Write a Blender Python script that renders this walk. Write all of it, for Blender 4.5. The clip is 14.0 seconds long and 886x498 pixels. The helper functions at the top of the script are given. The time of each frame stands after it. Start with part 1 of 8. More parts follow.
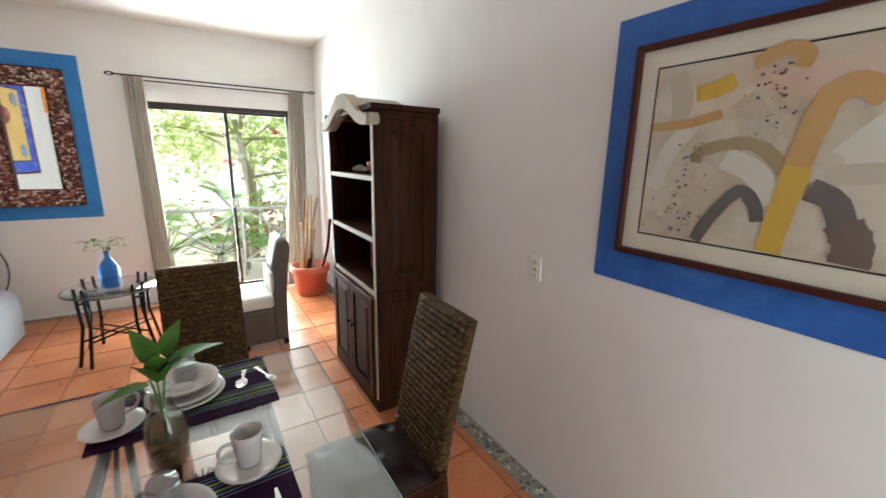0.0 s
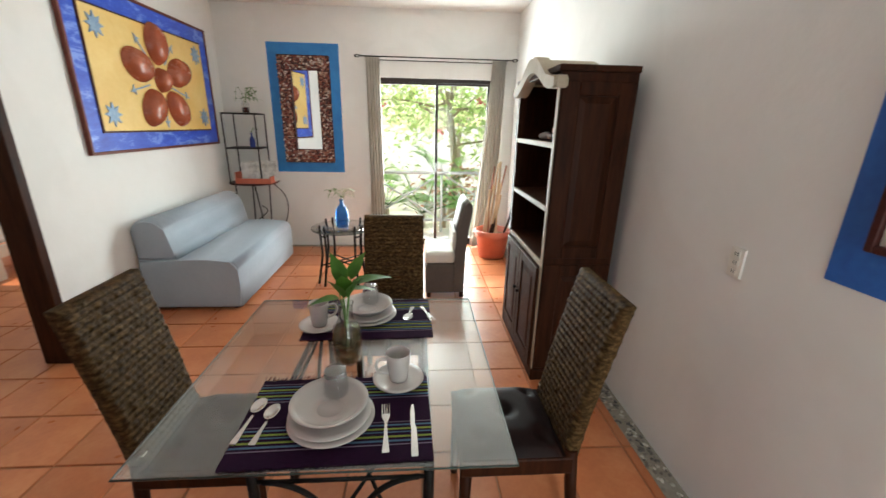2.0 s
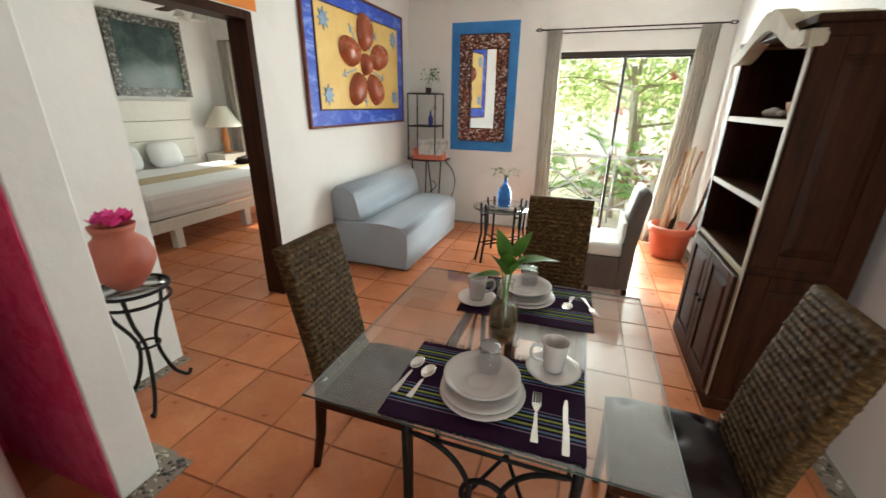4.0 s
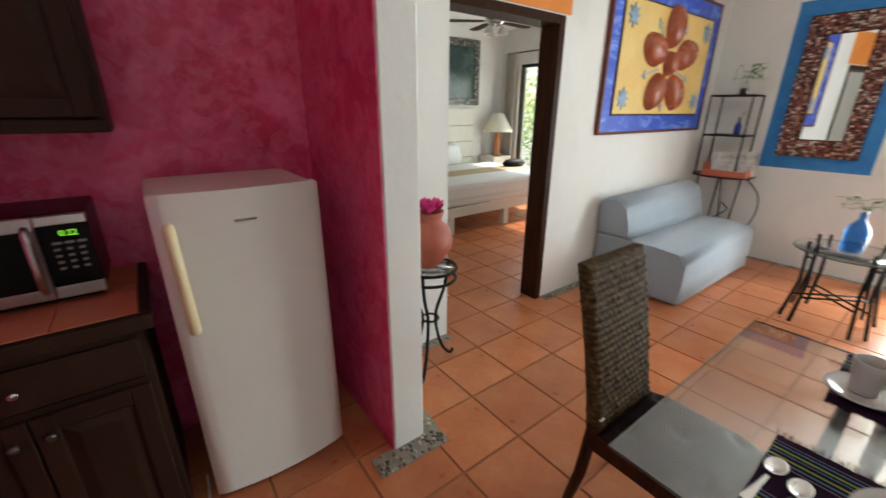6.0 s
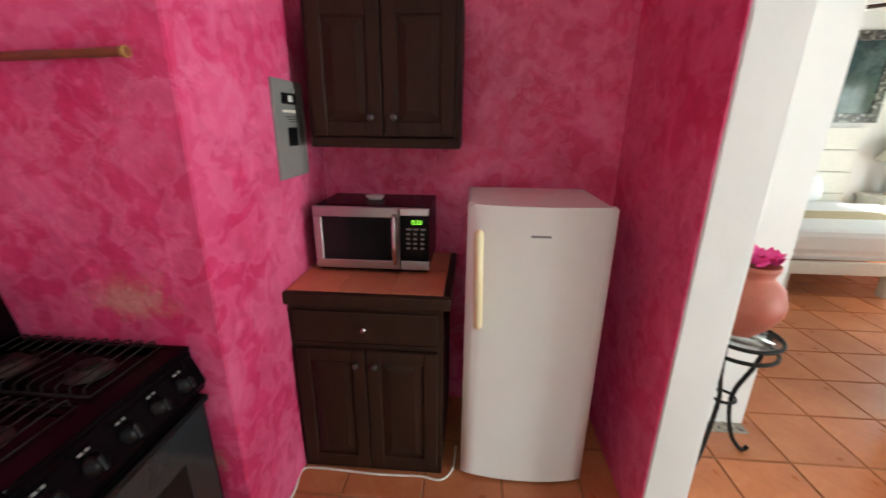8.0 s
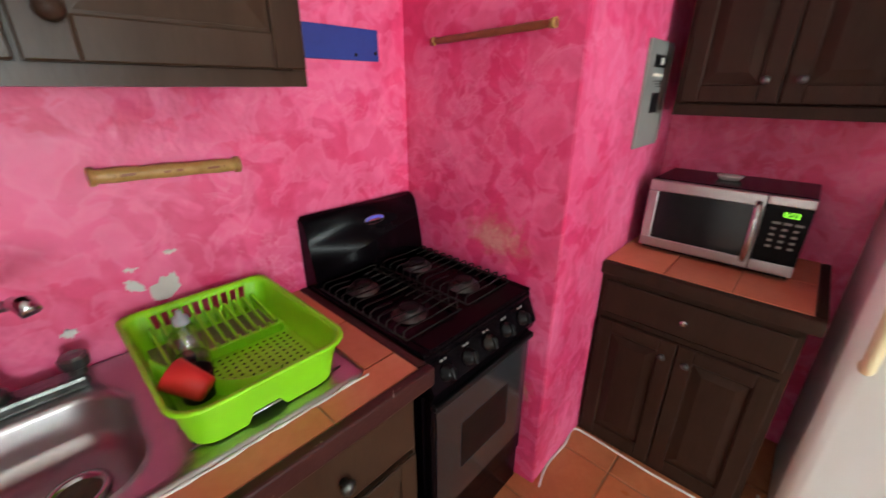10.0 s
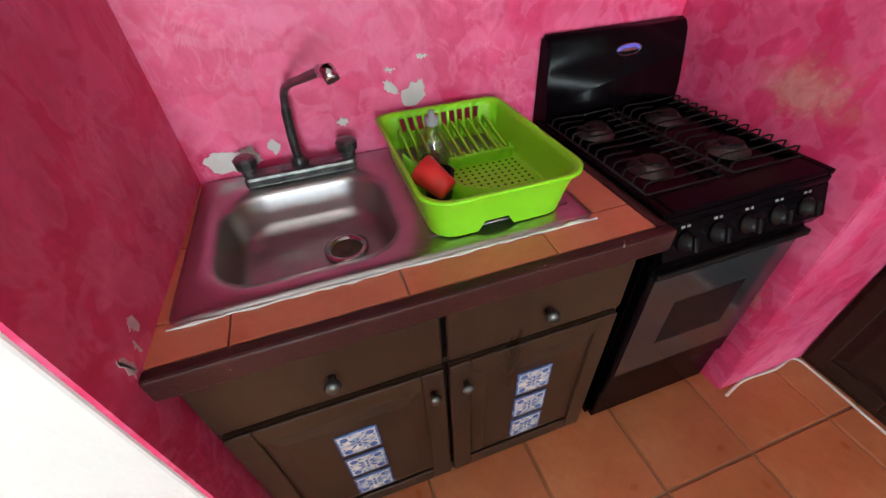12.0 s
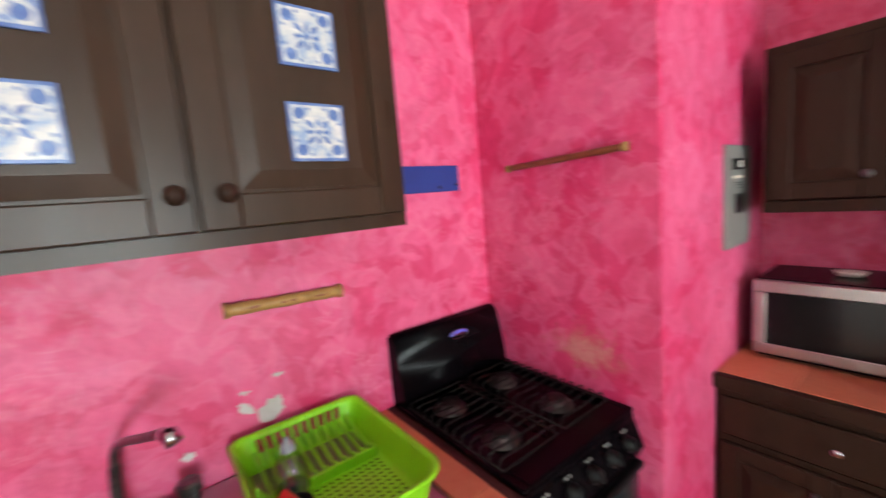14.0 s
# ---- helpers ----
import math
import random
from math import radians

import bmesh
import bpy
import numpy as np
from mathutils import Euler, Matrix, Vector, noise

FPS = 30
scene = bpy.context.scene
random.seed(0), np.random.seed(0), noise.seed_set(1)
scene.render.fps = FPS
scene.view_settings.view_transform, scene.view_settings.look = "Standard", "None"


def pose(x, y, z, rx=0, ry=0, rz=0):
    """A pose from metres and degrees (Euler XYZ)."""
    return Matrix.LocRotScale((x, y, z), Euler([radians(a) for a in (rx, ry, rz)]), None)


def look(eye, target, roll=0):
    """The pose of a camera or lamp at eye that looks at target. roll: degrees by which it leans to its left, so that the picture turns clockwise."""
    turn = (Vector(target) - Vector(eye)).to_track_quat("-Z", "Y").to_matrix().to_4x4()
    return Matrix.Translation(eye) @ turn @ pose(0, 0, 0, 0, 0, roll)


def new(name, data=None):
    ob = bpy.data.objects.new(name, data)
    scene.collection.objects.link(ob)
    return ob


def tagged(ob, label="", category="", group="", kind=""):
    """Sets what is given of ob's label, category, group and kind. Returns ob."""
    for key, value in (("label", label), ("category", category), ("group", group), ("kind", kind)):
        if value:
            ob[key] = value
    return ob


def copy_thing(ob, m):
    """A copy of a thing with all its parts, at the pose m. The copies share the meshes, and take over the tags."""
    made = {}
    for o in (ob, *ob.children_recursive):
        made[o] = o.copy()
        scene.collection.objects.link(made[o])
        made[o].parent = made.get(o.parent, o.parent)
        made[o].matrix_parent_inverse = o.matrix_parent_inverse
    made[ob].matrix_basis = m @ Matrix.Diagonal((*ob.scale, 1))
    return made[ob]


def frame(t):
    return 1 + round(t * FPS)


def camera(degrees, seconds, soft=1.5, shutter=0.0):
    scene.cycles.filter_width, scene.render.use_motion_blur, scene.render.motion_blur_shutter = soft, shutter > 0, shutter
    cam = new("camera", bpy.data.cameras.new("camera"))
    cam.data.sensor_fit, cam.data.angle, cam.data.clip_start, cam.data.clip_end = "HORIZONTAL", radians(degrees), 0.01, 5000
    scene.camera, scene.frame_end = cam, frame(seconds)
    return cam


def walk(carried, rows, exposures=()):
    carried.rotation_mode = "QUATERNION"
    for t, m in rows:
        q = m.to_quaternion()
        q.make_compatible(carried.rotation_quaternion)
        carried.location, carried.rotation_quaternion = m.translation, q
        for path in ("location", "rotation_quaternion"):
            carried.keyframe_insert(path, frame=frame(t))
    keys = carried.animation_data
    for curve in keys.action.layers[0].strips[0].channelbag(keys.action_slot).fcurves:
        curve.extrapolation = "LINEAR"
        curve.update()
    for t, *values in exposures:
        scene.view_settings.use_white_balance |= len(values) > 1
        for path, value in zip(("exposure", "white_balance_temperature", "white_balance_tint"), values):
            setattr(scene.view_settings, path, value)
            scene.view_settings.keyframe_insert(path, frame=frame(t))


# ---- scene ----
cam = camera(97.0, 14.0, shutter=0.4)
METRES, EYE, TILT, LEAN, TURN = 1.5, 1.5, 0.0, 0.0, -32.0
PATH = [
    (0, (0.139, 0.148, 1.586), (1.176, 1.797, 1.134), 1.0),
    (0.5, (0.139, 0.132, 1.583), (0.986, 1.877, 1.096), 1.1),
    (1, (0.184, 0.112, 1.581), (0.784, 1.947, 1.06), 1.1),
    (1.5, (0.225, 0.095, 1.575), (0.592, 1.981, 1.021), 1.3),
    (2, (0.244, 0.093, 1.561), (0.379, 1.995, 0.958), 1.2),
    (4.5, (0.139, 0.148, 1.519), (-0.677, 1.832, 0.812), 0.4),
    (5, (0.057, 0.155, 1.511), (-0.994, 1.712, 0.822), 0.1),
    (5.5, (-0.069, 0.131, 1.505), (-1.349, 1.509, 0.824), 0.2),
    (6, (-0.139, 0.11, 1.495), (-1.646, 1.241, 0.825), 0.3),
    (6.5, (-0.202, 0.14, 1.506), (-1.897, 0.967, 0.842), 0.5),
    (7, (-0.23, 0.152, 1.515), (-2.057, 0.665, 0.882), 0.7),
    (9.5, (-0.149, -0.078, 1.526), (-1.712, -1.109, 0.824), -0.1),
    (10, (-0.11, -0.125, 1.512), (-1.461, -1.389, 0.754), 0.0),
    (10.5, (-0.073, -0.163, 1.497), (-1.178, -1.607, 0.664), 0.0),
    (11, (-0.027, -0.197, 1.487), (-0.886, -1.736, 0.542), -0.2),
    (11.5, (-0.012, -0.201, 1.457), (-0.62, -1.748, 0.345), -1.4),
    (12, (-0.017, -0.214, 1.401), (-0.457, -1.67, 0.102), -3.3),
    (12.5, (-0.024, -0.216, 1.419), (-0.46, -1.804, 0.283), -5.1),
    (13, (-0.012, -0.177, 1.537), (-0.496, -2.039, 0.99), -6.2),
    (13.5, (0.002, -0.161, 1.575), (-0.62, -2.049, 1.354), -5.9),
    (14, (-0.062, -0.147, 1.569), (-1.267, -1.723, 1.315), -4.9),
]
walk(cam, [(t, look(eye, target, roll)) for t, eye, target, roll in PATH],
     exposures=[(0, 0.34, 6450, 10), (2, 0.3, 6650, 10), (4.5, 0.3, 6900, 10), (6, 0.25, 6600, 10), (6.5, 0.4, 6550, 10), (7, 0.6, 6500, 10), (9.5, 1.3, 6600, 10), (11.5, 1.34, 6050, 10), (12, 1.36, 6150, 10), (12.5, 1.46, 5600, 10), (13, 1.56, 5900, 10), (13.5, 1.50, 6500, 10), (14, 1.5, 6500, 10)])

# ---------------------------------------------------------------- light
world = bpy.data.worlds.new("sky")
scene.world = world
world.use_nodes = True
wn = world.node_tree.nodes
sky = wn.new("ShaderNodeTexSky")
sky.sky_type, sky.sun_disc = "NISHITA", False
sky.sun_elevation, sky.sun_rotation = radians(47), radians(-8)
wn["Background"].inputs["Strength"].default_value = 0.15
world.node_tree.links.new(sky.outputs[0], wn["Background"].inputs[0])
sun = new("sun", bpy.data.lights.new("sun", "SUN"))
sun.data.energy, sun.data.angle, sun.data.color = 5.0, radians(0.6), (1, 0.95, 0.87)
sun.matrix_world = look((0.2, 9.0, 5.5), (0.9, 3.9, 0))


def area_lamp(name, eye, target, w, h, energy, color):
    ob = new(name, bpy.data.lights.new(name, "AREA"))
    ob.data.shape, ob.data.size, ob.data.size_y = "RECTANGLE", w, h
    ob.data.energy, ob.data.color = energy, color
    ob.matrix_world = look(eye, target)
    return ob


area_lamp("sky_light_living_window", (0.5, 5.42, 1.06), (0.2, 0, 0.75), 1.3, 2.0, 146, (0.87, 0.985, 1.0))
area_lamp("sky_light_bedroom_window", (-4.0, 5.86, 1.1), (-4.0, 0, 1.0), 1.5, 2.0, 42, (0.90, 0.99, 1.0))
# Added fill, mainly for the east wall; its entrance opening is assumed and unseen.
area_lamp("fill_light_assumed_entrance", (1.01, -1.36, 1.1), (1.01, 2, 1.1), 0.74, 1.9, 27, (0.87, 0.985, 1.0))

# ---------------------------------------------------------------- materials


def node_mat(name):
    m = bpy.data.materials.new(name)
    m.use_nodes = True
    nt = m.node_tree
    return m, nt, nt.nodes["Principled BSDF"], nt.nodes, nt.links


def ramp(nodes, stops):
    r = nodes.new("ShaderNodeValToRGB")
    while len(r.color_ramp.elements) < len(stops):
        r.color_ramp.elements.new(0.5)
    for e, (p, c) in zip(r.color_ramp.elements, stops):
        e.position, e.color = p, (*c, 1)
    return r


def noise_tex(nodes, links, scale, detail=4.0, rough=0.55, distort=0.0, coord="Object", stretch=(1, 1, 1)):
    tc, mp, n = nodes.new("ShaderNodeTexCoord"), nodes.new("ShaderNodeMapping"), nodes.new("ShaderNodeTexNoise")
    mp.inputs["Scale"].default_value = stretch
    links.new(tc.outputs[coord], mp.inputs[0])
    links.new(mp.outputs[0], n.inputs["Vector"])
    n.inputs["Scale"].default_value, n.inputs["Detail"].default_value = scale, detail
    n.inputs["Roughness"].default_value, n.inputs["Distortion"].default_value = rough, distort
    return n


def surface(name, stops, scale=4.0, rough=0.6, metal=0.0, bump=0.15, bump_scale=60.0, dist=0.004, distort=0.3, stretch=(1, 1, 1),
            rough_var=0.12, coat=0.0, random_amount=0.0, sheen=0.0, spec=0.5):
    """Colour from a two-scale noise through a ramp, fine relief from a second noise, gloss varied by the first."""
    m, nt, b, nodes, links = node_mat(name)
    n1 = noise_tex(nodes, links, scale, 5, 0.6, distort, stretch=stretch)
    if len(stops[0]) == 3:
        stops = [(0.3 + 0.4 * i / max(1, len(stops) - 1), c) for i, c in enumerate(stops)]
    r = ramp(nodes, stops)
    fine = noise_tex(nodes, links, scale * 9, 3, 0.6, stretch=stretch)
    mixf = nodes.new("ShaderNodeMix")
    mixf.inputs[0].default_value = 0.25
    links.new(n1.outputs["Fac"], mixf.inputs[2])
    links.new(fine.outputs["Fac"], mixf.inputs[3])
    links.new(mixf.outputs[0], r.inputs[0])
    colour = r.outputs[0]
    if random_amount:
        info, hsv, mr = nodes.new("ShaderNodeObjectInfo"), nodes.new("ShaderNodeHueSaturation"), nodes.new("ShaderNodeMapRange")
        links.new(info.outputs["Random"], mr.inputs["Value"])
        mr.inputs["To Min"].default_value, mr.inputs["To Max"].default_value = 1 - random_amount, 1 + random_amount
        links.new(mr.outputs[0], hsv.inputs["Value"])
        links.new(colour, hsv.inputs["Color"])
        colour = hsv.outputs[0]
    links.new(colour, b.inputs["Base Color"])
    mr2 = nodes.new("ShaderNodeMapRange")
    mr2.inputs["To Min"].default_value, mr2.inputs["To Max"].default_value = max(0.02, rough - rough_var), min(1, rough + rough_var)
    links.new(n1.outputs["Fac"], mr2.inputs["Value"])
    links.new(mr2.outputs[0], b.inputs["Roughness"])
    b.inputs["Metallic"].default_value = metal
    b.inputs["Coat Weight"].default_value = coat
    b.inputs["Sheen Weight"].default_value = sheen
    b.inputs["Specular IOR Level"].default_value = spec
    if bump:
        nb = noise_tex(nodes, links, bump_scale, 4, 0.6, stretch=stretch)
        bp = nodes.new("ShaderNodeBump")
        bp.inputs["Strength"].default_value, bp.inputs["Distance"].default_value = bump, dist
        links.new(nb.outputs["Fac"], bp.inputs["Height"])
        links.new(bp.outputs[0], b.inputs["Normal"])
    return m


def glass_mat(name, tint, rough=0.0, ior=1.45):
    m, nt, b, nodes, links = node_mat(name)
    b.inputs["Base Color"].default_value = (*tint, 1)
    b.inputs["Transmission Weight"].default_value, b.inputs["Roughness"].default_value, b.inputs["IOR"].default_value = 1, rough, ior
    return m


def thin_glass(name, tint, gloss=0.08):
    """A pane: mostly clear, a little mirror-like by Fresnel."""
    m, nt, b, nodes, links = node_mat(name)
    tr, gl, fr, mx = (nodes.new("ShaderNode" + k) for k in ("BsdfTransparent", "BsdfGlossy", "LayerWeight", "MixShader"))
    tr.inputs[0].default_value = (*tint, 1)
    gl.inputs["Roughness"].default_value = 0.02
    fr.inputs[0].default_value = 0.5
    pw, ma = nodes.new("ShaderNodeMath"), nodes.new("ShaderNodeMath")
    pw.operation, ma.operation = "POWER", "MULTIPLY_ADD"
    pw.inputs[1].default_value, ma.inputs[1].default_value, ma.inputs[2].default_value = 4.0, 0.85, gloss
    links.new(fr.outputs["Facing"], pw.inputs[0])
    links.new(pw.outputs[0], ma.inputs[0])
    links.new(ma.outputs[0], mx.inputs[0])
    links.new(tr.outputs[0], mx.inputs[1])
    links.new(gl.outputs[0], mx.inputs[2])
    links.new(mx.outputs[0], nodes["Material Output"].inputs[0])
    return m


WHITE_WALL = surface("white plaster", [(0.76, 0.755, 0.725), (0.815, 0.81, 0.785)], 1.3, 0.85, bump=0.35, bump_scale=14, dist=0.006)
CEILING = surface("white ceiling paint", [(0.80, 0.79, 0.76), (0.84, 0.83, 0.80)], 1.0, 0.9, bump=0.2, bump_scale=12)
PINK = surface("sponged pink lime paint", [(0.33, (0.60, 0.022, 0.105)), (0.46, (0.72, 0.045, 0.165)), (0.58, (0.79, 0.070, 0.205)), (0.72, (0.86, 0.19, 0.35))],
               2.4, 0.5, bump=0.8, bump_scale=6, dist=0.016, distort=0.8)


def sponge(m, scale, distort, colour, amount):
    """Soft-edged pools of a second wash over a paint."""
    nodes, links = m.node_tree.nodes, m.node_tree.links
    b = nodes["Principled BSDF"]
    src = b.inputs["Base Color"].links[0].from_socket
    n = noise_tex(nodes, links, scale, 3, 0.5, distort)
    r = ramp(nodes, [(0.47, (0, 0, 0)), (0.53, (amount, amount, amount)), (0.66, (0.5 * amount, 0.5 * amount, 0.5 * amount))])
    links.new(n.outputs["Fac"], r.inputs[0])
    mx = nodes.new("ShaderNodeMix")
    mx.data_type = "RGBA"
    mx.inputs[7].default_value = (*colour, 1)
    links.new(r.outputs[0], mx.inputs[0])
    links.new(src, mx.inputs[6])
    links.new(mx.outputs[2], b.inputs["Base Color"])


def veins(m, scale, colour, amount):
    """Thin wandering trowel ridges of a paler wash."""
    nodes, links = m.node_tree.nodes, m.node_tree.links
    b = nodes["Principled BSDF"]
    src = b.inputs["Base Color"].links[0].from_socket
    n, patch = noise_tex(nodes, links, scale, 4, 0.62, 1.6), noise_tex(nodes, links, scale * 0.45, 2, 0.5, 0.4)
    r = ramp(nodes, [(0.462, (0, 0, 0)), (0.5, (amount, amount, amount)), (0.51, (0, 0, 0))])
    k = ramp(nodes, [(0.46, (0, 0, 0)), (0.6, (1, 1, 1))])
    mul, mx = nodes.new("ShaderNodeMath"), nodes.new("ShaderNodeMix")
    mul.operation, mx.data_type = "MULTIPLY", "RGBA"
    mx.inputs[7].default_value = (*colour, 1)
    links.new(n.outputs["Fac"], r.inputs[0])
    links.new(patch.outputs["Fac"], k.inputs[0])
    links.new(r.outputs[0], mul.inputs[0])
    links.new(k.outputs[0], mul.inputs[1])
    links.new(mul.outputs[0], mx.inputs[0])
    links.new(src, mx.inputs[6])
    links.new(mx.outputs[2], b.inputs["Base Color"])


def stain(m, centre, size, scale, colour, amount):
    """A greasy splash with a ragged outline round one spot of a wall."""
    nodes, links = m.node_tree.nodes, m.node_tree.links
    b = nodes["Principled BSDF"]
    src = b.inputs["Base Color"].links[0].from_socket
    tc, mp, ln = nodes.new("ShaderNodeTexCoord"), nodes.new("ShaderNodeMapping"), nodes.new("ShaderNodeVectorMath")
    mp.vector_type, ln.operation = "TEXTURE", "LENGTH"
    mp.inputs["Location"].default_value, mp.inputs["Scale"].default_value = centre, size
    n = noise_tex(nodes, links, scale, 6, 0.65, 0.8)
    near, sub, r, mx = nodes.new("ShaderNodeMapRange"), nodes.new("ShaderNodeMath"), ramp(nodes, [(0.42, (0, 0, 0)), (0.62, (amount, amount, amount))]), nodes.new("ShaderNodeMix")
    near.inputs["From Min"].default_value, near.inputs["From Max"].default_value = 0.2, 1.0
    near.inputs["To Min"].default_value, near.inputs["To Max"].default_value = 0.12, -0.32
    sub.operation, mx.data_type = "ADD", "RGBA"
    mx.inputs[7].default_value = (*colour, 1)
    links.new(tc.outputs["Object"], mp.inputs[0])
    links.new(mp.outputs[0], ln.inputs[0])
    links.new(ln.outputs["Value"], near.inputs["Value"])
    links.new(n.outputs["Fac"], sub.inputs[0])
    links.new(near.outputs[0], sub.inputs[1])
    links.new(sub.outputs[0], r.inputs[0])
    links.new(r.outputs[0], mx.inputs[0])
    links.new(src, mx.inputs[6])
    links.new(mx.outputs[2], b.inputs["Base Color"])


sponge(PINK, 2.8, 0.5, (0.87, 0.18, 0.36), 0.50)
sponge(PINK, 6.0, 0.6, (0.58, 0.016, 0.095), 0.42)
sponge(PINK, 11.0, 0.8, (0.88, 0.25, 0.43), 0.30)
veins(PINK, 5.0, (0.90, 0.36, 0.50), 0.24)
PINK_STAINED = PINK.copy()
PINK_STAINED.name = "sponged pink lime paint with grease stains"
stain(PINK_STAINED, (-1.17, -0.87, 1.03), (0.30, 0.26, 0.15), 13, (0.57, 0.17, 0.14), 0.6)
stain(PINK_STAINED, (-1.17, -0.87, 1.03), (0.30, 0.17, 0.09), 26, (0.68, 0.34, 0.27), 0.55)
stain(PINK_STAINED, (-1.18, -0.72, 0.45), (0.2, 0.09, 0.10), 24, (0.50, 0.22, 0.14), 0.7)
sponge(WHITE_WALL, 1.1, 0.8, (0.70, 0.69, 0.655), 0.30)
TERRACOTTA = surface("glazed terracotta tile", [(0.30, (0.40, 0.115, 0.045)), (0.5, (0.50, 0.165, 0.065)), (0.72, (0.58, 0.24, 0.11))],
                     3.0, 0.30, bump=0.12, bump_scale=18, dist=0.004, random_amount=0.14, rough_var=0.10)
TILE_RIM = surface("rough terracotta tile rim", [(0.38, 0.13, 0.06), (0.48, 0.18, 0.085)], 9, 0.95, bump=0.3, spec=0.05)
GROUT = surface("brown grout", [(0.26, 0.13, 0.075), (0.34, 0.19, 0.11)], 12, 0.9, bump=0.4)
PEBBLE = surface("river pebbles", [(0.30, (0.10, 0.09, 0.075)), (0.5, (0.34, 0.29, 0.22)), (0.7, (0.62, 0.56, 0.46))], 22, 0.5, bump=0.1, random_amount=0)
MORTAR = surface("pebble mortar", [(0.22, 0.19, 0.15), (0.34, 0.30, 0.25)], 20, 0.95, bump=0.6)
DARK_WOOD = surface("dark stained wood", [(0.013, 0.0042, 0.0022), (0.060, 0.019, 0.008)], 5, 0.45, bump=0.2, bump_scale=40, stretch=(6, 6, 0.6), spec=0.08)
EDGE_WOOD = surface("worn pale wood edge", [(0.30, 0.25, 0.17), (0.46, 0.40, 0.30)], 7, 0.6, bump=0.3, bump_scale=50)
KITCHEN_WOOD = surface("brown painted wood", [(0.034, 0.018, 0.011), (0.058, 0.031, 0.019)], 4, 0.32, bump=0.12, bump_scale=45, stretch=(3, 3, 0.7), spec=0.2)
KITCHEN_DARK = surface("dark brown painted wood", [(0.023, 0.0112, 0.0072), (0.042, 0.0205, 0.0135)], 4, 0.45, bump=0.12, bump_scale=45, stretch=(3, 3, 0.7), spec=0.1)
MAROON_EDGE = surface("chipped maroon edge paint", [(0.30, (0.030, 0.009, 0.009)), (0.655, (0.060, 0.018, 0.016)), (0.68, (0.36, 0.29, 0.25))], 11, 0.42, bump=0.4, spec=0.2)
COUNTER_TILE = surface("terracotta counter tile", [(0.50, 0.13, 0.062), (0.62, 0.22, 0.122)], 6, 0.45, bump=0.15, bump_scale=25, random_amount=0.12)
BLUE_BAND = surface("sponged cobalt paint", [(0.30, (0.012, 0.085, 0.36)), (0.55, (0.020, 0.13, 0.47)), (0.85, (0.07, 0.23, 0.58))], 5, 0.6, bump=0.2, distort=0.8)
BLUE_MIRROR = surface("azure paint", [(0.30, (0.015, 0.17, 0.50)), (0.70, (0.04, 0.26, 0.60))], 6, 0.6, bump=0.2, distort=0.8)
BLUE_PIC = surface("ultramarine brushed paint", [(0.28, (0.010, 0.035, 0.42)), (0.52, (0.03, 0.10, 0.60)), (0.62, (0.20, 0.33, 0.78)), (0.74, (0.04, 0.10, 0.58))], 4, 0.4, bump=0.15, stretch=(1, 1, 3), distort=0.6)
YELLOW_PIC = surface("ochre yellow painted ground", [(0.30, (0.72, 0.46, 0.12)), (0.7, (0.84, 0.62, 0.24))], 3, 0.5, bump=0.1)
RED_CLAY = surface("burnished red clay", [(0.30, (0.27, 0.055, 0.02)), (0.7, (0.42, 0.11, 0.05))], 6, 0.25, bump=0.08)
VASE_CLAY = surface("matte red clay", [(0.30, (0.33, 0.075, 0.045)), (0.7, (0.45, 0.12, 0.075))], 5, 0.55, bump=0.2)
STAR_BLUE = surface("faded blue talavera glaze", [(0.10, 0.22, 0.42), (0.35, 0.48, 0.60)], 30, 0.4)
BROWN_FRAME = surface("maroon wood moulding", [(0.035, 0.008, 0.007), (0.075, 0.018, 0.013)], 20, 0.45, stretch=(1, 1, 4), spec=0.2)
ORANGE = surface("orange wall paint", [(0.72, 0.19, 0.02), (0.80, 0.28, 0.04)], 4, 0.7, bump=0.2)
SOFA = surface("light grey blue upholstery", [(0.31, 0.37, 0.43), (0.37, 0.435, 0.495)], 3, 0.9, bump=0.35, bump_scale=300, dist=0.002, sheen=0.3)
PIC_FRAME = surface("red brown painted moulding", [(0.11, 0.032, 0.022), (0.19, 0.062, 0.045)], 20, 0.5, spec=0.2)
IRON = surface("black wrought iron", [(0.006, 0.0052, 0.0048), (0.018, 0.0155, 0.014)], 15, 0.5, metal=0.0, bump=0.2, bump_scale=90, spec=0.14)
RUSH = surface("woven dark rush", [(0.32, (0.012, 0.0055, 0.002)), (0.5, (0.066, 0.037, 0.0145)), (0.70, (0.185, 0.112, 0.046))], 45, 0.55, bump=0.7, bump_scale=170, dist=0.004, stretch=(1, 1, 2.0), spec=0.05)
CUSHION = surface("dark brown quilted satin", [(0.009, 0.0035, 0.003), (0.017, 0.007, 0.006)], 6, 0.55, bump=0.2, bump_scale=200, spec=0.14)
LEATHER = surface("grey brown cover", [(0.085, 0.068, 0.056), (0.125, 0.10, 0.085)], 5, 0.6, bump=0.2, bump_scale=150)
WHITE_FABRIC = surface("cream white cover", [(0.70, 0.68, 0.62), (0.78, 0.76, 0.70)], 5, 0.8, bump=0.2, bump_scale=150)
CURTAIN = surface("pale taupe curtain cloth", [(0.53, 0.49, 0.43), (0.61, 0.57, 0.51)], 6, 0.9, bump=0.3, bump_scale=350, dist=0.002)
cn, cl = CURTAIN.node_tree.nodes, CURTAIN.node_tree.links
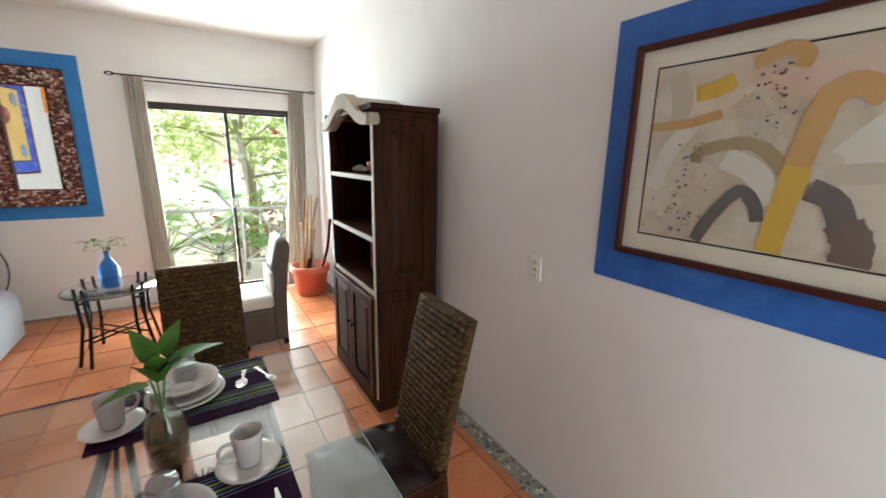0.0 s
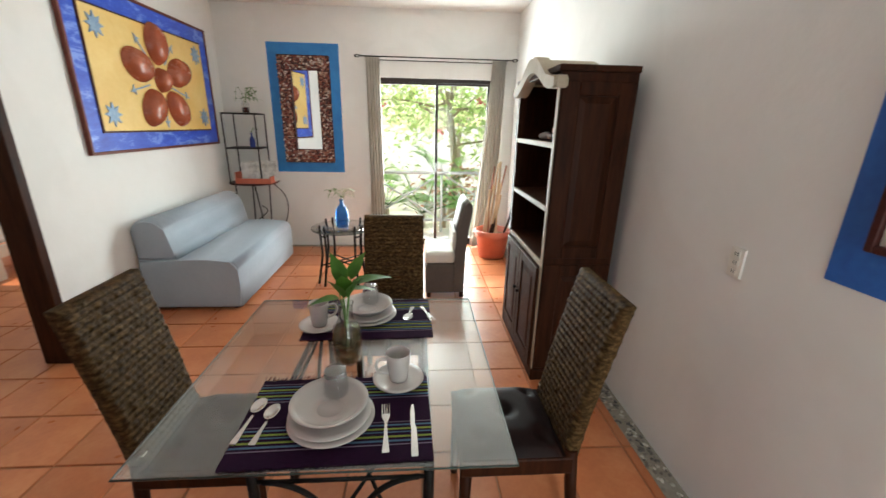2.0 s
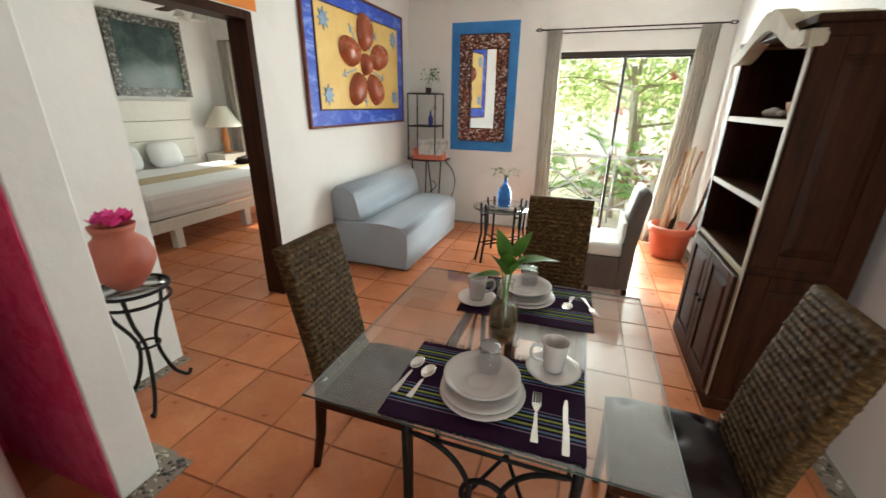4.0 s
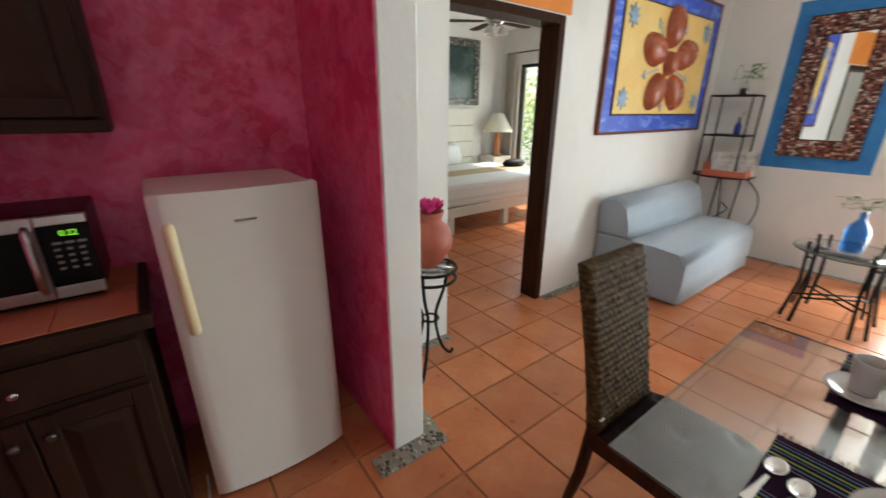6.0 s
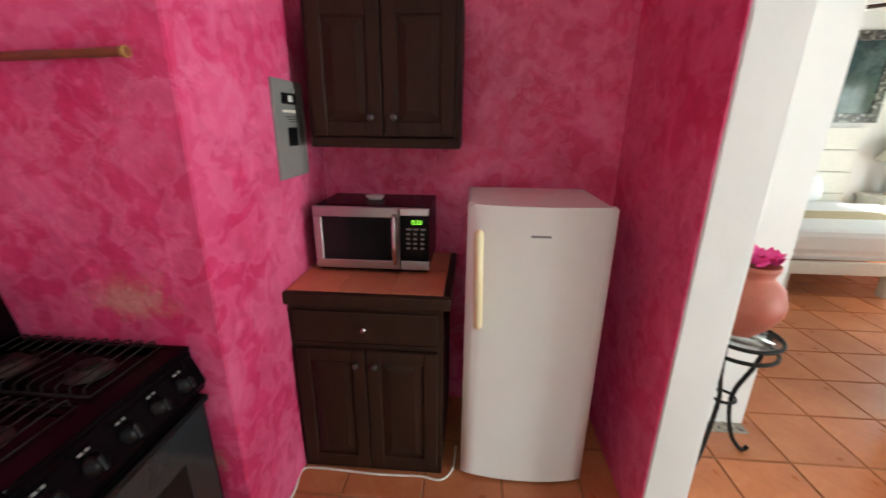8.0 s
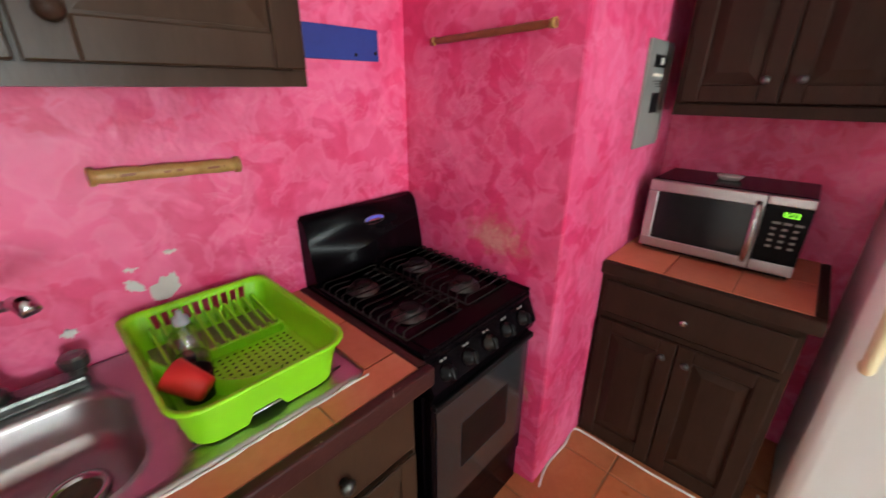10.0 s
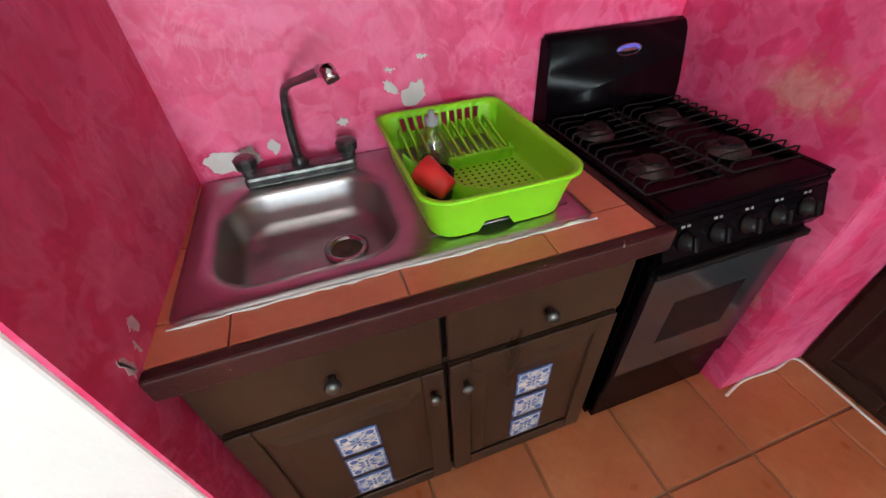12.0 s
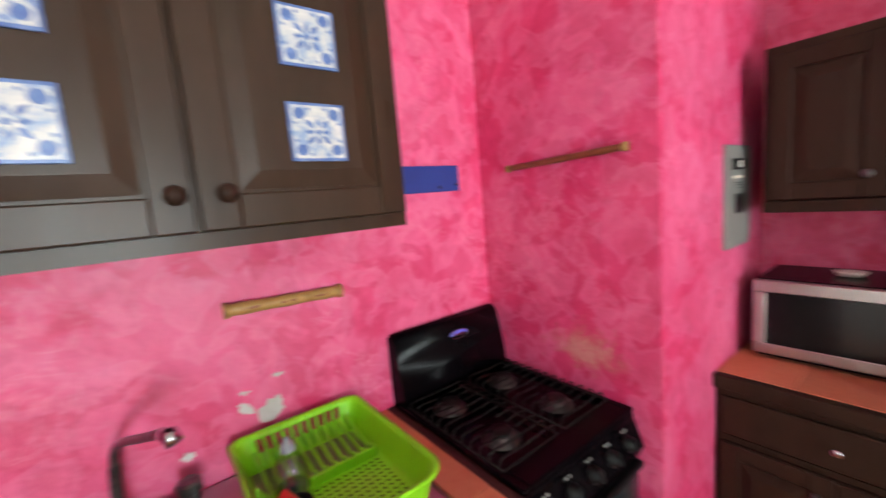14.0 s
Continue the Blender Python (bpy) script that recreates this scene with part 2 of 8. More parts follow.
c_tr, c_mx = cn.new("ShaderNodeBsdfTranslucent"), cn.new("ShaderNodeMixShader")
c_mx.inputs[0].default_value = 0.3
cl.new(cn["Principled BSDF"].inputs["Base Color"].links[0].from_socket, c_tr.inputs[0])
cl.new(cn["Principled BSDF"].outputs[0], c_mx.inputs[1])
cl.new(c_tr.outputs[0], c_mx.inputs[2])
cl.new(c_mx.outputs[0], cn["Material Output"].inputs[0])
WHITE_ENAMEL = surface("aged white enamel", [(0.74, 0.72, 0.66), (0.79, 0.775, 0.72)], 1.5, 0.32, bump=0.05, bump_scale=60, rough_var=0.06)
YELLOWED = surface("yellowed plastic", [(0.74, 0.62, 0.34), (0.80, 0.71, 0.46)], 8, 0.45, bump=0)
BLACK_ENAMEL = surface("black enamel", [(0.0018, 0.0012, 0.0018), (0.004, 0.0025, 0.0035)], 8, 0.22, bump=0.04, bump_scale=30, rough_var=0.06, spec=0.06)
BLACK_MATTE = surface("black plastic", [(0.003, 0.003, 0.0034), (0.007, 0.0065, 0.007)], 12, 0.4, bump=0.1, spec=0.2)
OVEN_GLASS = surface("smoked oven glass", [(0.017, 0.019, 0.021), (0.028, 0.030, 0.033)], 5, 0.14, bump=0, rough_var=0.05)
MICROWAVE_GLASS = surface("black microwave glass", [(0.006, 0.007, 0.008), (0.012, 0.012, 0.013)], 5, 0.15, bump=0, rough_var=0.04, spec=0.25)
STEEL = surface("brushed stainless steel", [(0.36, 0.345, 0.34), (0.48, 0.465, 0.46)], 3, 0.33, metal=1.0, bump=0.0, rough_var=0.05)
CHROME = surface("dull chrome", [(0.38, 0.38, 0.38), (0.6, 0.6, 0.6)], 20, 0.2, metal=1.0, bump=0.05)
TARNISH = surface("tarnished chrome", [(0.05, 0.06, 0.06), (0.22, 0.23, 0.22)], 30, 0.32, metal=0.9, bump=0.2)
LIME = surface("lime green plastic", [(0.26, 0.72, 0.008), (0.31, 0.80, 0.015)], 3, 0.38, bump=0.05)
RED_PLASTIC = surface("bright red plastic", [(0.72, 0.03, 0.025), (0.80, 0.05, 0.04)], 5, 0.45, bump=0.05)
CERAMIC = surface("stoneware glaze", [(0.55, 0.515, 0.485), (0.59, 0.555, 0.525)], 3, 0.22, bump=0.03, rough_var=0.06)
CUTLERY = surface("polished steel cutlery", [(0.50, 0.485, 0.46), (0.62, 0.60, 0.58)], 12, 0.24, metal=1.0, bump=0)
LEAF = surface("glossy green leaf", [(0.030, 0.105, 0.010), (0.080, 0.21, 0.022)], 14, 0.5, bump=0.15, bump_scale=60, spec=0.25)
STEM = surface("green stem", [(0.10, 0.22, 0.05), (0.16, 0.30, 0.08)], 12, 0.5)
DARK_FRAME = surface("dark bronze door frame", [(0.020, 0.014, 0.011), (0.035, 0.026, 0.02)], 10, 0.45, metal=0.2)
RAIL_PAINT = surface("weathered white rail paint", [(0.45, 0.46, 0.46), (0.62, 0.63, 0.62)], 12, 0.6)
POT_CLAY = surface("orange clay pot", [(0.47, 0.10, 0.055), (0.58, 0.16, 0.09)], 5, 0.55, bump=0.2)
BAMBOO = surface("varnished bamboo", [(0.30, (0.28, 0.13, 0.03)), (0.7, (0.55, 0.33, 0.11))], 16, 0.4, bump=0.2, stretch=(2, 2, 2))
BAMBOO_DARK = surface("dark reddish cane", [(0.16, 0.045, 0.02), (0.30, 0.10, 0.04)], 16, 0.4, bump=0.2)
PALE_STICK = surface("pale driftwood", [(0.38, 0.24, 0.13), (0.55, 0.40, 0.25)], 9, 0.7, bump=0.4)
PLASTER_PATCH = surface("bare white plaster", [(0.60, 0.585, 0.55), (0.70, 0.68, 0.65)], 20, 0.9, bump=0.5)
TAPE_BLUE = surface("navy blue board", [(0.010, 0.028, 0.20), (0.018, 0.045, 0.27)], 8, 0.6)
GREY_METAL = surface("grey painted steel", [(0.20, 0.20, 0.185), (0.26, 0.26, 0.24)], 6, 0.5, bump=0.05)
PAPER = surface("warm white paper", [(0.72, 0.66, 0.54), (0.80, 0.75, 0.64)], 4, 0.85, bump=0.05)
TILE_WHITE = surface("talavera white glaze", [(0.40, (0.26, 0.36, 0.56)), (0.50, (0.56, 0.58, 0.58)), (0.6, (0.68, 0.67, 0.62))], 42, 0.25, bump=0.05)
TILE_BLUE = surface("talavera cobalt glaze", [(0.06, 0.11, 0.33), (0.16, 0.26, 0.52)], 40, 0.25, bump=0.05)
BED_WOOD = surface("whitewashed wood", [(0.62, 0.60, 0.53), (0.72, 0.70, 0.63)], 8, 0.6, bump=0.3, stretch=(1, 4, 4))
LINEN = surface("white bed linen", [(0.72, 0.73, 0.72), (0.80, 0.81, 0.80)], 3, 0.9, bump=0.4, bump_scale=25, dist=0.01)
THROW = surface("beige throw", [(0.42, 0.34, 0.20), (0.52, 0.43, 0.27)], 8, 0.9, bump=0.3, bump_scale=120)
LAMP_SHADE = surface("parchment lampshade", [(0.70, 0.66, 0.54), (0.78, 0.74, 0.62)], 8, 0.8)
LAMP_WOOD = surface("orange turned wood", [(0.42, 0.14, 0.04), (0.55, 0.22, 0.08)], 10, 0.35)
PETAL = surface("magenta petals", [(0.70, 0.02, 0.20), (0.82, 0.08, 0.34)], 20, 0.6)
PLASTIC_WHITE = surface("ivory plastic", [(0.72, 0.70, 0.63), (0.78, 0.76, 0.70)], 10, 0.4, bump=0)
MIRROR = surface("mirror silvering", [(0.88, 0.90, 0.90), (0.90, 0.92, 0.92)], 1, 0.02, metal=1.0, bump=0, rough_var=0.005)
BLUE_GLASS = thin_glass("cobalt blue glass", (0.42, 0.70, 0.95), 0.05)
CLEAR_GLASS = thin_glass("clear glass", (0.955, 0.965, 0.96), 0.09)
TUMBLER_GLASS = glass_mat("thick tumbler glass", (0.96, 0.975, 0.97))
VASE_WATER = glass_mat("murky water", (0.26, 0.20, 0.11), 0.18, 1.33)
VASE_WATER.node_tree.nodes["Principled BSDF"].inputs["Transmission Weight"].default_value = 0.6
VASE_GLASS = thin_glass("thin bottle glass", (0.94, 0.95, 0.93), 0.03)
TABLE_GLASS = thin_glass("table glass", (0.88, 0.915, 0.905), 0.13)
GLASS_EDGE = surface("dark green glass edge", [(0.035, 0.055, 0.048), (0.06, 0.085, 0.075)], 5, 0.35, bump=0, spec=0.25)
WINDOW_GLASS = thin_glass("window glass", (0.98, 0.985, 0.985), 0.02)

# ---------------------------------------------------------------- mesh helpers


def box(bm, x0, x1, y0, y1, z0, z1, bevel=0.0, seg=2):
    r = bmesh.ops.create_cube(bm, size=1.0)
    bmesh.ops.transform(bm, verts=r["verts"], matrix=Matrix.Translation(((x0 + x1) / 2, (y0 + y1) / 2, (z0 + z1) / 2)) @ Matrix.Diagonal((abs(x1 - x0), abs(y1 - y0), abs(z1 - z0), 1)))
    if bevel:
        edges = list({e for v in r["verts"] for e in v.link_edges})
        bmesh.ops.bevel(bm, geom=edges, offset=bevel, segments=seg, affect="EDGES", profile=0.5)
    return bm


def boxes(*dims, bevel=0.0):
    bm = bmesh.new()
    for d in dims:
        box(bm, *d[:6], bevel=d[6] if len(d) > 6 else bevel)
    return bm


def tube(bm, pts, r, seg=10, closed=False, cap=True):
    """A round bar along points; r is one radius or one for each point."""
    pts = [Vector(p) for p in pts]
    n = len(pts)
    rr = r if isinstance(r, (list, tuple)) else [r] * n
    rings, up = [], None
    for i, p in enumerate(pts):
        a, b = pts[(i - 1) % n] if (i or closed) else p, pts[(i + 1) % n] if (i < n - 1 or closed) else p
        d = (b - a).normalized()
        if up is None:
            up = d.orthogonal().normalized()
        up = (up - d * up.dot(d)).normalized()
        side = d.cross(up)
        rings.append([bm.verts.new(p + rr[i] * (math.cos(2 * math.pi * k / seg) * up + math.sin(2 * math.pi * k / seg) * side)) for k in range(seg)])
    for i in range(n if closed else n - 1):
        a, b = rings[i], rings[(i + 1) % n]
        for k in range(seg):
            f = bm.faces.new((a[k], a[(k + 1) % seg], b[(k + 1) % seg], b[k]))
            f.smooth = True
    if cap and not closed:
        bm.faces.new(list(reversed(rings[0])))
        bm.faces.new(rings[-1])
    return bm


def lathe(bm, profile, seg=32, centre=(0, 0, 0), smooth=True, squash=(1, 1)):
    """A turned body from (radius, height) pairs."""
    cx, cy, cz = centre
    rings = []
    for r, z in profile:
        if r < 1e-5:
            rings.append([bm.verts.new((cx, cy, cz + z))])
        else:
            rings.append([bm.verts.new((cx + squash[0] * r * math.cos(2 * math.pi * k / seg), cy + squash[1] * r * math.sin(2 * math.pi * k / seg), cz + z)) for k in range(seg)])
    for a, b in zip(rings, rings[1:]):
        for k in range(seg):
            j = (k + 1) % seg
            if len(a) == 1 and len(b) == 1:
                continue
            vs = (a[0], b[j], b[k]) if len(a) == 1 else (a[k], a[j], b[0]) if len(b) == 1 else (a[k], a[j], b[j], b[k])
            f = bm.faces.new(vs)
            f.smooth = smooth
    return bm


def prism(bm, outline, z0, z1, axis="z", smooth=False):
    """A slab with the given outline; axis says which way it is thick."""
    def at(p, h):
        return {"z": (p[0], p[1], h), "x": (h, p[0], p[1]), "y": (p[0], h, p[1])}[axis]
    lo, hi = [bm.verts.new(at(p, z0)) for p in outline], [bm.verts.new(at(p, z1)) for p in outline]
    n = len(outline)
    bm.faces.new(list(reversed(lo)))
    bm.faces.new(hi)
    for k in range(n):
        f = bm.faces.new((lo[k], lo[(k + 1) % n], hi[(k + 1) % n], hi[k]))
        f.smooth = smooth
    return bm


def bezier(points, steps=8):
    """A smooth line (Catmull-Rom) through points."""
    pts = [Vector(p) for p in points]
    out = []
    for i in range(len(pts) - 1):
        a, b, c, d = pts[max(0, i - 1)], pts[i], pts[i + 1], pts[min(len(pts) - 1, i + 2)]
        for k in range(steps):
            t = k / steps
            out.append(0.5 * ((2 * b) + (c - a) * t + (2 * a - 5 * b + 4 * c - d) * t * t + (3 * b - a - 3 * c + d) * t ** 3))
    return out + [pts[-1]]


def finish(name, bm, material):
    bmesh.ops.recalc_face_normals(bm, faces=bm.faces)
    me = bpy.data.meshes.new(name)
    bm.to_mesh(me)
    bm.free()
    for mm in material if isinstance(material, (list, tuple)) else [material]:
        me.materials.append(mm)
    return me


def thing(name, place, label, category, group="", turn=0.0):
    ob = new(name)
    ob.empty_display_size = 0.1
    ob.matrix_world = pose(*place, 0, 0, turn)
    return tagged(ob, label, category, group)


def part(name, bm, material, parent, label=""):
    ob = new(name, finish(name, bm, material))
    ob.parent = parent
    if label:
        tagged(ob, label)
    return ob


def solid(name, bm, material, label="", category="", kind="", group="", place=(0, 0, 0), turn=0.0):
    ob = new(name, finish(name, bm, material))
    ob.matrix_world = pose(*place, 0, 0, turn)
    return tagged(ob, label, category, group, kind)

# ---------------------------------------------------------------- structure
WX, EX, NY, SY, CEIL = -2.05, 1.453, 5.2, -1.28, 2.82
KX, PX, PY = -2.13, -1.185, -0.63          # kitchen west wall, stove niche wall, pillar's north face


def structure(name, bm, material, label, category="wall"):
    return solid(name, bm, material, label, category, "structure")


wall_n = structure("wall_north", boxes((-2.2, -0.27, NY, NY + 0.22, -0.05, CEIL), (1.18, 1.65, NY, NY + 0.22, -0.05, CEIL), (-0.27, 1.18, NY, NY + 0.22, 2.09, CEIL)),
          WHITE_WALL, "white plastered wall with a wide sliding door opening")
structure("wall_east", boxes((EX, EX + 0.2, -1.6, NY, -0.05, CEIL)), WHITE_WALL, "long white plastered wall with hand-trowelled relief")
structure("wall_west", boxes((WX - 0.15, WX, 0.94, 1.58, -0.05, CEIL), (WX - 0.15, WX, 2.56, NY, -0.05, CEIL), (WX - 0.15, WX, 1.58, 2.56, 2.09, CEIL)),
          WHITE_WALL, "white plastered wall with a doorway to the bedroom")
structure("wall_kitchen_west", boxes((KX - 0.1, KX, PY, 0.775, -0.05, CEIL)), PINK, "deep pink lime-painted kitchen wall behind the refrigerator")
structure("wall_partition", boxes((KX - 0.1, -1.393, 0.78, 0.94, -0.05, CEIL), bevel=0.008), WHITE_WALL, "white wall end dividing kitchen and living room")
structure("wall_partition_kitchen_face", boxes((KX, -1.398, 0.774, 0.78, 0, CEIL)), PINK, "deep pink painted kitchen side of the partition")
pillar_bm = prism(bmesh.new(), [(KX - 0.1, SY - 0.2), (PX + 0.047, SY - 0.2), (PX + 0.042, SY), (PX - 0.005, PY), (KX - 0.1, PY)], -0.05, CEIL)
bmesh.ops.bevel(pillar_bm, geom=[e for e in pillar_bm.edges if abs(e.verts[0].co.z - e.verts[1].co.z) > 1 and e.verts[0].co.x > -1.3 and e.verts[0].co.y > -0.7], offset=0.004, segments=2, affect="EDGES")
structure("wall_pillar", pillar_bm, PINK_STAINED, "rough pink painted pillar beside the stove")
structure("wall_south", boxes((PX, 0.34, SY - 0.2, SY, -0.05, CEIL)), PINK, "sponged pink kitchen wall behind the sink")
structure("wall_kitchen_east", prism(bmesh.new(), [(0.318, SY), (0.346, SY), (0.346, -0.605), (0.338, -0.605)], -0.05, CEIL), PINK, "pink painted side wall beside the sink")
structure("wall_kitchen_end", boxes((0.346, 0.62, SY - 0.2, -0.60, -0.05, CEIL), bevel=0.006), WHITE_WALL, "white wall end beside the sink counter")
# Unseen wall that closes the room; its opening is assumed for the fill lamp.
structure("wall_assumed_entrance", boxes((1.40, EX, SY - 0.2, SY, -0.05, CEIL), (0.62, 1.40, SY - 0.2, SY, 2.05, CEIL)),
          WHITE_WALL, "white wall with an assumed, unseen opening for the fill light")
structure("ceiling", boxes((-2.2, 1.65, -1.6, NY + 0.22, CEIL, CEIL + 0.15)), CEILING, "white painted plaster ceiling", "ceiling")
structure("wall_orange_panel", boxes((WX, WX + 0.004, 1.50, 2.62, 2.10, 2.50)), ORANGE, "orange painted band over the bedroom doorway")

# doorway trim
door = thing("door_frame", (WX, 2.07, 0), "dark brown wooden door frame without a leaf", "door frame")
door["kind"] = "structure"
part("jamb", boxes((-0.155, 0.012, 0.43, 0.49, 0, 2.09), bevel=0.004), DARK_WOOD, door)
part("lintel", boxes((-0.155, 0.012, -0.49, 0.43, 2.035, 2.09), bevel=0.004), DARK_WOOD, door)

# floor base; the tiles lie on it
floor = structure("floor", boxes((-2.2, 1.65, -1.6, NY + 0.3, -0.12, -0.007)), GROUT, "terracotta tile floor with dark grout", "floor")
structure("floor_bedroom", boxes((-6.0, -2.2, 0.9, 5.9, -0.12, -0.007)), GROUT, "terracotta tile floor of the bedroom", "floor")

# bedroom shell
structure("wall_bedroom_west", boxes((-6.0, -5.85, 0.9, 5.75, -0.05, CEIL)), WHITE_WALL, "white bedroom wall behind the bed")
structure("wall_bedroom_north", boxes((-6.0, -5.42, 5.75, 5.95, -0.05, CEIL), (-3.3, -2.2, 5.75, 5.95, -0.05, CEIL), (-5.42, -3.3, 5.75, 5.95, 2.25, CEIL)),
          WHITE_WALL, "white bedroom wall with a tall window")
structure("wall_bedroom_south", boxes((-6.0, -2.2, 0.75, 0.9, -0.05, CEIL)), WHITE_WALL, "plain white bedroom wall")
structure("wall_bedroom_east", boxes((-2.2, WX - 0.15, NY, 5.95, -0.05, CEIL)), WHITE_WALL, "plain white bedroom wall")
structure("ceiling_bedroom", boxes((-6.0, -2.2, 0.75, 5.95, CEIL, CEIL + 0.15)), CEILING, "white bedroom ceiling", "ceiling")

# ---------------------------------------------------------------- living room: window side


def sliding_door():
    t = thing("door_sliding", (0, NY, 0), "dark framed glass sliding door to the garden balcony", "sliding door")
    t["kind"] = "structure"
    f = bmesh.new()
    box(f, -0.27, -0.245, 0.03, 0.10, 0.0, 2.09), box(f, 1.155, 1.18, 0.03, 0.10, 0.0, 2.09), box(f, -0.245, 1.155, 0.03, 0.10, 2.045, 2.09), box(f, -0.245, 1.155, 0.03, 0.10, 0.0, 0.03)
    part("door_frame", f, DARK_FRAME, t)
    for x0, x1, y in ((-0.245, 0.512, 0.05), (0.478, 1.155, 0.08)):
        s = bmesh.new()
        box(s, x0, x0 + 0.032, y - 0.012, y + 0.012, 0.03, 2.045), box(s, x1 - 0.032, x1, y - 0.012, y + 0.012, 0.03, 2.045)
        box(s, x0 + 0.032, x1 - 0.032, y - 0.012, y + 0.012, 0.03, 0.08), box(s, x0 + 0.032, x1 - 0.032, y - 0.012, y + 0.012, 2.02, 2.045)
        sash = part("sash", s, DARK_FRAME, t)
        p = part("pane", boxes((x0 + 0.032, x1 - 0.032, y - 0.003, y + 0.003, 0.08, 2.02)), WINDOW_GLASS, sash)
        p.visible_shadow = False
    part("latch", boxes((0.490, 0.502, 0.026, 0.038, 0.98, 1.1), bevel=0.003), CHROME, t)


sliding_door()


def curtain_rod(x0, x1, y, z, place_name="curtain_rod"):
    t = thing(place_name, (0, 0, 0), "thin double black iron curtain rod with twisted cage finials", "curtain rod")
    part("rod", tube(bmesh.new(), [(x0 + 0.06, y, z), (x1 - 0.06, y, z)], 0.007), IRON, t)
    part("rod", tube(bmesh.new(), [(x0 + 0.12, y + 0.05, z - 0.03), (x1 - 0.12, y + 0.05, z - 0.03)], 0.006), IRON, t)
    for x, s in ((x0, 1), (x1, -1)):
        b = bmesh.new()
        for k in range(4):
            a = k * math.pi / 2
            tube(b, [(x + s * u * 0.075, y + 0.02 * math.sin(math.pi * u) * math.cos(a + 2 * u), z + 0.02 * math.sin(math.pi * u) * math.sin(a + 2 * u)) for u in [i / 8 for i in range(9)]], 0.0035, 6)
        part("finial", b, IRON, t)
        part("bracket", tube(bmesh.new(), [(x + s * 0.12, y, z), (x + s * 0.12, NY, z)], 0.005, 6), IRON, t)


curtain_rod(-0.47, 1.44, 5.1, 2.30)


def curtain(name, x_top, w_top, x_bot, w_bot, y, z0, z1, folds, seed, label):
    """A gathered length of cloth, narrower and shifted towards the foot, with folds that wander a little."""
    rnd = random.Random(seed)
    ph = [rnd.uniform(0, 6.28) for _ in range(4)]
    bm = bmesh.new()
    nx, nz = folds * 10, 24
    rows = []
    for j in range(nz + 1):
        v = j / nz
        row = []
        for i in range(nx + 1):
            u = i / nx
            xc = x_top + (x_bot - x_top) * v ** 1.2
            w = w_top + (w_bot - w_top) * v
            amp = 0.020 + 0.012 * v
            a = 2 * math.pi * folds * (u + 0.02 * math.sin(3 * v + ph[0]))
            yy = y + amp * math.sin(a) + 0.4 * amp * math.sin(0.37 * a + ph[1] + 2 * v)
            row.append(bm.verts.new((xc + w * (u - 0.5) + 0.006 * math.sin(2 * a + ph[2]), yy, z1 + (z0 - z1) * v)))
        rows.append(row)
    for a, b in zip(rows, rows[1:]):
        for i in range(nx):
            bm.faces.new((a[i], a[i + 1], b[i + 1], b[i])).smooth = True
    ob = solid(name, bm, CURTAIN, label, "curtain", group="curtains at the sliding door")
    md = ob.modifiers.new("cloth", "SOLIDIFY")
    md.thickness = 0.003
    return ob


curtain("curtain", -0.26, 0.16, -0.235, 0.17, 5.11, 0.02, 2.29, 5, 1, "taupe curtain gathered narrow at the wall side")
curtain("curtain", 1.22, 0.16, 1.10, 0.30, 5.10, 0.02, 2.29, 6, 2, "taupe curtain gathered behind the clay pot of sticks")


def balcony_rail():
    t = thing("balcony_railing", (0, 6.0, 0), "weathered white balcony railing with crossed bars", "railing")
    for z in (0.88, 0.16):
        part("rail", tube(bmesh.new(), [(-1.6, 0, z), (2.9, 0, z)], 0.022, 8), RAIL_PAINT, t)
    for x in (-1.6, -0.5, 0.62, 1.74, 2.9):
        part("post", tube(bmesh.new(), [(x, 0, -0.1), (x, 0, 0.88)], 0.02, 8), RAIL_PAINT, t)
    for a, b in ((-1.6, -0.5), (-0.5, 0.62), (0.62, 1.74), (1.74, 2.9)):
        part("cross_bar", tube(bmesh.new(), [(a, -0.012, 0.16), (b, -0.012, 0.88)], 0.014, 8), RAIL_PAINT, t)
        part("cross_bar", tube(bmesh.new(), [(a, 0.012, 0.88), (b, 0.012, 0.16)], 0.014, 8), RAIL_PAINT, t)


balcony_rail()
BALCONY = surface("sunlit pale balcony floor", [(0.50, 0.47, 0.42), (0.62, 0.58, 0.52)], 4, 0.8, bump=0.3)
structure("balcony_floor", boxes((-2.2, 3.2, NY + 0.3, 6.25, -0.16, -0.03)), BALCONY, "pale concrete balcony floor in the sun", "balcony")


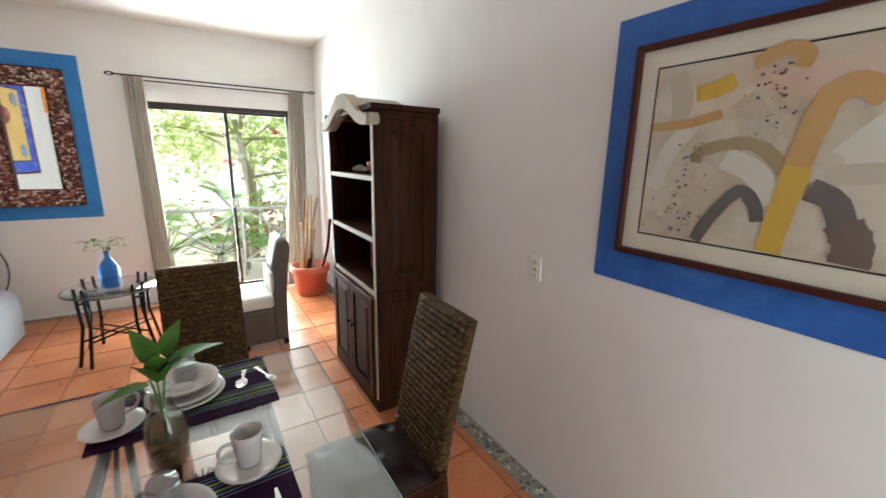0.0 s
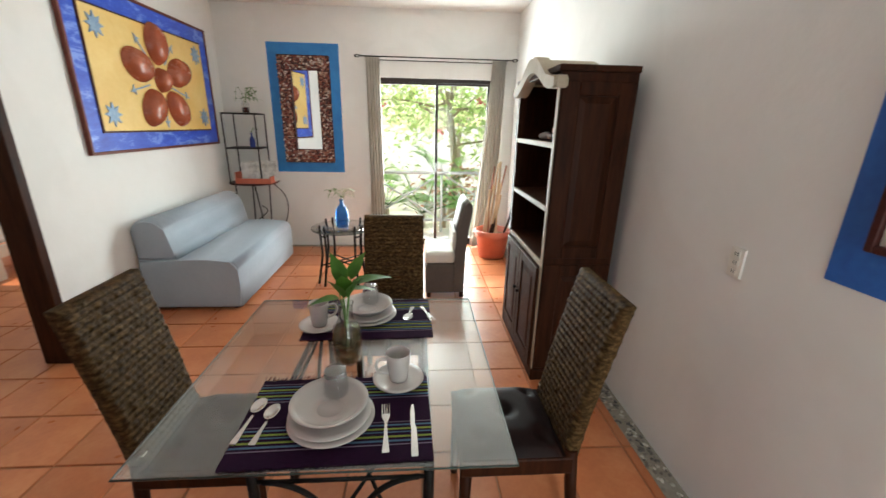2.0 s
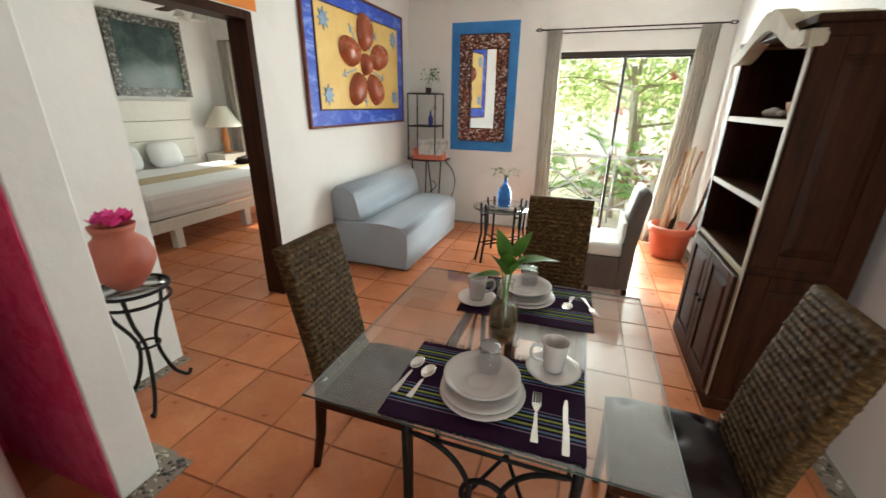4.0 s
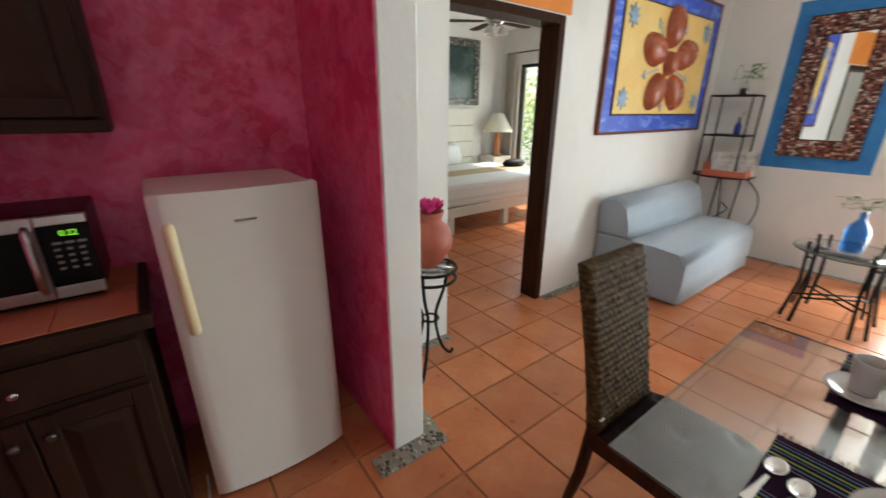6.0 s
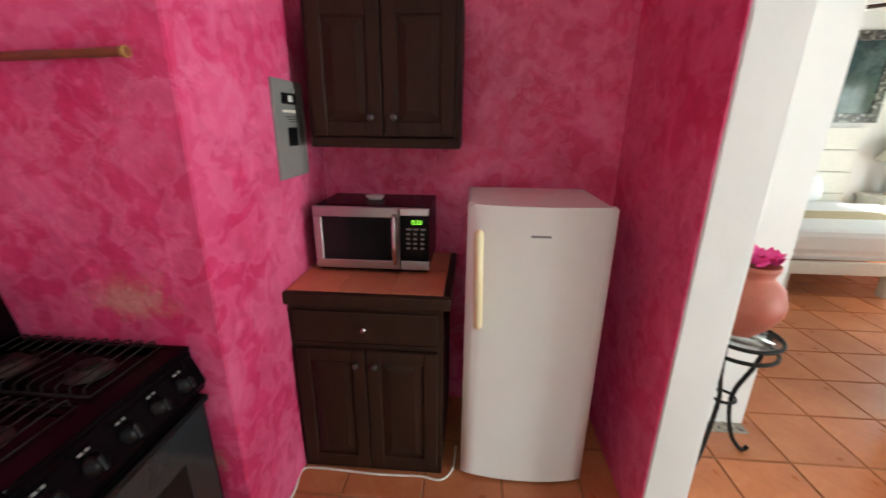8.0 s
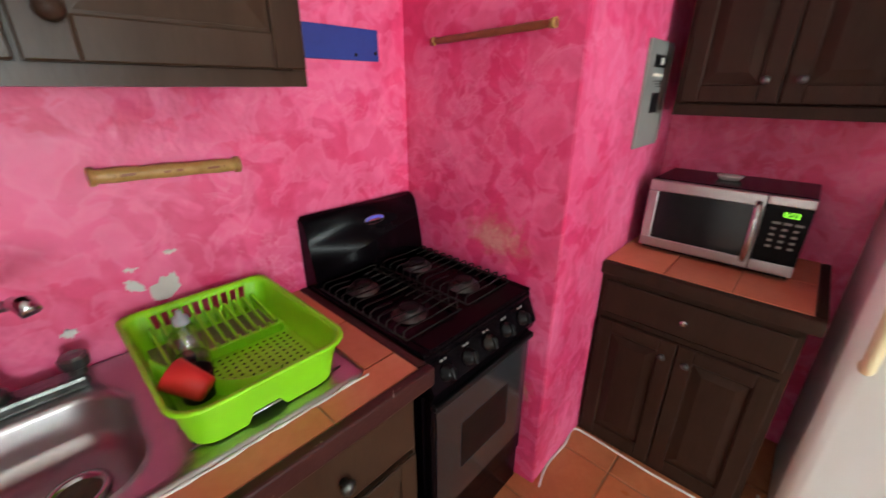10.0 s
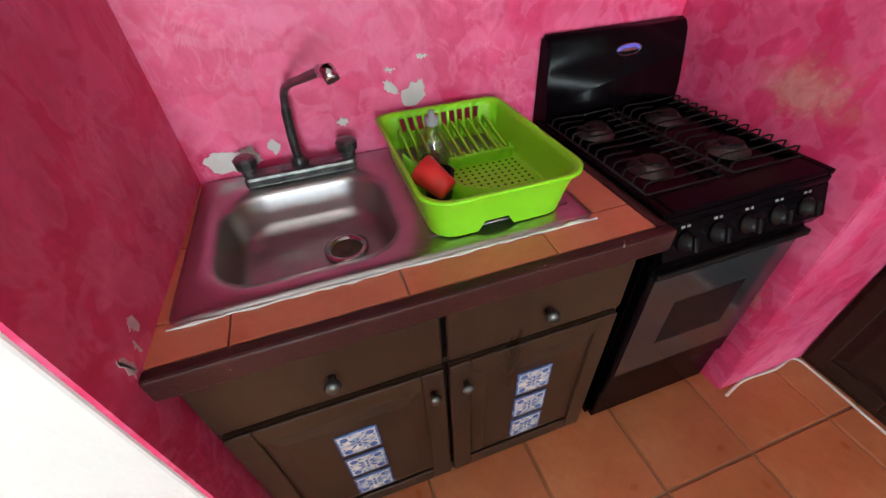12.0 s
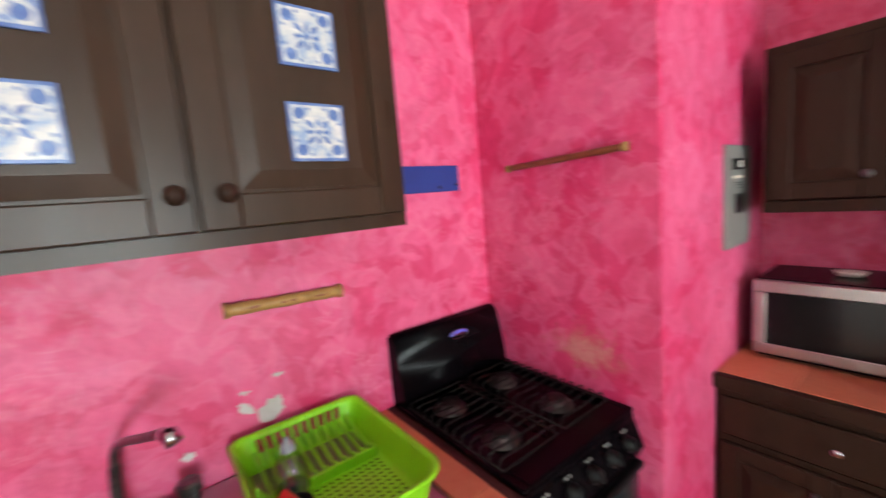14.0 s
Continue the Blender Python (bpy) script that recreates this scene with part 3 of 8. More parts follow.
def mirror():
    b = structure("wall_blue_panel", boxes((-1.48, -0.66, NY - 0.004, NY, 0.965, 2.432)), BLUE_MIRROR, "azure painted rectangle behind the mirror")
    x0, x1, z0, z1 = -1.362, -0.772, 1.085, 2.30
    g0, g1, h0, h1 = -1.222, -0.912, 1.245, 2.135
    y = NY - 0.004
    t = thing("wall_mirror", ((x0 + x1) / 2, y, (z0 + z1) / 2), "tall mirror in a frame of red and brown stone mosaic", "mirror")
    cx, cz = (x0 + x1) / 2, (z0 + z1) / 2
    f = bmesh.new()
    for a in ((x0, g0, z0, z1), (g1, x1, z0, z1), (g0, g1, z0, h0), (g0, g1, h1, z1)):
        box(f, a[0] - cx, a[1] - cx, -0.034, 0, a[2] - cz, a[3] - cz)
    part("frame", f, BROWN_FRAME, t)
    gl = part("glass", boxes((g0 - cx - 0.004, g1 - cx + 0.004, -0.003, 0.003, h0 - cz, h1 - cz)), MIRROR, t)
    gl.matrix_local = pose(0, -0.018, 0, 0, 0, -5.8)
    m, nt, bs, nodes, links = node_mat("mosaic chips of red jasper and shell")
    geo = nodes.new("ShaderNodeNewGeometry")
    r = ramp(nodes, [(0.0, (0.07, 0.018, 0.014)), (0.30, (0.24, 0.045, 0.028)), (0.50, (0.36, 0.14, 0.09)), (0.70, (0.54, 0.36, 0.27)), (0.84, (0.80, 0.74, 0.66))])
    r.color_ramp.interpolation = "CONSTANT"
    links.new(geo.outputs["Random Per Island"], r.inputs[0])
    links.new(r.outputs[0], bs.inputs["Base Color"])
    bs.inputs["Roughness"].default_value = 0.35
    rnd = random.Random(5)
    bm = bmesh.new()
    z = z0 + 0.012
    while z < z1 - 0.006:
        x = x0 + rnd.uniform(0.004, 0.02)
        while x < x1 - 0.006:
            w = rnd.uniform(0.016, 0.034)
            if not (g0 - 0.012 < x < g1 + 0.012 and h0 - 0.01 < z < h1 + 0.01):
                h, a, d = rnd.uniform(0.012, 0.024), rnd.uniform(-0.5, 0.5), rnd.uniform(0.004, 0.012)
                ring = [(-0.5, -0.35), (0.15, -0.5), (0.5, 0.0), (0.2, 0.5), (-0.45, 0.4)]
                c, s = math.cos(a), math.sin(a)
                o = [(x - cx + c * w * p - s * h * q, z - cz + s * w * p + c * h * q) for p, q in ring]
                lo = [bm.verts.new((p, -0.034, q)) for p, q in o]
                mid = (sum(p for p, _ in o) / 5, sum(q for _, q in o) / 5)
                hi = [bm.verts.new((mid[0] + 0.75 * (p - mid[0]), -0.034 - d, mid[1] + 0.75 * (q - mid[1]))) for p, q in o]
                bm.faces.new(hi)
                for k in range(5):
                    bm.faces.new((lo[k], lo[(k + 1) % 5], hi[(k + 1) % 5], hi[k]))
            x += w * 0.86
        z += 0.0185
    ob = part("mosaic_chip", bm, m, t, "irregular red, brown and cream stone chips")
    ob["kind"] = "stuff"


mirror()


def star(bm, cx, cz, r0, r1, n, x0, x1, turn=0.0):
    prism(bm, [(cx + (r0 if k % 2 else r1) * math.cos(math.pi * k / n + turn), cz + (r0 if k % 2 else r1) * math.sin(math.pi * k / n + turn)) for k in range(2 * n)], x0, x1, "x")


def pottery_picture():
    """The big relief picture over the sofa: a yellow board with clay bowls set in a flower."""
    y0, y1, z0, z1 = 3.062, 4.935, 1.305, 2.47
    cy, cz = (y0 + y1) / 2, (z0 + z1) / 2
    t = thing("pottery_picture", (WX, cy, cz), "yellow relief picture with clay bowls in a blue border", "picture")
    w, h = (y1 - y0) / 2, (z1 - z0) / 2

    f = bmesh.new()
    for s in (-1, 1):
        box(f, 0, 0.034, s * w - 0.022 * (s > 0), s * w + 0.022 * (s < 0), -h, h, 0.004), box(f, 0, 0.034, -w + 0.022, w - 0.022, s * h - 0.022 * (s > 0), s * h + 0.022 * (s < 0), 0.004)
    part("outer_frame", f, PIC_FRAME, t)
    part("border", boxes((0, 0.024, -w + 0.022, w - 0.022, -h + 0.022, h - 0.022)), BLUE_PIC, t, "brushed ultramarine border")
    iw, ih = w - 0.15, h - 0.15
    part("inner_moulding", boxes((0.024, 0.032, -iw, iw, -ih, ih)), BROWN_FRAME, t)
    part("ground", boxes((0.032, 0.036, -iw + 0.014, iw - 0.014, -ih + 0.014, ih - 0.014)), YELLOW_PIC, t, "yellow painted ground")
    bowls = [(0.0, 0.0, 0.10, 0.115, 0)]
    bowls += [(0.30 * math.cos(a), 0.29 * math.sin(a), 0.15, 0.19, a) for a in (math.radians(90), math.radians(162), math.radians(234), math.radians(306), math.radians(18))]
    for by, bz, ra, rb, a in bowls:
        b = bmesh.new()
        prof = [(0.0, 0.075), (0.45, 0.072), (0.75, 0.055), (0.92, 0.03), (1.0, 0.0), (1.04, -0.004), (1.04, -0.012)]
        rings = []
        for r, d in prof:
            rings.append([b.verts.new((0.05 + d, r * ra * 0.80 * math.cos(q), r * rb * 0.86 * math.sin(q))) for q in [2 * math.pi * k / 28 for k in range(28)]] if r else [b.verts.new((0.05 + d, 0, 0))])
        for p, q in zip(rings, rings[1:]):
            for k in range(28):
                j = (k + 1) % 28
                b.faces.new((p[0], q[k], q[j]) if len(p) == 1 else (p[k], p[j], q[j], q[k])).smooth = True
        bmesh.ops.transform(b, verts=b.verts, matrix=Matrix.Translation((0, by, bz)) @ Matrix.Rotation(a - math.pi / 2 if a else 0, 4, "X"))
        part("clay_bowl", b, RED_CLAY, t, "burnished oval clay bowl")
    for sy, sz in ((-0.66, 0.30), (0.66, 0.30), (-0.66, -0.30), (0.66, -0.30)):
        b = bmesh.new()
        star(b, sy, sz, 0.045, 0.088, 8, 0.036, 0.044)
        part("star", b, STAR_BLUE, t, "faded blue tile star")
    for a in (54, 126, 198, 270, 342):
        b, q = bmesh.new(), math.radians(a)
        cy2, cz2 = 0.40 * math.cos(q), 0.36 * math.sin(q)
        star(b, cy2, cz2, 0.012, 0.045, 3, 0.036, 0.043, q)
        n = Vector((0, -math.sin(q), math.cos(q))) * 0.008
        c, s = math.cos(q), math.sin(q)
        prism(b, [(0.17 * c - 0.006 * s, 0.17 * s + 0.006 * c), (0.17 * c + 0.006 * s, 0.17 * s - 0.006 * c), (cy2 + 0.006 * s, cz2 - 0.006 * c), (cy2 - 0.006 * s, cz2 + 0.006 * c)], 0.036, 0.041, "x")
        part("flower_sprig", b, STAR_BLUE, t, "blue painted sprig")


pottery_picture()


def sofa():
    """Armless two-seat block sofa with a rounded back and a bulging seat, along the west wall."""
    x0, x1, y0, y1 = -2.043, -1.255, 3.28, 4.76
    t = thing("sofa", (x0, y0, 0), "armless light grey fabric sofa with a rounded back", "sofa")
    d, L = x1 - x0, y1 - y0
    n = 10
    seat = [(0.0, 0.02), (d - 0.012, 0.02), (d, 0.035), (d + 0.003, 0.20), (d, 0.36)] + [(d - 0.065 + 0.065 * math.cos(a), 0.375 + 0.062 * math.sin(a)) for a in [math.radians(6 + 13 * k) for k in range(7)]] + [(d * 0.68, 0.455), (0.36, 0.452), (0.0, 0.45)]
    b = bmesh.new()
    prism(b, seat, 0, L, "y", True)
    bmesh.ops.bevel(b, geom=[e for e in b.edges if abs(e.verts[0].co.y - e.verts[1].co.y) < 1e-6 and any(len(f.verts) > 6 for f in e.link_faces)], offset=0.018, segments=3, affect="EDGES")
    part("seat", b, SOFA, t)
    back = [(0.0, 0.455), (0.315, 0.455), (0.298, 0.53), (0.27, 0.65)] + [(0.125 + 0.13 * math.cos(a), 0.69 + 0.105 * math.sin(a)) for a in [math.radians(12 + 14 * k) for k in range(12)]] + [(0.0, 0.70)]
    b = bmesh.new()
    prism(b, back, 0, L - 0.02, "y", True)
    bmesh.ops.bevel(b, geom=[e for e in b.edges if abs(e.verts[0].co.y - e.verts[1].co.y) < 1e-6 and any(len(f.verts) > 6 for f in e.link_faces)], offset=0.018, segments=3, affect="EDGES")
    part("backrest", b, SOFA, t)
    for fx in (0.06, d - 0.08):
        for fy in (0.06, L - 0.06):
            part("foot", lathe(bmesh.new(), [(0.0, 0), (0.02, 0), (0.024, 0.022), (0, 0.022)], 12, (fx, fy, 0)), BLACK_MATTE, t)


sofa()


def etagere():
    """Small iron corner stand with a demi-lune shelf low and an open rack over it."""
    t = thing("iron_shelf_stand", (-1.735, 4.97, 0), "thin black iron shelf stand with a wooden ledge in the corner", "shelf")
    top, mid, low = 1.64, 1.26, 0.86
    for x in (-0.19, 0.17):
        for y in (-0.12, 0.18):
            part("upright", tube(bmesh.new(), [(x, y, low), (x, y, top)], 0.008, 8), IRON, t)
    for z in (top, mid):
        f = bmesh.new()
        tube(f, [(-0.19, -0.12, z), (0.17, -0.12, z), (0.17, 0.18, z), (-0.19, 0.18, z)], 0.008, 8, closed=True)
        sh = part("shelf_frame", f, IRON, t)
        part("shelf_board", boxes((-0.185, 0.165, -0.115, 0.175, z - 0.004, z + 0.006)), DARK_WOOD, sh)
    pts = [(-0.25, 0.19), (0.27, 0.19)] + [(0.01 + 0.27 * math.cos(a), 0.02 - 0.19 * math.sin(a)) for a in [math.pi * k / 14 for k in range(15)]]
    part("ledge", prism(bmesh.new(), pts, low - 0.02, low, "z"), BROWN_FRAME, t, "reddish half-round wooden ledge")
    for x, fx in ((-0.2, -0.23), (0.0, -0.06), (0.02, 0.1), (0.2, 0.13)):
        part("leg", tube(bmesh.new(), [(x, 0.02, low - 0.02), (fx, 0.1, 0.0)], 0.008, 8), IRON, t)
    part("scroll", tube(bmesh.new(), bezier([(0.24, 0.05, low - 0.02), (0.36, 0.05, 0.7), (0.38, 0.06, 0.5), (0.3, 0.07, 0.3), (0.16, 0.1, 0.22)]), 0.006, 8), IRON, t)
    part("scroll", tube(bmesh.new(), bezier([(-0.1, 0.08, 0.3), (0.05, 0.08, 0.42), (0.12, 0.08, 0.5), (0.06, 0.08, 0.56)]), 0.006, 8), IRON, t)


etagere()


def sprig(parent, base, stems, seed, leaf_len, height, material_leaf=LEAF, droop=0.3, spread=0.1, per=5):
    """Thin stems with small blade leaves."""
    rnd = random.Random(seed)
    for s in range(stems):
        a = rnd.uniform(0, 6.28)
        pts = bezier([base, (base[0] + 0.3 * spread * math.cos(a), base[1] + 0.3 * spread * math.sin(a), base[2] + 0.5 * height), (base[0] + spread * math.cos(a), base[1] + spread * math.sin(a), base[2] + height * rnd.uniform(0.75, 1.0)),
                      (base[0] + 1.5 * spread * math.cos(a), base[1] + 1.5 * spread * math.sin(a), base[2] + height * (0.9 - droop))], 5)
        part("stem", tube(bmesh.new(), pts, 0.0018, 5), STEM, parent)
        for k in range(per):
            p = pts[min(len(pts) - 1, int((k + 1.5) / (per + 1) * len(pts)))]
            part("leaf", blade(leaf_len * rnd.uniform(0.7, 1.1), 0.5, p, rnd.uniform(0, 6.28), rnd.uniform(-0.2, 0.7)), material_leaf, parent)


def blade(length, ratio, at, yaw, lift, curl=0.35):
    """One leaf: a pointed, folded, curling blade."""
    bm = bmesh.new()
    n = 7
    rows = []
    for i in range(n + 1):
        u = i / n
        w = ratio * length * 0.5 * math.sin(math.pi * min(1, u ** 0.75)) * (1 - 0.15 * u)
        z = -curl * length * u * u
        rows.append([bm.verts.new((u * length, -w, z + 0.12 * w)), bm.verts.new((u * length, 0, z)), bm.verts.new((u * length, w, z + 0.12 * w))])
    for a, b in zip(rows, rows[1:]):
        for k in (0, 1):
            bm.faces.new((a[k], a[k + 1], b[k + 1], b[k])).smooth = True
    bmesh.ops.remove_doubles(bm, verts=bm.verts, dist=1e-5)
    bmesh.ops.transform(bm, verts=bm.verts, matrix=Matrix.Translation(at) @ Euler((0, -lift, yaw)).to_matrix().to_4x4())
    return bm


jar = thing("glass_jar_plant", (-1.70, 4.98, 1.646), "small glass jar with a trailing green cutting", "plant")
part("jar", lathe(bmesh.new(), [(0, 0), (0.035, 0), (0.04, 0.02), (0.04, 0.10), (0.028, 0.12), (0.03, 0.135)], 20), CLEAR_GLASS, jar)
part("soil", lathe(bmesh.new(), [(0, 0.006), (0.033, 0.006), (0.035, 0.06), (0, 0.065)], 16), BROWN_FRAME, jar)
sprig(jar, (0, 0, 0.1), 6, 3, 0.075, 0.18, droop=0.75, spread=0.09)
bot = thing("blue_bottle", (-1.68, 5.0, 1.266), "small dark blue glass bottle with a dry sprig", "bottle")
part("body", lathe(bmesh.new(), [(0, 0), (0.027, 0), (0.03, 0.02), (0.03, 0.09), (0.012, 0.125), (0.012, 0.16), (0.015, 0.165)], 20), TAPE_BLUE, bot)
sprig(bot, (0, 0, 0.15), 2, 8, 0.03, 0.08)


def magazine_box():
    t = thing("magazine_tray", (-1.66, 4.93, 0.86), "terracotta coloured tray holding folded magazines", "tray")
    b = bmesh.new()
    pts = [(-0.22, -0.1), (0.2, -0.1), (0.2, 0.1), (-0.22, 0.1)]
    box(b, -0.2, 0.2, -0.1, 0.1, 0.0, 0.012), box(b, -0.2, 0.2, -0.1, -0.09, 0.012, 0.06), box(b, -0.2, 0.2, 0.09, 0.1, 0.012, 0.09), box(b, -0.2, -0.19, -0.09, 0.09, 0.012, 0.13), box(b, 0.19, 0.2, -0.09, 0.09, 0.012, 0.08)
    part("tray", b, POT_CLAY, t)
    g = surface("printed grey paper", [(0.30, (0.20, 0.20, 0.19)), (0.48, (0.58, 0.57, 0.54)), (0.6, (0.74, 0.73, 0.70))], 9, 0.6, bump=0, distort=0.1)
    for k, (x, w, h, lean) in enumerate(((-0.14, 0.19, 0.23, 0.12), (-0.05, 0.2, 0.25, 0.05), (0.04, 0.19, 0.24, -0.04))):
        m = thing("magazine", (-1.66 + x, 4.93 - 0.03 + 0.03 * k, 0.873), "folded printed magazine standing in the tray", "magazine", "magazines in the tray")
        part("pages", boxes((0, w, -0.004, 0.004, 0, h)), PAPER, m)
        part("cover", boxes((0, w + 0.002, -0.006, -0.004, 0, h + 0.001)), g, m, "cover with grey printed pictures")
        m.rotation_euler = (lean, 0, 0.05 * k)


magazine_box()


def side_table():
    """Round glass table on four pairs of splayed iron legs with crossed stretchers."""
    c, z, r = (-0.50, 4.02), 0.555, 0.31
    t = thing("glass_side_table", (*c, 0), "round glass side table on black iron legs", "side table")
    g = part("glass_top", lathe(bmesh.new(), [(0, z - 0.01), (r - 0.004, z - 0.01), (r, z - 0.005), (r - 0.004, z), (0, z)], 48), TABLE_GLASS, t)
    g.visible_shadow = False
    part("glass_rim", tube(bmesh.new(), [(r * math.cos(2 * math.pi * k / 48), r * math.sin(2 * math.pi * k / 48), z - 0.005) for k in range(48)], 0.0045, 6, closed=True), GLASS_EDGE, t)
    for q in range(4):
        a = math.radians(45 + 90 * q)
        for s in (-0.16, 0.16):
            p0, p1 = (0.25 * math.cos(a + s), 0.25 * math.sin(a + s), z + 0.05), (0.29 * math.cos(a + s * 1.15), 0.29 * math.sin(a + s * 1.15), 0.0)
            part("leg", tube(bmesh.new(), [p0, (0.235 * math.cos(a + s), 0.235 * math.sin(a + s), 0.3), p1], 0.012, 8), IRON, t)
        part("leg_tie", tube(bmesh.new(), [(0.245 * math.cos(a - 0.17), 0.245 * math.sin(a - 0.17), z - 0.06), (0.245 * math.cos(a + 0.17), 0.245 * math.sin(a + 0.17), z - 0.06)], 0.008, 6), IRON, t)
    for s in (-0.16, 0.16):
        for a in (45, 135):
            a = math.radians(a)
            part("stretcher", tube(bmesh.new(), [(0.25 * math.cos(a + s), 0.25 * math.sin(a + s), 0.19), (-0.25 * math.cos(a - s), -0.25 * math.sin(a - s), 0.19)], 0.008, 6), IRON, t)


side_table()
bb = thing("blue_glass_bottle", (-0.50, 4.0, 0.556), "bright cobalt blue glass bottle with a pale sprig", "bottle")
part("body", lathe(bmesh.new(), [(0, 0.002), (0.058, 0.002), (0.066, 0.012), (0.067, 0.15), (0.055, 0.19), (0.022, 0.235), (0.018, 0.265), (0.022, 0.27), (0.022, 0.285), (0.016, 0.285), (0.014, 0.235), (0.05, 0.185), (0.06, 0.15), (0.058, 0.014), (0, 0.012)], 28), BLUE_GLASS, bb)
part("stopper", lathe(bmesh.new(), [(0, 0.28), (0.016, 0.28), (0.018, 0.31), (0, 0.315)], 14), CHROME, bb)
sprig(bb, (0, 0, 0.27), 5, 12, 0.075, 0.12, droop=0.6, spread=0.09, per=4)


def clay_pot():
    t = thing("clay_pot_of_sticks", (1.18, 4.72, 0), "orange clay pot holding canes and driftwood sticks", "pot")
    part("pot", lathe(bmesh.new(), [(0, 0.01), (0.155, 0.01), (0.165, 0.03), (0.195, 0.26), (0.215, 0.27), (0.222, 0.29), (0.222, 0.345), (0.21, 0.355), (0.195, 0.345), (0.188, 0.27), (0, 0.26)], 40), POT_CLAY, t)
    part("soil", lathe(bmesh.new(), [(0, 0.285), (0.187, 0.28)], 24), GROUT, t)
    rnd = random.Random(4)
    for k in range(13):
        a, r = rnd.uniform(0, 6.28), rnd.uniform(0.02, 0.13)
        x, y = r * math.cos(a), r * math.sin(a)
        tx, ty = x * 0.9 + rnd.uniform(0.0, 0.15), y * 0.4 + rnd.uniform(-0.08, 0.12)
        h = rnd.uniform(0.75, 1.2)
        pts = bezier([(x, y, 0.2), ((x + tx) / 2 + rnd.uniform(-0.03, 0.03), (y + ty) / 2, h * 0.6), (tx, ty, h)], 4)
        part("stick", tube(bmesh.new(), pts, [rnd.uniform(0.010, 0.017)] * len(pts), 7), (PALE_STICK, PALE_STICK, BAMBOO_DARK, DARK_WOOD)[k % 4], t)


clay_pot()


def slipper_chair():
    """A low covered chair, white inside and grey-brown outside, facing the garden."""
    t = thing("covered_chair", (0.52, 3.72, 0), "high-backed chair in a grey cover with a cream white seat", "chair", turn=0)
    # the back stands on the east side, the seat points west
    prof = [(0.165, 0.06), (0.175, 0.45), (0.20, 0.70), (0.225, 0.84), (0.215, 0.895), (0.18, 0.91), (0.145, 0.87), (0.10, 0.66), (0.075, 0.46)]
    b = bmesh.new()
    prism(b, prof + [(0.075, 0.06)], -0.24, 0.24, "y", True)
    part("backrest", b, LEATHER, t)
    part("back_face", boxes((0.055, 0.085, -0.215, 0.215, 0.46, 0.64), bevel=0.012), WHITE_FABRIC, t, "cream inner back")
    part("seat_base", boxes((-0.19, 0.075, -0.24, 0.24, 0.05, 0.34), bevel=0.015), LEATHER, t)
    part("seat", boxes((-0.195, 0.078, -0.235, 0.235, 0.34, 0.455), bevel=0.03), WHITE_FABRIC, t, "cream seat pad")
    for x in (-0.16, 0.15):
        for y in (-0.2, 0.2):
            part("leg", boxes((x - 0.02, x + 0.02, y - 0.02, y + 0.02, 0, 0.055)), DARK_WOOD, t)


slipper_chair()

# ---------------------------------------------------------------- dining set


def rush_panel(w, z0, z1, y_of, thick, cols, rows):
    """A woven slab: both faces and rims carry the over-and-under lumps of the plait. y_of(z) gives the middle of its depth."""
    bm = bmesh.new()
    sx, sz = 5, 5
    nx, nz = cols * sx, rows * sz

    def bump(i, j):
        c, r = i // sx, j // sz
        u, v = (i % sx) / sx, (j % sz) / sz
        lump = math.sin(math.pi * ((u + 0.5 * (r % 2)) % 1.0))
        return math.sin(math.pi * v) ** 0.7 * (0.62 + 0.38 * lump) * 0.0095 * (0.9 + 0.7 * noise.noise((3.1 * c, 2.7 * r, 0.4)))
    grids = []
    for side in (-1, 1):
        g = []
        for j in range(nz + 1):
            z = z0 + (z1 - z0) * j / nz
            g.append([])
            for i in range(nx + 1):
                x = -w / 2 + w * i / nx
                edge = min(1.0, min(i, nx - i) / 3, min(j, nz - j) / 3)
                y = y_of(z) + side * (thick / 2 * (0.66 + 0.34 * edge ** 0.5) + bump(i, j) * (0.05 + 0.95 * edge))
                g[-1].append(bm.verts.new((x + 0.0012 * math.sin(math.pi * j / sz) * (1 if i in (0, nx) else 0), y, z)))
        grids.append(g)
    for g in grids:
        for j in range(nz):
            for i in range(nx):
                bm.faces.new((g[j][i], g[j][i + 1], g[j + 1][i + 1], g[j + 1][i])).smooth = True
    a, b = grids
    for j in range(nz):
        bm.faces.new((a[j][0], a[j + 1][0], b[j + 1][0], b[j][0])).smooth = True
        bm.faces.new((a[j][nx], b[j][nx], b[j + 1][nx], a[j + 1][nx])).smooth = True
    for i in range(nx):
        bm.faces.new((a[0][i], b[0][i], b[0][i + 1], a[0][i + 1])).smooth = True
        bm.faces.new((a[nz][i], a[nz][i + 1], b[nz][i + 1], b[nz][i])).smooth = True
    return bm


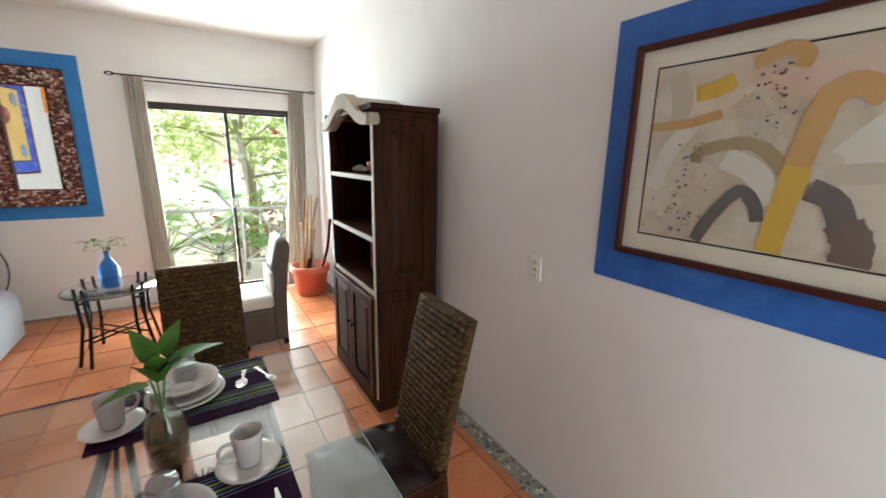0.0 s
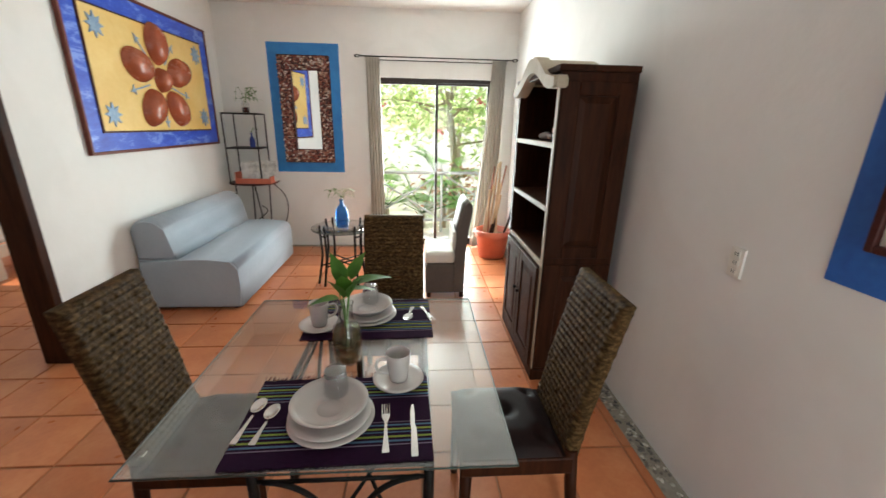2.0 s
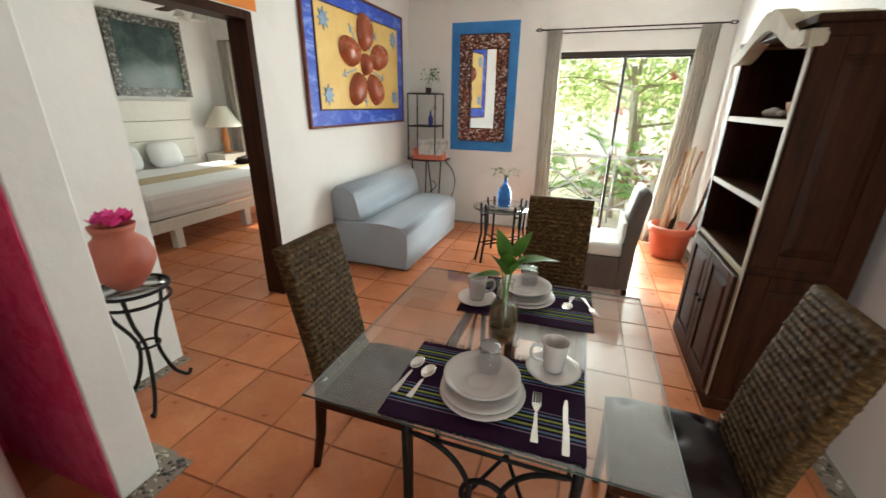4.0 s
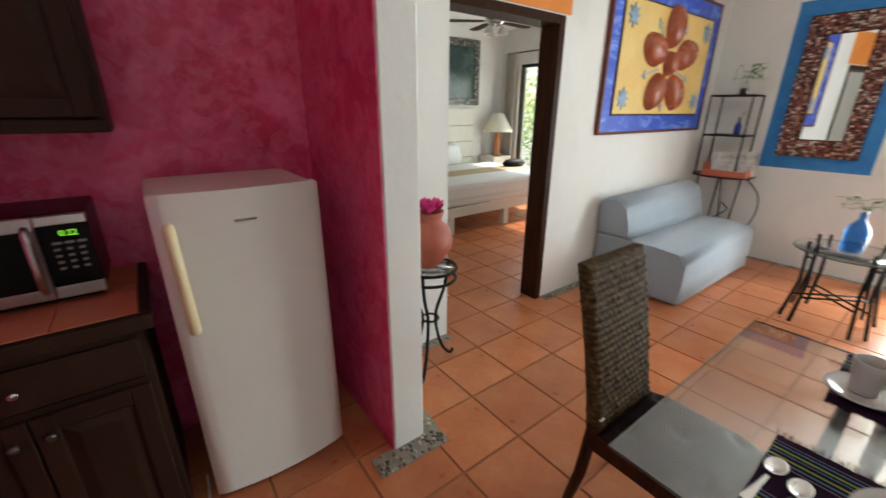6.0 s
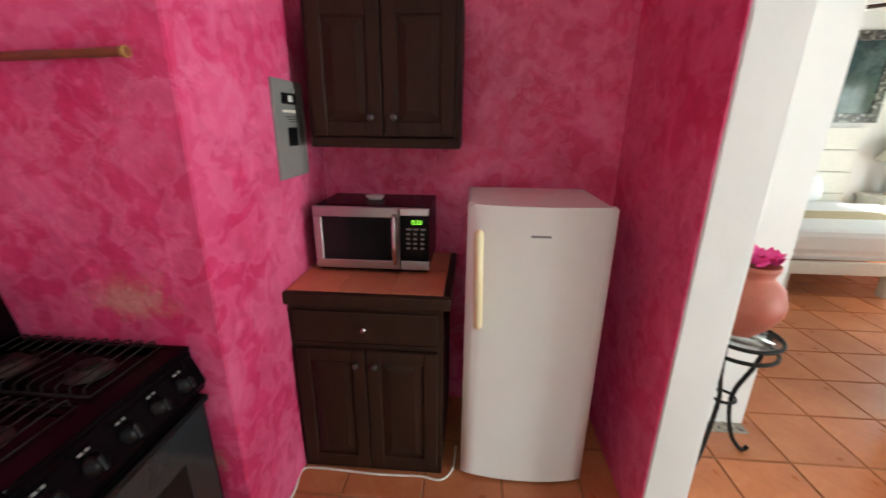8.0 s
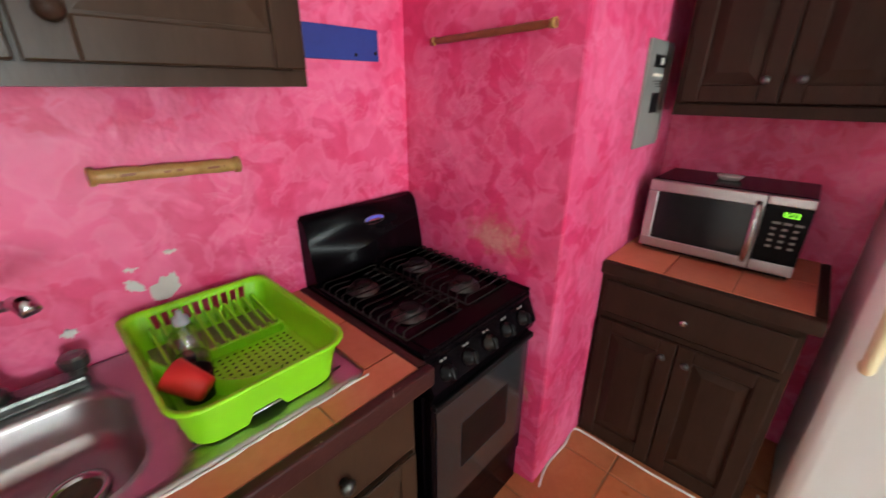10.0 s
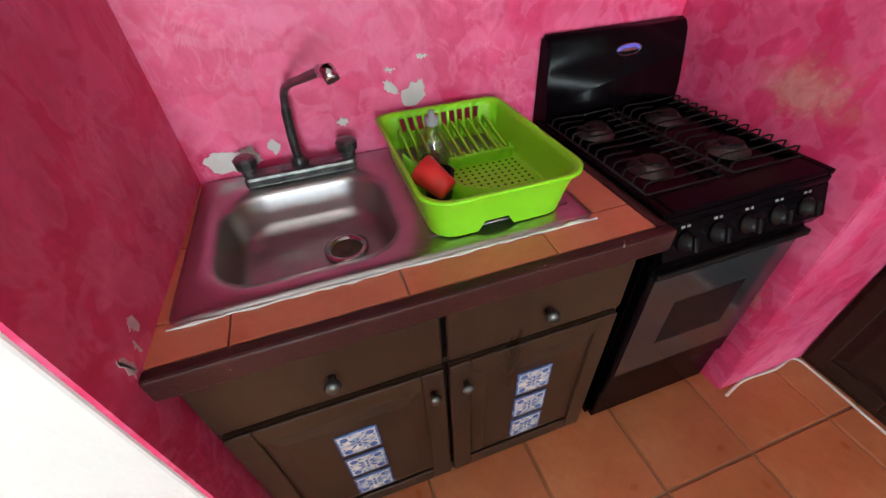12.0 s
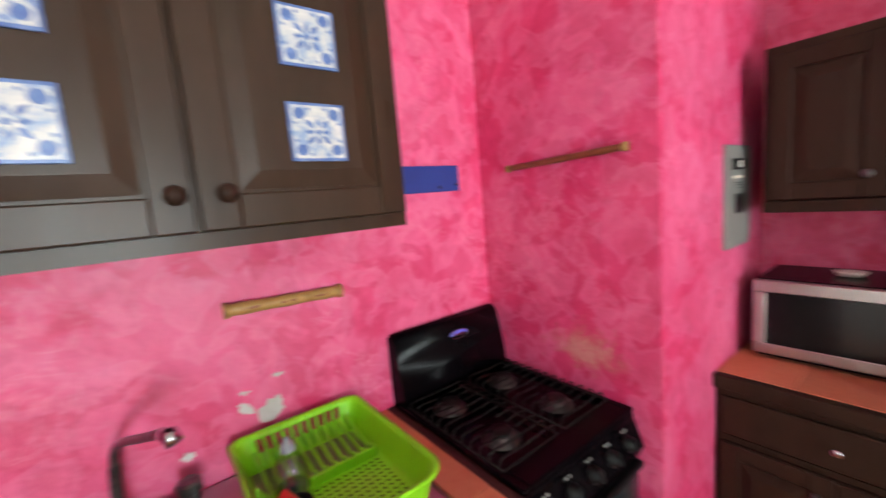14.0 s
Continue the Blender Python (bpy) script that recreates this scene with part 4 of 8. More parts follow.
def rush_chair(place, turn, label):
    """Chair facing its own +y: woven back leaning out, woven seat with a tufted pad, tapered dark legs."""
    t = thing("dining_chair", place, label, "chair", "woven chairs round the dining table", turn)
    part("backrest", rush_panel(0.365, 0.42, 1.02, lambda z: -0.195 - 0.12 * max(0, (z - 0.42) / 0.60) ** 1.25, 0.046, 13, 24), RUSH, t, "woven dark rush back")
    part("seat_frame", boxes((-0.195, 0.195, -0.2, 0.215, 0.355, 0.43), bevel=0.008), DARK_WOOD, t, "dark wooden seat frame")
    c = bmesh.new()
    n = 24
    g = []
    for j in range(n + 1):
        g.append([])
        for i in range(n + 1):
            u, v = i / n, j / n
            e = min(1, 5 * min(u, 1 - u)) * min(1, 5 * min(v, 1 - v))
            tuft = 1 - 0.55 * max(0, math.cos(3 * math.pi * (u - 0.5)) * math.cos(3 * math.pi * (v - 0.5))) ** 3 if 0.1 < u < 0.9 and 0.1 < v < 0.9 else 1
            g[-1].append(c.verts.new((-0.19 + 0.38 * u, -0.165 + 0.385 * v, 0.432 + 0.055 * math.sqrt(max(0, e)) * tuft)))
    for j in range(n):
        for i in range(n):
            c.faces.new((g[j][i], g[j][i + 1], g[j + 1][i + 1], g[j + 1][i])).smooth = True
    low = [[c.verts.new((v.co.x, v.co.y, 0.431)) for v in row] for row in (g[0], g[-1])]
    for row, lo in ((g[0], low[0]), (g[-1], low[1])):
        for i in range(n):
            c.faces.new((row[i], lo[i], lo[i + 1], row[i + 1]))
    pad = part("cushion", c, CUSHION, t, "tufted dark brown seat pad")
    part("tag", boxes((0.150, 0.172, -0.215, -0.168, 0.476, 0.482)), PAPER, pad, "small white cloth tag")
    for x in (-0.17, 0.17):
        part("leg", tube(bmesh.new(), [(x, 0.19, 0.4), (x, 0.195, 0)], [0.024, 0.017], 8), DARK_WOOD, t)
        part("leg", tube(bmesh.new(), [(x, -0.19, 0.45), (x * 1.02, -0.215, 0.2), (x * 1.04, -0.255, 0)], [0.025, 0.022, 0.017], 8), DARK_WOOD, t)
    return t


chair = rush_chair((-0.505, 1.372, 0), -90, "dark woven rush dining chair with a tufted brown pad")
copy_thing(chair, pose(0.615, 1.37, 0, 0, 0, 90))
copy_thing(chair, pose(0.105, 2.18, 0, 0, 0, 180))


def dining_table():
    x0, x1, y0, y1, z = -0.477, 0.50, 0.857, 1.85, 0.75
    t = thing("dining_table", ((x0 + x1) / 2, (y0 + y1) / 2, 0), "square clear glass dining table on a black scrolled iron base", "table")
    cx, cy = (x0 + x1) / 2, (y0 + y1) / 2
    w, d = (x1 - x0) / 2, (y1 - y0) / 2
    g = part("glass_top", boxes((-w, w, -d, d, z - 0.01, z)), TABLE_GLASS, t, "clear glass top")
    g.visible_shadow = False
    part("glass_rim", tube(bmesh.new(), [(-w, -d, z - 0.005), (w, -d, z - 0.005), (w, d, z - 0.005), (-w, d, z - 0.005)], 0.003, 6, closed=True), GLASS_EDGE, t, "dark green polished glass edge")
    a, b = 0.225, 0.46
    ax = 0.04
    zt = z - 0.022
    part("top_ring", tube(bmesh.new(), [(ax - a, -b, zt), (ax + a, -b, zt), (ax + a, b, zt), (ax - a, b, zt)], 0.012, 8, closed=True), IRON, t)
    part("low_ring", tube(bmesh.new(), [(ax - a, -b, zt - 0.045), (ax + a, -b, zt - 0.045), (ax + a, b, zt - 0.045), (ax - a, b, zt - 0.045)], 0.008, 8, closed=True), IRON, t)
    for sx in (-1, 1):
        for sy in (-1, 1):
            part("leg", tube(bmesh.new(), bezier([(ax + sx * a, sy * b, zt), (ax + sx * a, sy * b, 0.35), (ax + sx * (a + 0.02), sy * (b + 0.01), 0.0)], 4), 0.014, 8), IRON, t)
            part("foot", lathe(bmesh.new(), [(0, 0), (0.024, 0), (0.022, 0.008), (0.012, 0.012)], 12, (ax + sx * (a + 0.02), sy * (b + 0.01), 0)), IRON, t)
    zb = zt - 0.045

    def arc(cu, cz, r, a0, a1, at):
        """A bent flat bar in an upright plane; at(u, z) places it."""
        return tube(bmesh.new(), [at(cu + r * math.cos(math.radians(a0 + (a1 - a0) * k / 18)), cz + r * math.sin(math.radians(a0 + (a1 - a0) * k / 18))) for k in range(19)], 0.008, 7)
    for sy in (-1, 1):
        front = lambda u, zz, sy=sy: (u, sy * b, zz)
        part("apron_arc", arc(ax - a + 0.02, zb - 0.165, 0.165, 88, -20, front), IRON, t)
        part("apron_arc", arc(ax + a - 0.02, zb - 0.165, 0.165, 92, 200, front), IRON, t)
        part("apron_ring", arc(ax, zb - 0.16, 0.062, 200, -20, front), IRON, t)
    for sx in (-1, 1):
        flank = lambda u, zz, sx=sx: (ax + sx * a, u, zz)
        part("apron_arc", arc(-b + 0.02, zb - 0.24, 0.24, 88, -10, flank), IRON, t)
        part("apron_arc", arc(b - 0.02, zb - 0.24, 0.24, 92, 190, flank), IRON, t)
        part("apron_ring", arc(0.0, zb - 0.2, 0.075, 200, -20, flank), IRON, t)
    part("stretcher", tube(bmesh.new(), [(ax - a, -b, 0.2), (ax + a, b, 0.2)], 0.008, 7), IRON, t)
    part("stretcher", tube(bmesh.new(), [(ax - a, b, 0.2), (ax + a, -b, 0.2)], 0.008, 7), IRON, t)


dining_table()
TOP = 0.7505
MAT_PURPLE = surface("plum woven cotton", [(0.015, 0.0045, 0.017), (0.029, 0.009, 0.031)], 60, 0.9, bump=0.6, bump_scale=260, dist=0.002, stretch=(1, 5, 1), spec=0.1)
MAT_BLUE = surface("blue woven thread", [(0.045, 0.11, 0.20), (0.08, 0.17, 0.27)], 60, 0.9, bump=0.4, bump_scale=260)
MAT_LIME = surface("lime woven thread", [(0.19, 0.25, 0.03), (0.27, 0.33, 0.06)], 60, 0.9, bump=0.4, bump_scale=260)
MAT_LILAC = surface("lilac woven thread", [(0.15, 0.11, 0.17), (0.22, 0.17, 0.24)], 60, 0.9, bump=0.4, bump_scale=260)


def placemat(x0, x1, y0, y1, turn, seed):
    rnd = random.Random(seed)
    cx, cy = (x0 + x1) / 2, (y0 + y1) / 2
    w, d = (x1 - x0) / 2, (y1 - y0) / 2
    t = thing("placemat", (cx, cy, TOP), "plum woven placemat with blue and lime stripes and fringed ends", "placemat", "placemats on the glass table", turn)
    b = bmesh.new()
    n = 40
    lo = [[b.verts.new((-w + 2 * w * i / n + 0.003 * math.sin(9 * s + i), s * d + 0.002 * math.sin(i * 1.7 + s), h)) for i in range(n + 1)] for s, h in ((-1, 0.0005), (-1, 0.003), (1, 0.003), (1, 0.0005))]
    for a, c in zip(lo, lo[1:] + lo[:1]):
        for i in range(n):
            b.faces.new((a[i], a[i + 1], c[i + 1], c[i]))
    part("cloth", b, MAT_PURPLE, t)
    for band in (-0.46, 0.62):
        for off, h, m in ((-0.040, 0.004, MAT_LILAC), (-0.027, 0.008, MAT_BLUE), (-0.012, 0.008, MAT_LIME), (0.004, 0.005, MAT_BLUE), (0.016, 0.008, MAT_LIME), (0.031, 0.007, MAT_BLUE), (0.043, 0.003, MAT_LILAC)):
            y = band * d + off
            part("stripe", boxes((-w + 0.002, w - 0.002, y - 0.38 * h, y + 0.38 * h, 0.003, 0.0036)), m, t)
    f = bmesh.new()
    for s in (-1, 1):
        for i in range(90):
            x = -w + 2 * w * (i + 0.5) / 90
            l = rnd.uniform(0.010, 0.030) if s > 0 else rnd.uniform(0.003, 0.007)
            tube(f, [(x, s * d, 0.0022), (x + rnd.uniform(-0.006, 0.006), s * (d + l), 0.0014)], 0.0014, 3, cap=False)
    ob = part("fringe", f, MAT_PURPLE, t)
    ob["kind"] = "stuff"


placemat(-0.245, 0.285, 0.872, 1.222, 1.5, 1)
placemat(-0.215, 0.308, 1.475, 1.825, 1.5, 2)
MAT_TOP = TOP + 0.0042


def plate(r, rise, name, place, label, deep=0.0):
    prof = [(0, 0.004), (0.5 * r, 0.003), (0.55 * r, 0.0), (0.62 * r, 0.003), (0.80 * r, rise * 0.55 + deep * 0.6), (0.985 * r, rise + deep), (r, rise + deep + 0.002), (0.985 * r, rise + deep + 0.0045),
            (0.80 * r, rise * 0.55 + deep * 0.6 + 0.006), (0.60 * r, 0.0095), (0.36 * r, 0.0082), (0.34 * r, 0.0095), (0.32 * r, 0.0072), (0, 0.0068)]
    return solid(name, lathe(bmesh.new(), prof, 56), CERAMIC, label, "bowl" if deep else "plate", place=place, group="stacked stoneware on the table")


for px, py in ((0.004, 1.028), (0.035, 1.665)):
    plate(0.121, 0.013, "dinner_plate", (px, py, MAT_TOP), "pale grey stoneware dinner plate under a stack")
    plate(0.116, 0.013, "dinner_plate", (px - 0.004, py + 0.006, MAT_TOP + 0.0105), "pale grey stoneware plate in the middle of a stack")
    plate(0.109, 0.012, "soup_bowl", (px - 0.006, py + 0.012, MAT_TOP + 0.0205), "shallow pale grey stoneware bowl on stacked plates", deep=0.024)


def cup_and_saucer(x, y, turn):
    plate(0.083, 0.013, "saucer", (x, y, MAT_TOP), "pale grey stoneware saucer on a placemat")
    t = thing("coffee_cup", (x, y, MAT_TOP + 0.0105), "pale grey stoneware coffee cup on a saucer", "cup", "cups on the table", turn)
    part("body", lathe(bmesh.new(), [(0, 0.004), (0.026, 0.004), (0.028, 0), (0.030, 0.004), (0.033, 0.03), (0.037, 0.07), (0.0405, 0.096), (0.039, 0.098), (0.037, 0.096), (0.0335, 0.066), (0.030, 0.03), (0.027, 0.012), (0, 0.009)], 40), CERAMIC, t)
    part("handle", tube(bmesh.new(), bezier([(0.035, 0, 0.078), (0.062, 0, 0.082), (0.072, 0, 0.062), (0.062, 0, 0.036), (0.031, 0, 0.026)], 6), 0.0052, 10), CERAMIC, t)


cup_and_saucer(0.185, 1.20, 195)
cup_and_saucer(-0.155, 1.575, 20)


def tumbler(x, y, z):
    prof = [(0.034, 0.0), (0.036, 0.0), (0.0365, 0.02), (0.032, 0.074), (0.029, 0.080), (0, 0.080), (0, 0.064), (0.027, 0.062), (0.033, 0.02)]
    return solid("drinking_glass", lathe(bmesh.new(), prof + [prof[0]], 36), TUMBLER_GLASS, "clear drinking glass turned upside down in a bowl", "glass", group="glasses on the table", place=(x, y, z))


tumbler(0.004, 1.106, MAT_TOP + 0.036)
tumbler(0.036, 1.743, MAT_TOP + 0.036)


def cutlery(kind, x, y, turn, length=0.19):
    """Flat steel pieces along their own +y, the head at the far end."""
    t = thing(kind, (x, y, MAT_TOP), {"fork": "stainless steel fork on a placemat", "knife": "stainless steel table knife on a placemat", "spoon": "stainless steel spoon on a placemat"}[kind], kind, "cutlery on the placemats", turn)
    L = length
    b = bmesh.new()
    hw = [(0.0, 0.009), (0.03, 0.0095), (0.35, 0.005), (0.6, 0.0035)]
    left, right = [(-w, u * L) for u, w in hw], [(w, u * L) for u, w in reversed(hw)]
    if kind == "knife":
        hw = [(0.0, 0.008), (0.06, 0.009), (0.5, 0.0075), (0.55, 0.009), (0.8, 0.0095), (0.97, 0.005)]
        left, right = [(-w, u * L) for u, w in hw], [(w * (0.4 if u > 0.5 else 1), u * L) for u, w in reversed(hw)]
    prism(b, left + right, 0.0008, 0.0032)
    part("handle", b, CUTLERY, t)
    if kind == "spoon":
        s = bmesh.new()
        prof = [(0.0, 0.0015), (0.4, 0.002), (0.75, 0.005), (1.0, 0.0085), (0.96, 0.0095), (0.7, 0.0062), (0.0, 0.0035)]
        lathe(s, prof, 24)
        bmesh.ops.transform(s, verts=s.verts, matrix=Matrix.Translation((0, 0.78 * L, 0)) @ Matrix.Diagonal((0.021, 0.033, 1, 1)))
        part("bowl", s, CUTLERY, t)
    if kind == "fork":
        s = bmesh.new()
        prism(s, [(-0.0035, 0.58 * L), (0.0035, 0.58 * L), (0.012, 0.70 * L), (0.012, 0.76 * L), (-0.012, 0.76 * L), (-0.012, 0.70 * L)], 0.0015, 0.0036)
        for k in range(4):
            xx = -0.0105 + 0.007 * k
            prism(s, [(xx - 0.0016, 0.755 * L), (xx + 0.0016, 0.755 * L), (xx + 0.001, L), (xx - 0.001, L)], 0.0015, 0.0034)
        part("tines", s, CUTLERY, t)


cutlery("spoon", -0.235, 0.945, -6, 0.185)
cutlery("spoon", -0.185, 0.94, -6, 0.155)
cutlery("fork", 0.165, 0.90, 4, 0.185)
cutlery("knife", 0.24, 0.885, 2, 0.20)
cutlery("spoon", 0.225, 1.745, 170, 0.14)
cutlery("fork", 0.265, 1.75, 200, 0.15)


def bottle_vase():
    t = thing("bottle_vase_plant", (0.0, 1.335, TOP), "glass bottle vase of murky water with a green pothos cutting", "plant")
    part("bottle", lathe(bmesh.new(), [(0, 0.001), (0.046, 0.001), (0.05, 0.008), (0.052, 0.10), (0.046, 0.135), (0.027, 0.165), (0.024, 0.19), (0.026, 0.215), (0.029, 0.225), (0.026, 0.225), (0.0225, 0.21), (0.021, 0.19), (0.024, 0.165), (0.043, 0.132), (0.049, 0.10), (0.047, 0.01), (0, 0.006)], 36), VASE_GLASS, t)
    part("water", lathe(bmesh.new(), [(0, 0.007), (0.0465, 0.011), (0.0485, 0.10), (0.0425, 0.131), (0.0, 0.131)], 32), VASE_WATER, t, "brownish water")
    rnd = random.Random(9)
    for k in range(26):
        a, r = rnd.uniform(0, 6.28), 0.036 * math.sqrt(rnd.random())
        b = bmesh.new()
        bmesh.ops.create_icosphere(b, subdivisions=1, radius=1)
        bmesh.ops.transform(b, verts=b.verts, matrix=Matrix.Translation((r * math.cos(a), r * math.sin(a), 0.016 + 0.045 * rnd.random())) @ Matrix.Diagonal((rnd.uniform(0.006, 0.011), rnd.uniform(0.006, 0.011), 0.006, 1)))
        part("pebble", b, PALE_STICK, t)
    stems = [((0.018, 0.0, 0.285), 25), ((-0.02, 0.01, 0.265), 150), ((0.0, -0.02, 0.25), 260), ((0.02, 0.02, 0.30), 60)]
    for (x, y, z), a in stems:
        part("stem", tube(bmesh.new(), bezier([(0.0, 0, 0.06), (0.3 * x, 0.3 * y, 0.18), (x, y, z)], 6), 0.0028, 7), STEM, t)
    for x, y, z, yaw, lift, L in ((0.018, 0.0, 0.285, 12, 0.55, 0.135), (-0.02, 0.01, 0.235, 178, 0.12, 0.115), (0.0, -0.02, 0.25, 230, 1.25, 0.125), (0.02, 0.02, 0.30, 60, 1.15, 0.105), (-0.005, 0.01, 0.285, 130, 1.3, 0.115),
                                  (0.012, -0.005, 0.245, 330, 1.3, 0.115), (0.004, -0.012, 0.26, 275, 1.35, 0.11), (0.02, 0.015, 0.265, 20, 0.25, 0.08)):
        part("leaf", blade(L, 0.55, (x, y, z), math.radians(yaw), lift, 0.45), LEAF, t)


bottle_vase()

# ---------------------------------------------------------------- hutch on the east wall


def field_mesh(u0, u1, v0, v1, low, high, bevel, put):
    """A raised field: its rim at depth low, its broad bevel rising to a flat top at depth high."""
    bm = bmesh.new()
    loops = []
    for m, h in ((0.0, 0.0), (0.0, low), (bevel, high), (bevel + 0.003, high)):
        loops.append([bm.verts.new(put(u, v, h)) for u, v in ((u0 + m, v0 + m), (u1 - m, v0 + m), (u1 - m, v1 - m), (u0 + m, v1 - m))])
    for a, b in zip(loops, loops[1:]):
        for k in range(4):
            bm.faces.new((a[k], a[(k + 1) % 4], b[(k + 1) % 4], b[k]))
    bm.faces.new(loops[-1])
    bm.faces.new(list(reversed(loops[0])))
    return bm


def raised_panel_x(bm, x, s, y0, y1, z0, z1, rail=0.05, proud=0.012):
    """A door or side on a plane of constant x: stiles, rails and a bevelled field; s says which way is out."""
    for a in ((y0, y0 + rail, z0, z1), (y1 - rail, y1, z0, z1), (y0 + rail, y1 - rail, z0, z0 + rail), (y0 + rail, y1 - rail, z1 - rail, z1)):
        box(bm, min(x, x + s * proud), max(x, x + s * proud), *a, bevel=0.003, seg=1)
    m = rail + 0.007
    return field_mesh(y0 + m, y1 - m, z0 + m, z1 - m, 0.001, proud * 0.95, min(0.032, 0.22 * (y1 - y0 - 2 * m)), lambda u, v, h: (x + s * h, u, v))


def hutch():
    x0, x1, y0, y1 = 0.985, 1.395, 2.222, 3.06
    t = thing("hutch_cabinet", ((x0 + x1) / 2, (y0 + y1) / 2, 0), "tall dark wood hutch with open shelves, arched crown and doors below", "cabinet")
    cx, cy = (x0 + x1) / 2, (y0 + y1) / 2
    w, d = (x1 - x0) / 2, (y1 - y0) / 2
    for s in (-1, 1):
        b = boxes((-w, w, s * d - (0.03 if s > 0 else 0), s * d + (0.03 if s < 0 else 0), 0.0, 1.84))
        side = part("side_panel", b, DARK_WOOD, t)
        if s < 0:
            for z0, z1 in ((0.09, 0.79), (0.83, 1.79)):
                m = bmesh.new()
                box(m, -w + 0.006, -w + 0.10, -d - 0.010, -d, z0, z1, 0.003, 1), box(m, w - 0.10, w - 0.006, -d - 0.010, -d, z0, z1, 0.003, 1)
                box(m, -w + 0.10, w - 0.10, -d - 0.010, -d, z0, z0 + 0.07, 0.003, 1), box(m, -w + 0.10, w - 0.10, -d - 0.010, -d, z1 - 0.07, z1, 0.003, 1)
                part("moulded_frame", m, DARK_WOOD, side)
                part("moulded_panel", field_mesh(-w + 0.108, w - 0.108, z0 + 0.078, z1 - 0.078, 0.001, 0.009, 0.03, lambda u, v, h: (u, -d - h, v)), DARK_WOOD, side)
    part("back_panel", boxes((w - 0.015, w - 0.002, -d + 0.03, d - 0.03, 0.06, 1.84)), DARK_WOOD, t)
    for z in (0.79, 1.125, 1.48):
        sh = part("shelf", boxes((-w + 0.012, w - 0.015, -d + 0.03, d - 0.03, z - 0.025, z)), DARK_WOOD, t)
        part("shelf_edge", boxes((-w - 0.004, -w + 0.012, -d + 0.004, d - 0.004, z - 0.028, z + 0.002), bevel=0.004), EDGE_WOOD, sh, "worn pale shelf edge")
    part("bottom", boxes((-w, w, -d + 0.03, d - 0.03, 0.05, 0.075)), DARK_WOOD, t)
    part("plinth", boxes((-w - 0.012, w, -d - 0.012, d + 0.012, 0.0, 0.075), bevel=0.006), DARK_WOOD, t)
    part("top", boxes((-w - 0.02, w, -d - 0.022, d + 0.022, 1.835, 1.868), bevel=0.006), DARK_WOOD, t)
    # arched crown at the front
    crown = bmesh.new()
    n = 24
    for k0, k1 in ((0.0, 0.0),):
        up, low = [], []
        for k in range(n + 1):
            u = k / n * 2 - 1
            arch = 0.5 + 0.5 * math.cos(math.pi * max(-1, min(1, u / 0.82)))
            up.append((u * (d + 0.03), 1.815 + 0.145 * arch ** 0.9))
            low.append((u * (d + 0.03), 1.755 + 0.115 * arch ** 0.9))
        prism(crown, up + low[::-1], -w - 0.045, -w + 0.03, "x")
    bmesh.ops.bevel(crown, geom=[e for e in crown.edges if abs(e.verts[0].co.x - e.verts[1].co.x) < 1e-6 and len(e.link_faces) == 2], offset=0.012, segments=3, affect="EDGES")
    part("crown_moulding", crown, EDGE_WOOD, t, "pale worn arched crown moulding")
    lid = bmesh.new()
    for k in range(n):
        (ya, za), (yb, zb) = [(u * (d - 0.02), 1.850 + 0.095 * (0.5 + 0.5 * math.cos(math.pi * max(-1, min(1, u / 0.82)))) ** 0.9) for u in (k / n * 2 - 1, (k + 1) / n * 2 - 1)]
        vs = [lid.verts.new(p) for p in ((-w + 0.03, ya, za), (w - 0.1, ya, za), (w - 0.1, yb, zb), (-w + 0.03, yb, zb))]
        lid.faces.new(vs)
    bmesh.ops.remove_doubles(lid, verts=lid.verts, dist=1e-5)
    ob = part("crown_roof", lid, EDGE_WOOD, t)
    ob.modifiers.new("board", "SOLIDIFY").thickness = 0.02
    part("front_stile", boxes((-w - 0.006, -w, -d, -d + 0.035, 0.075, 1.76), bevel=0.003), EDGE_WOOD, t)
    part("front_stile", boxes((-w - 0.006, -w, d - 0.035, d, 0.075, 1.76), bevel=0.003), DARK_WOOD, t)
    for y0d, y1d, ajar in ((-d + 0.036, -0.003, 0.0), (0.003, d - 0.036, 0.06)):
        b = boxes((-w - 0.012, -w, y0d, y1d, 0.085, 0.755))
        field = raised_panel_x(b, -w - 0.012, -1, y0d, y1d, 0.085, 0.755, 0.06)
        dr = part("door", b, DARK_WOOD, t)
        part("door_panel", field, DARK_WOOD, dr)
        part("knob", lathe(bmesh.new(), [(0, -0.012), (0.012, -0.01), (0.014, 0), (0.008, 0.008), (0, 0.01)], 14, (-w - 0.034, (y1d - 0.035) if y0d < 0 else (y0d + 0.035), 0.46)), IRON, dr)


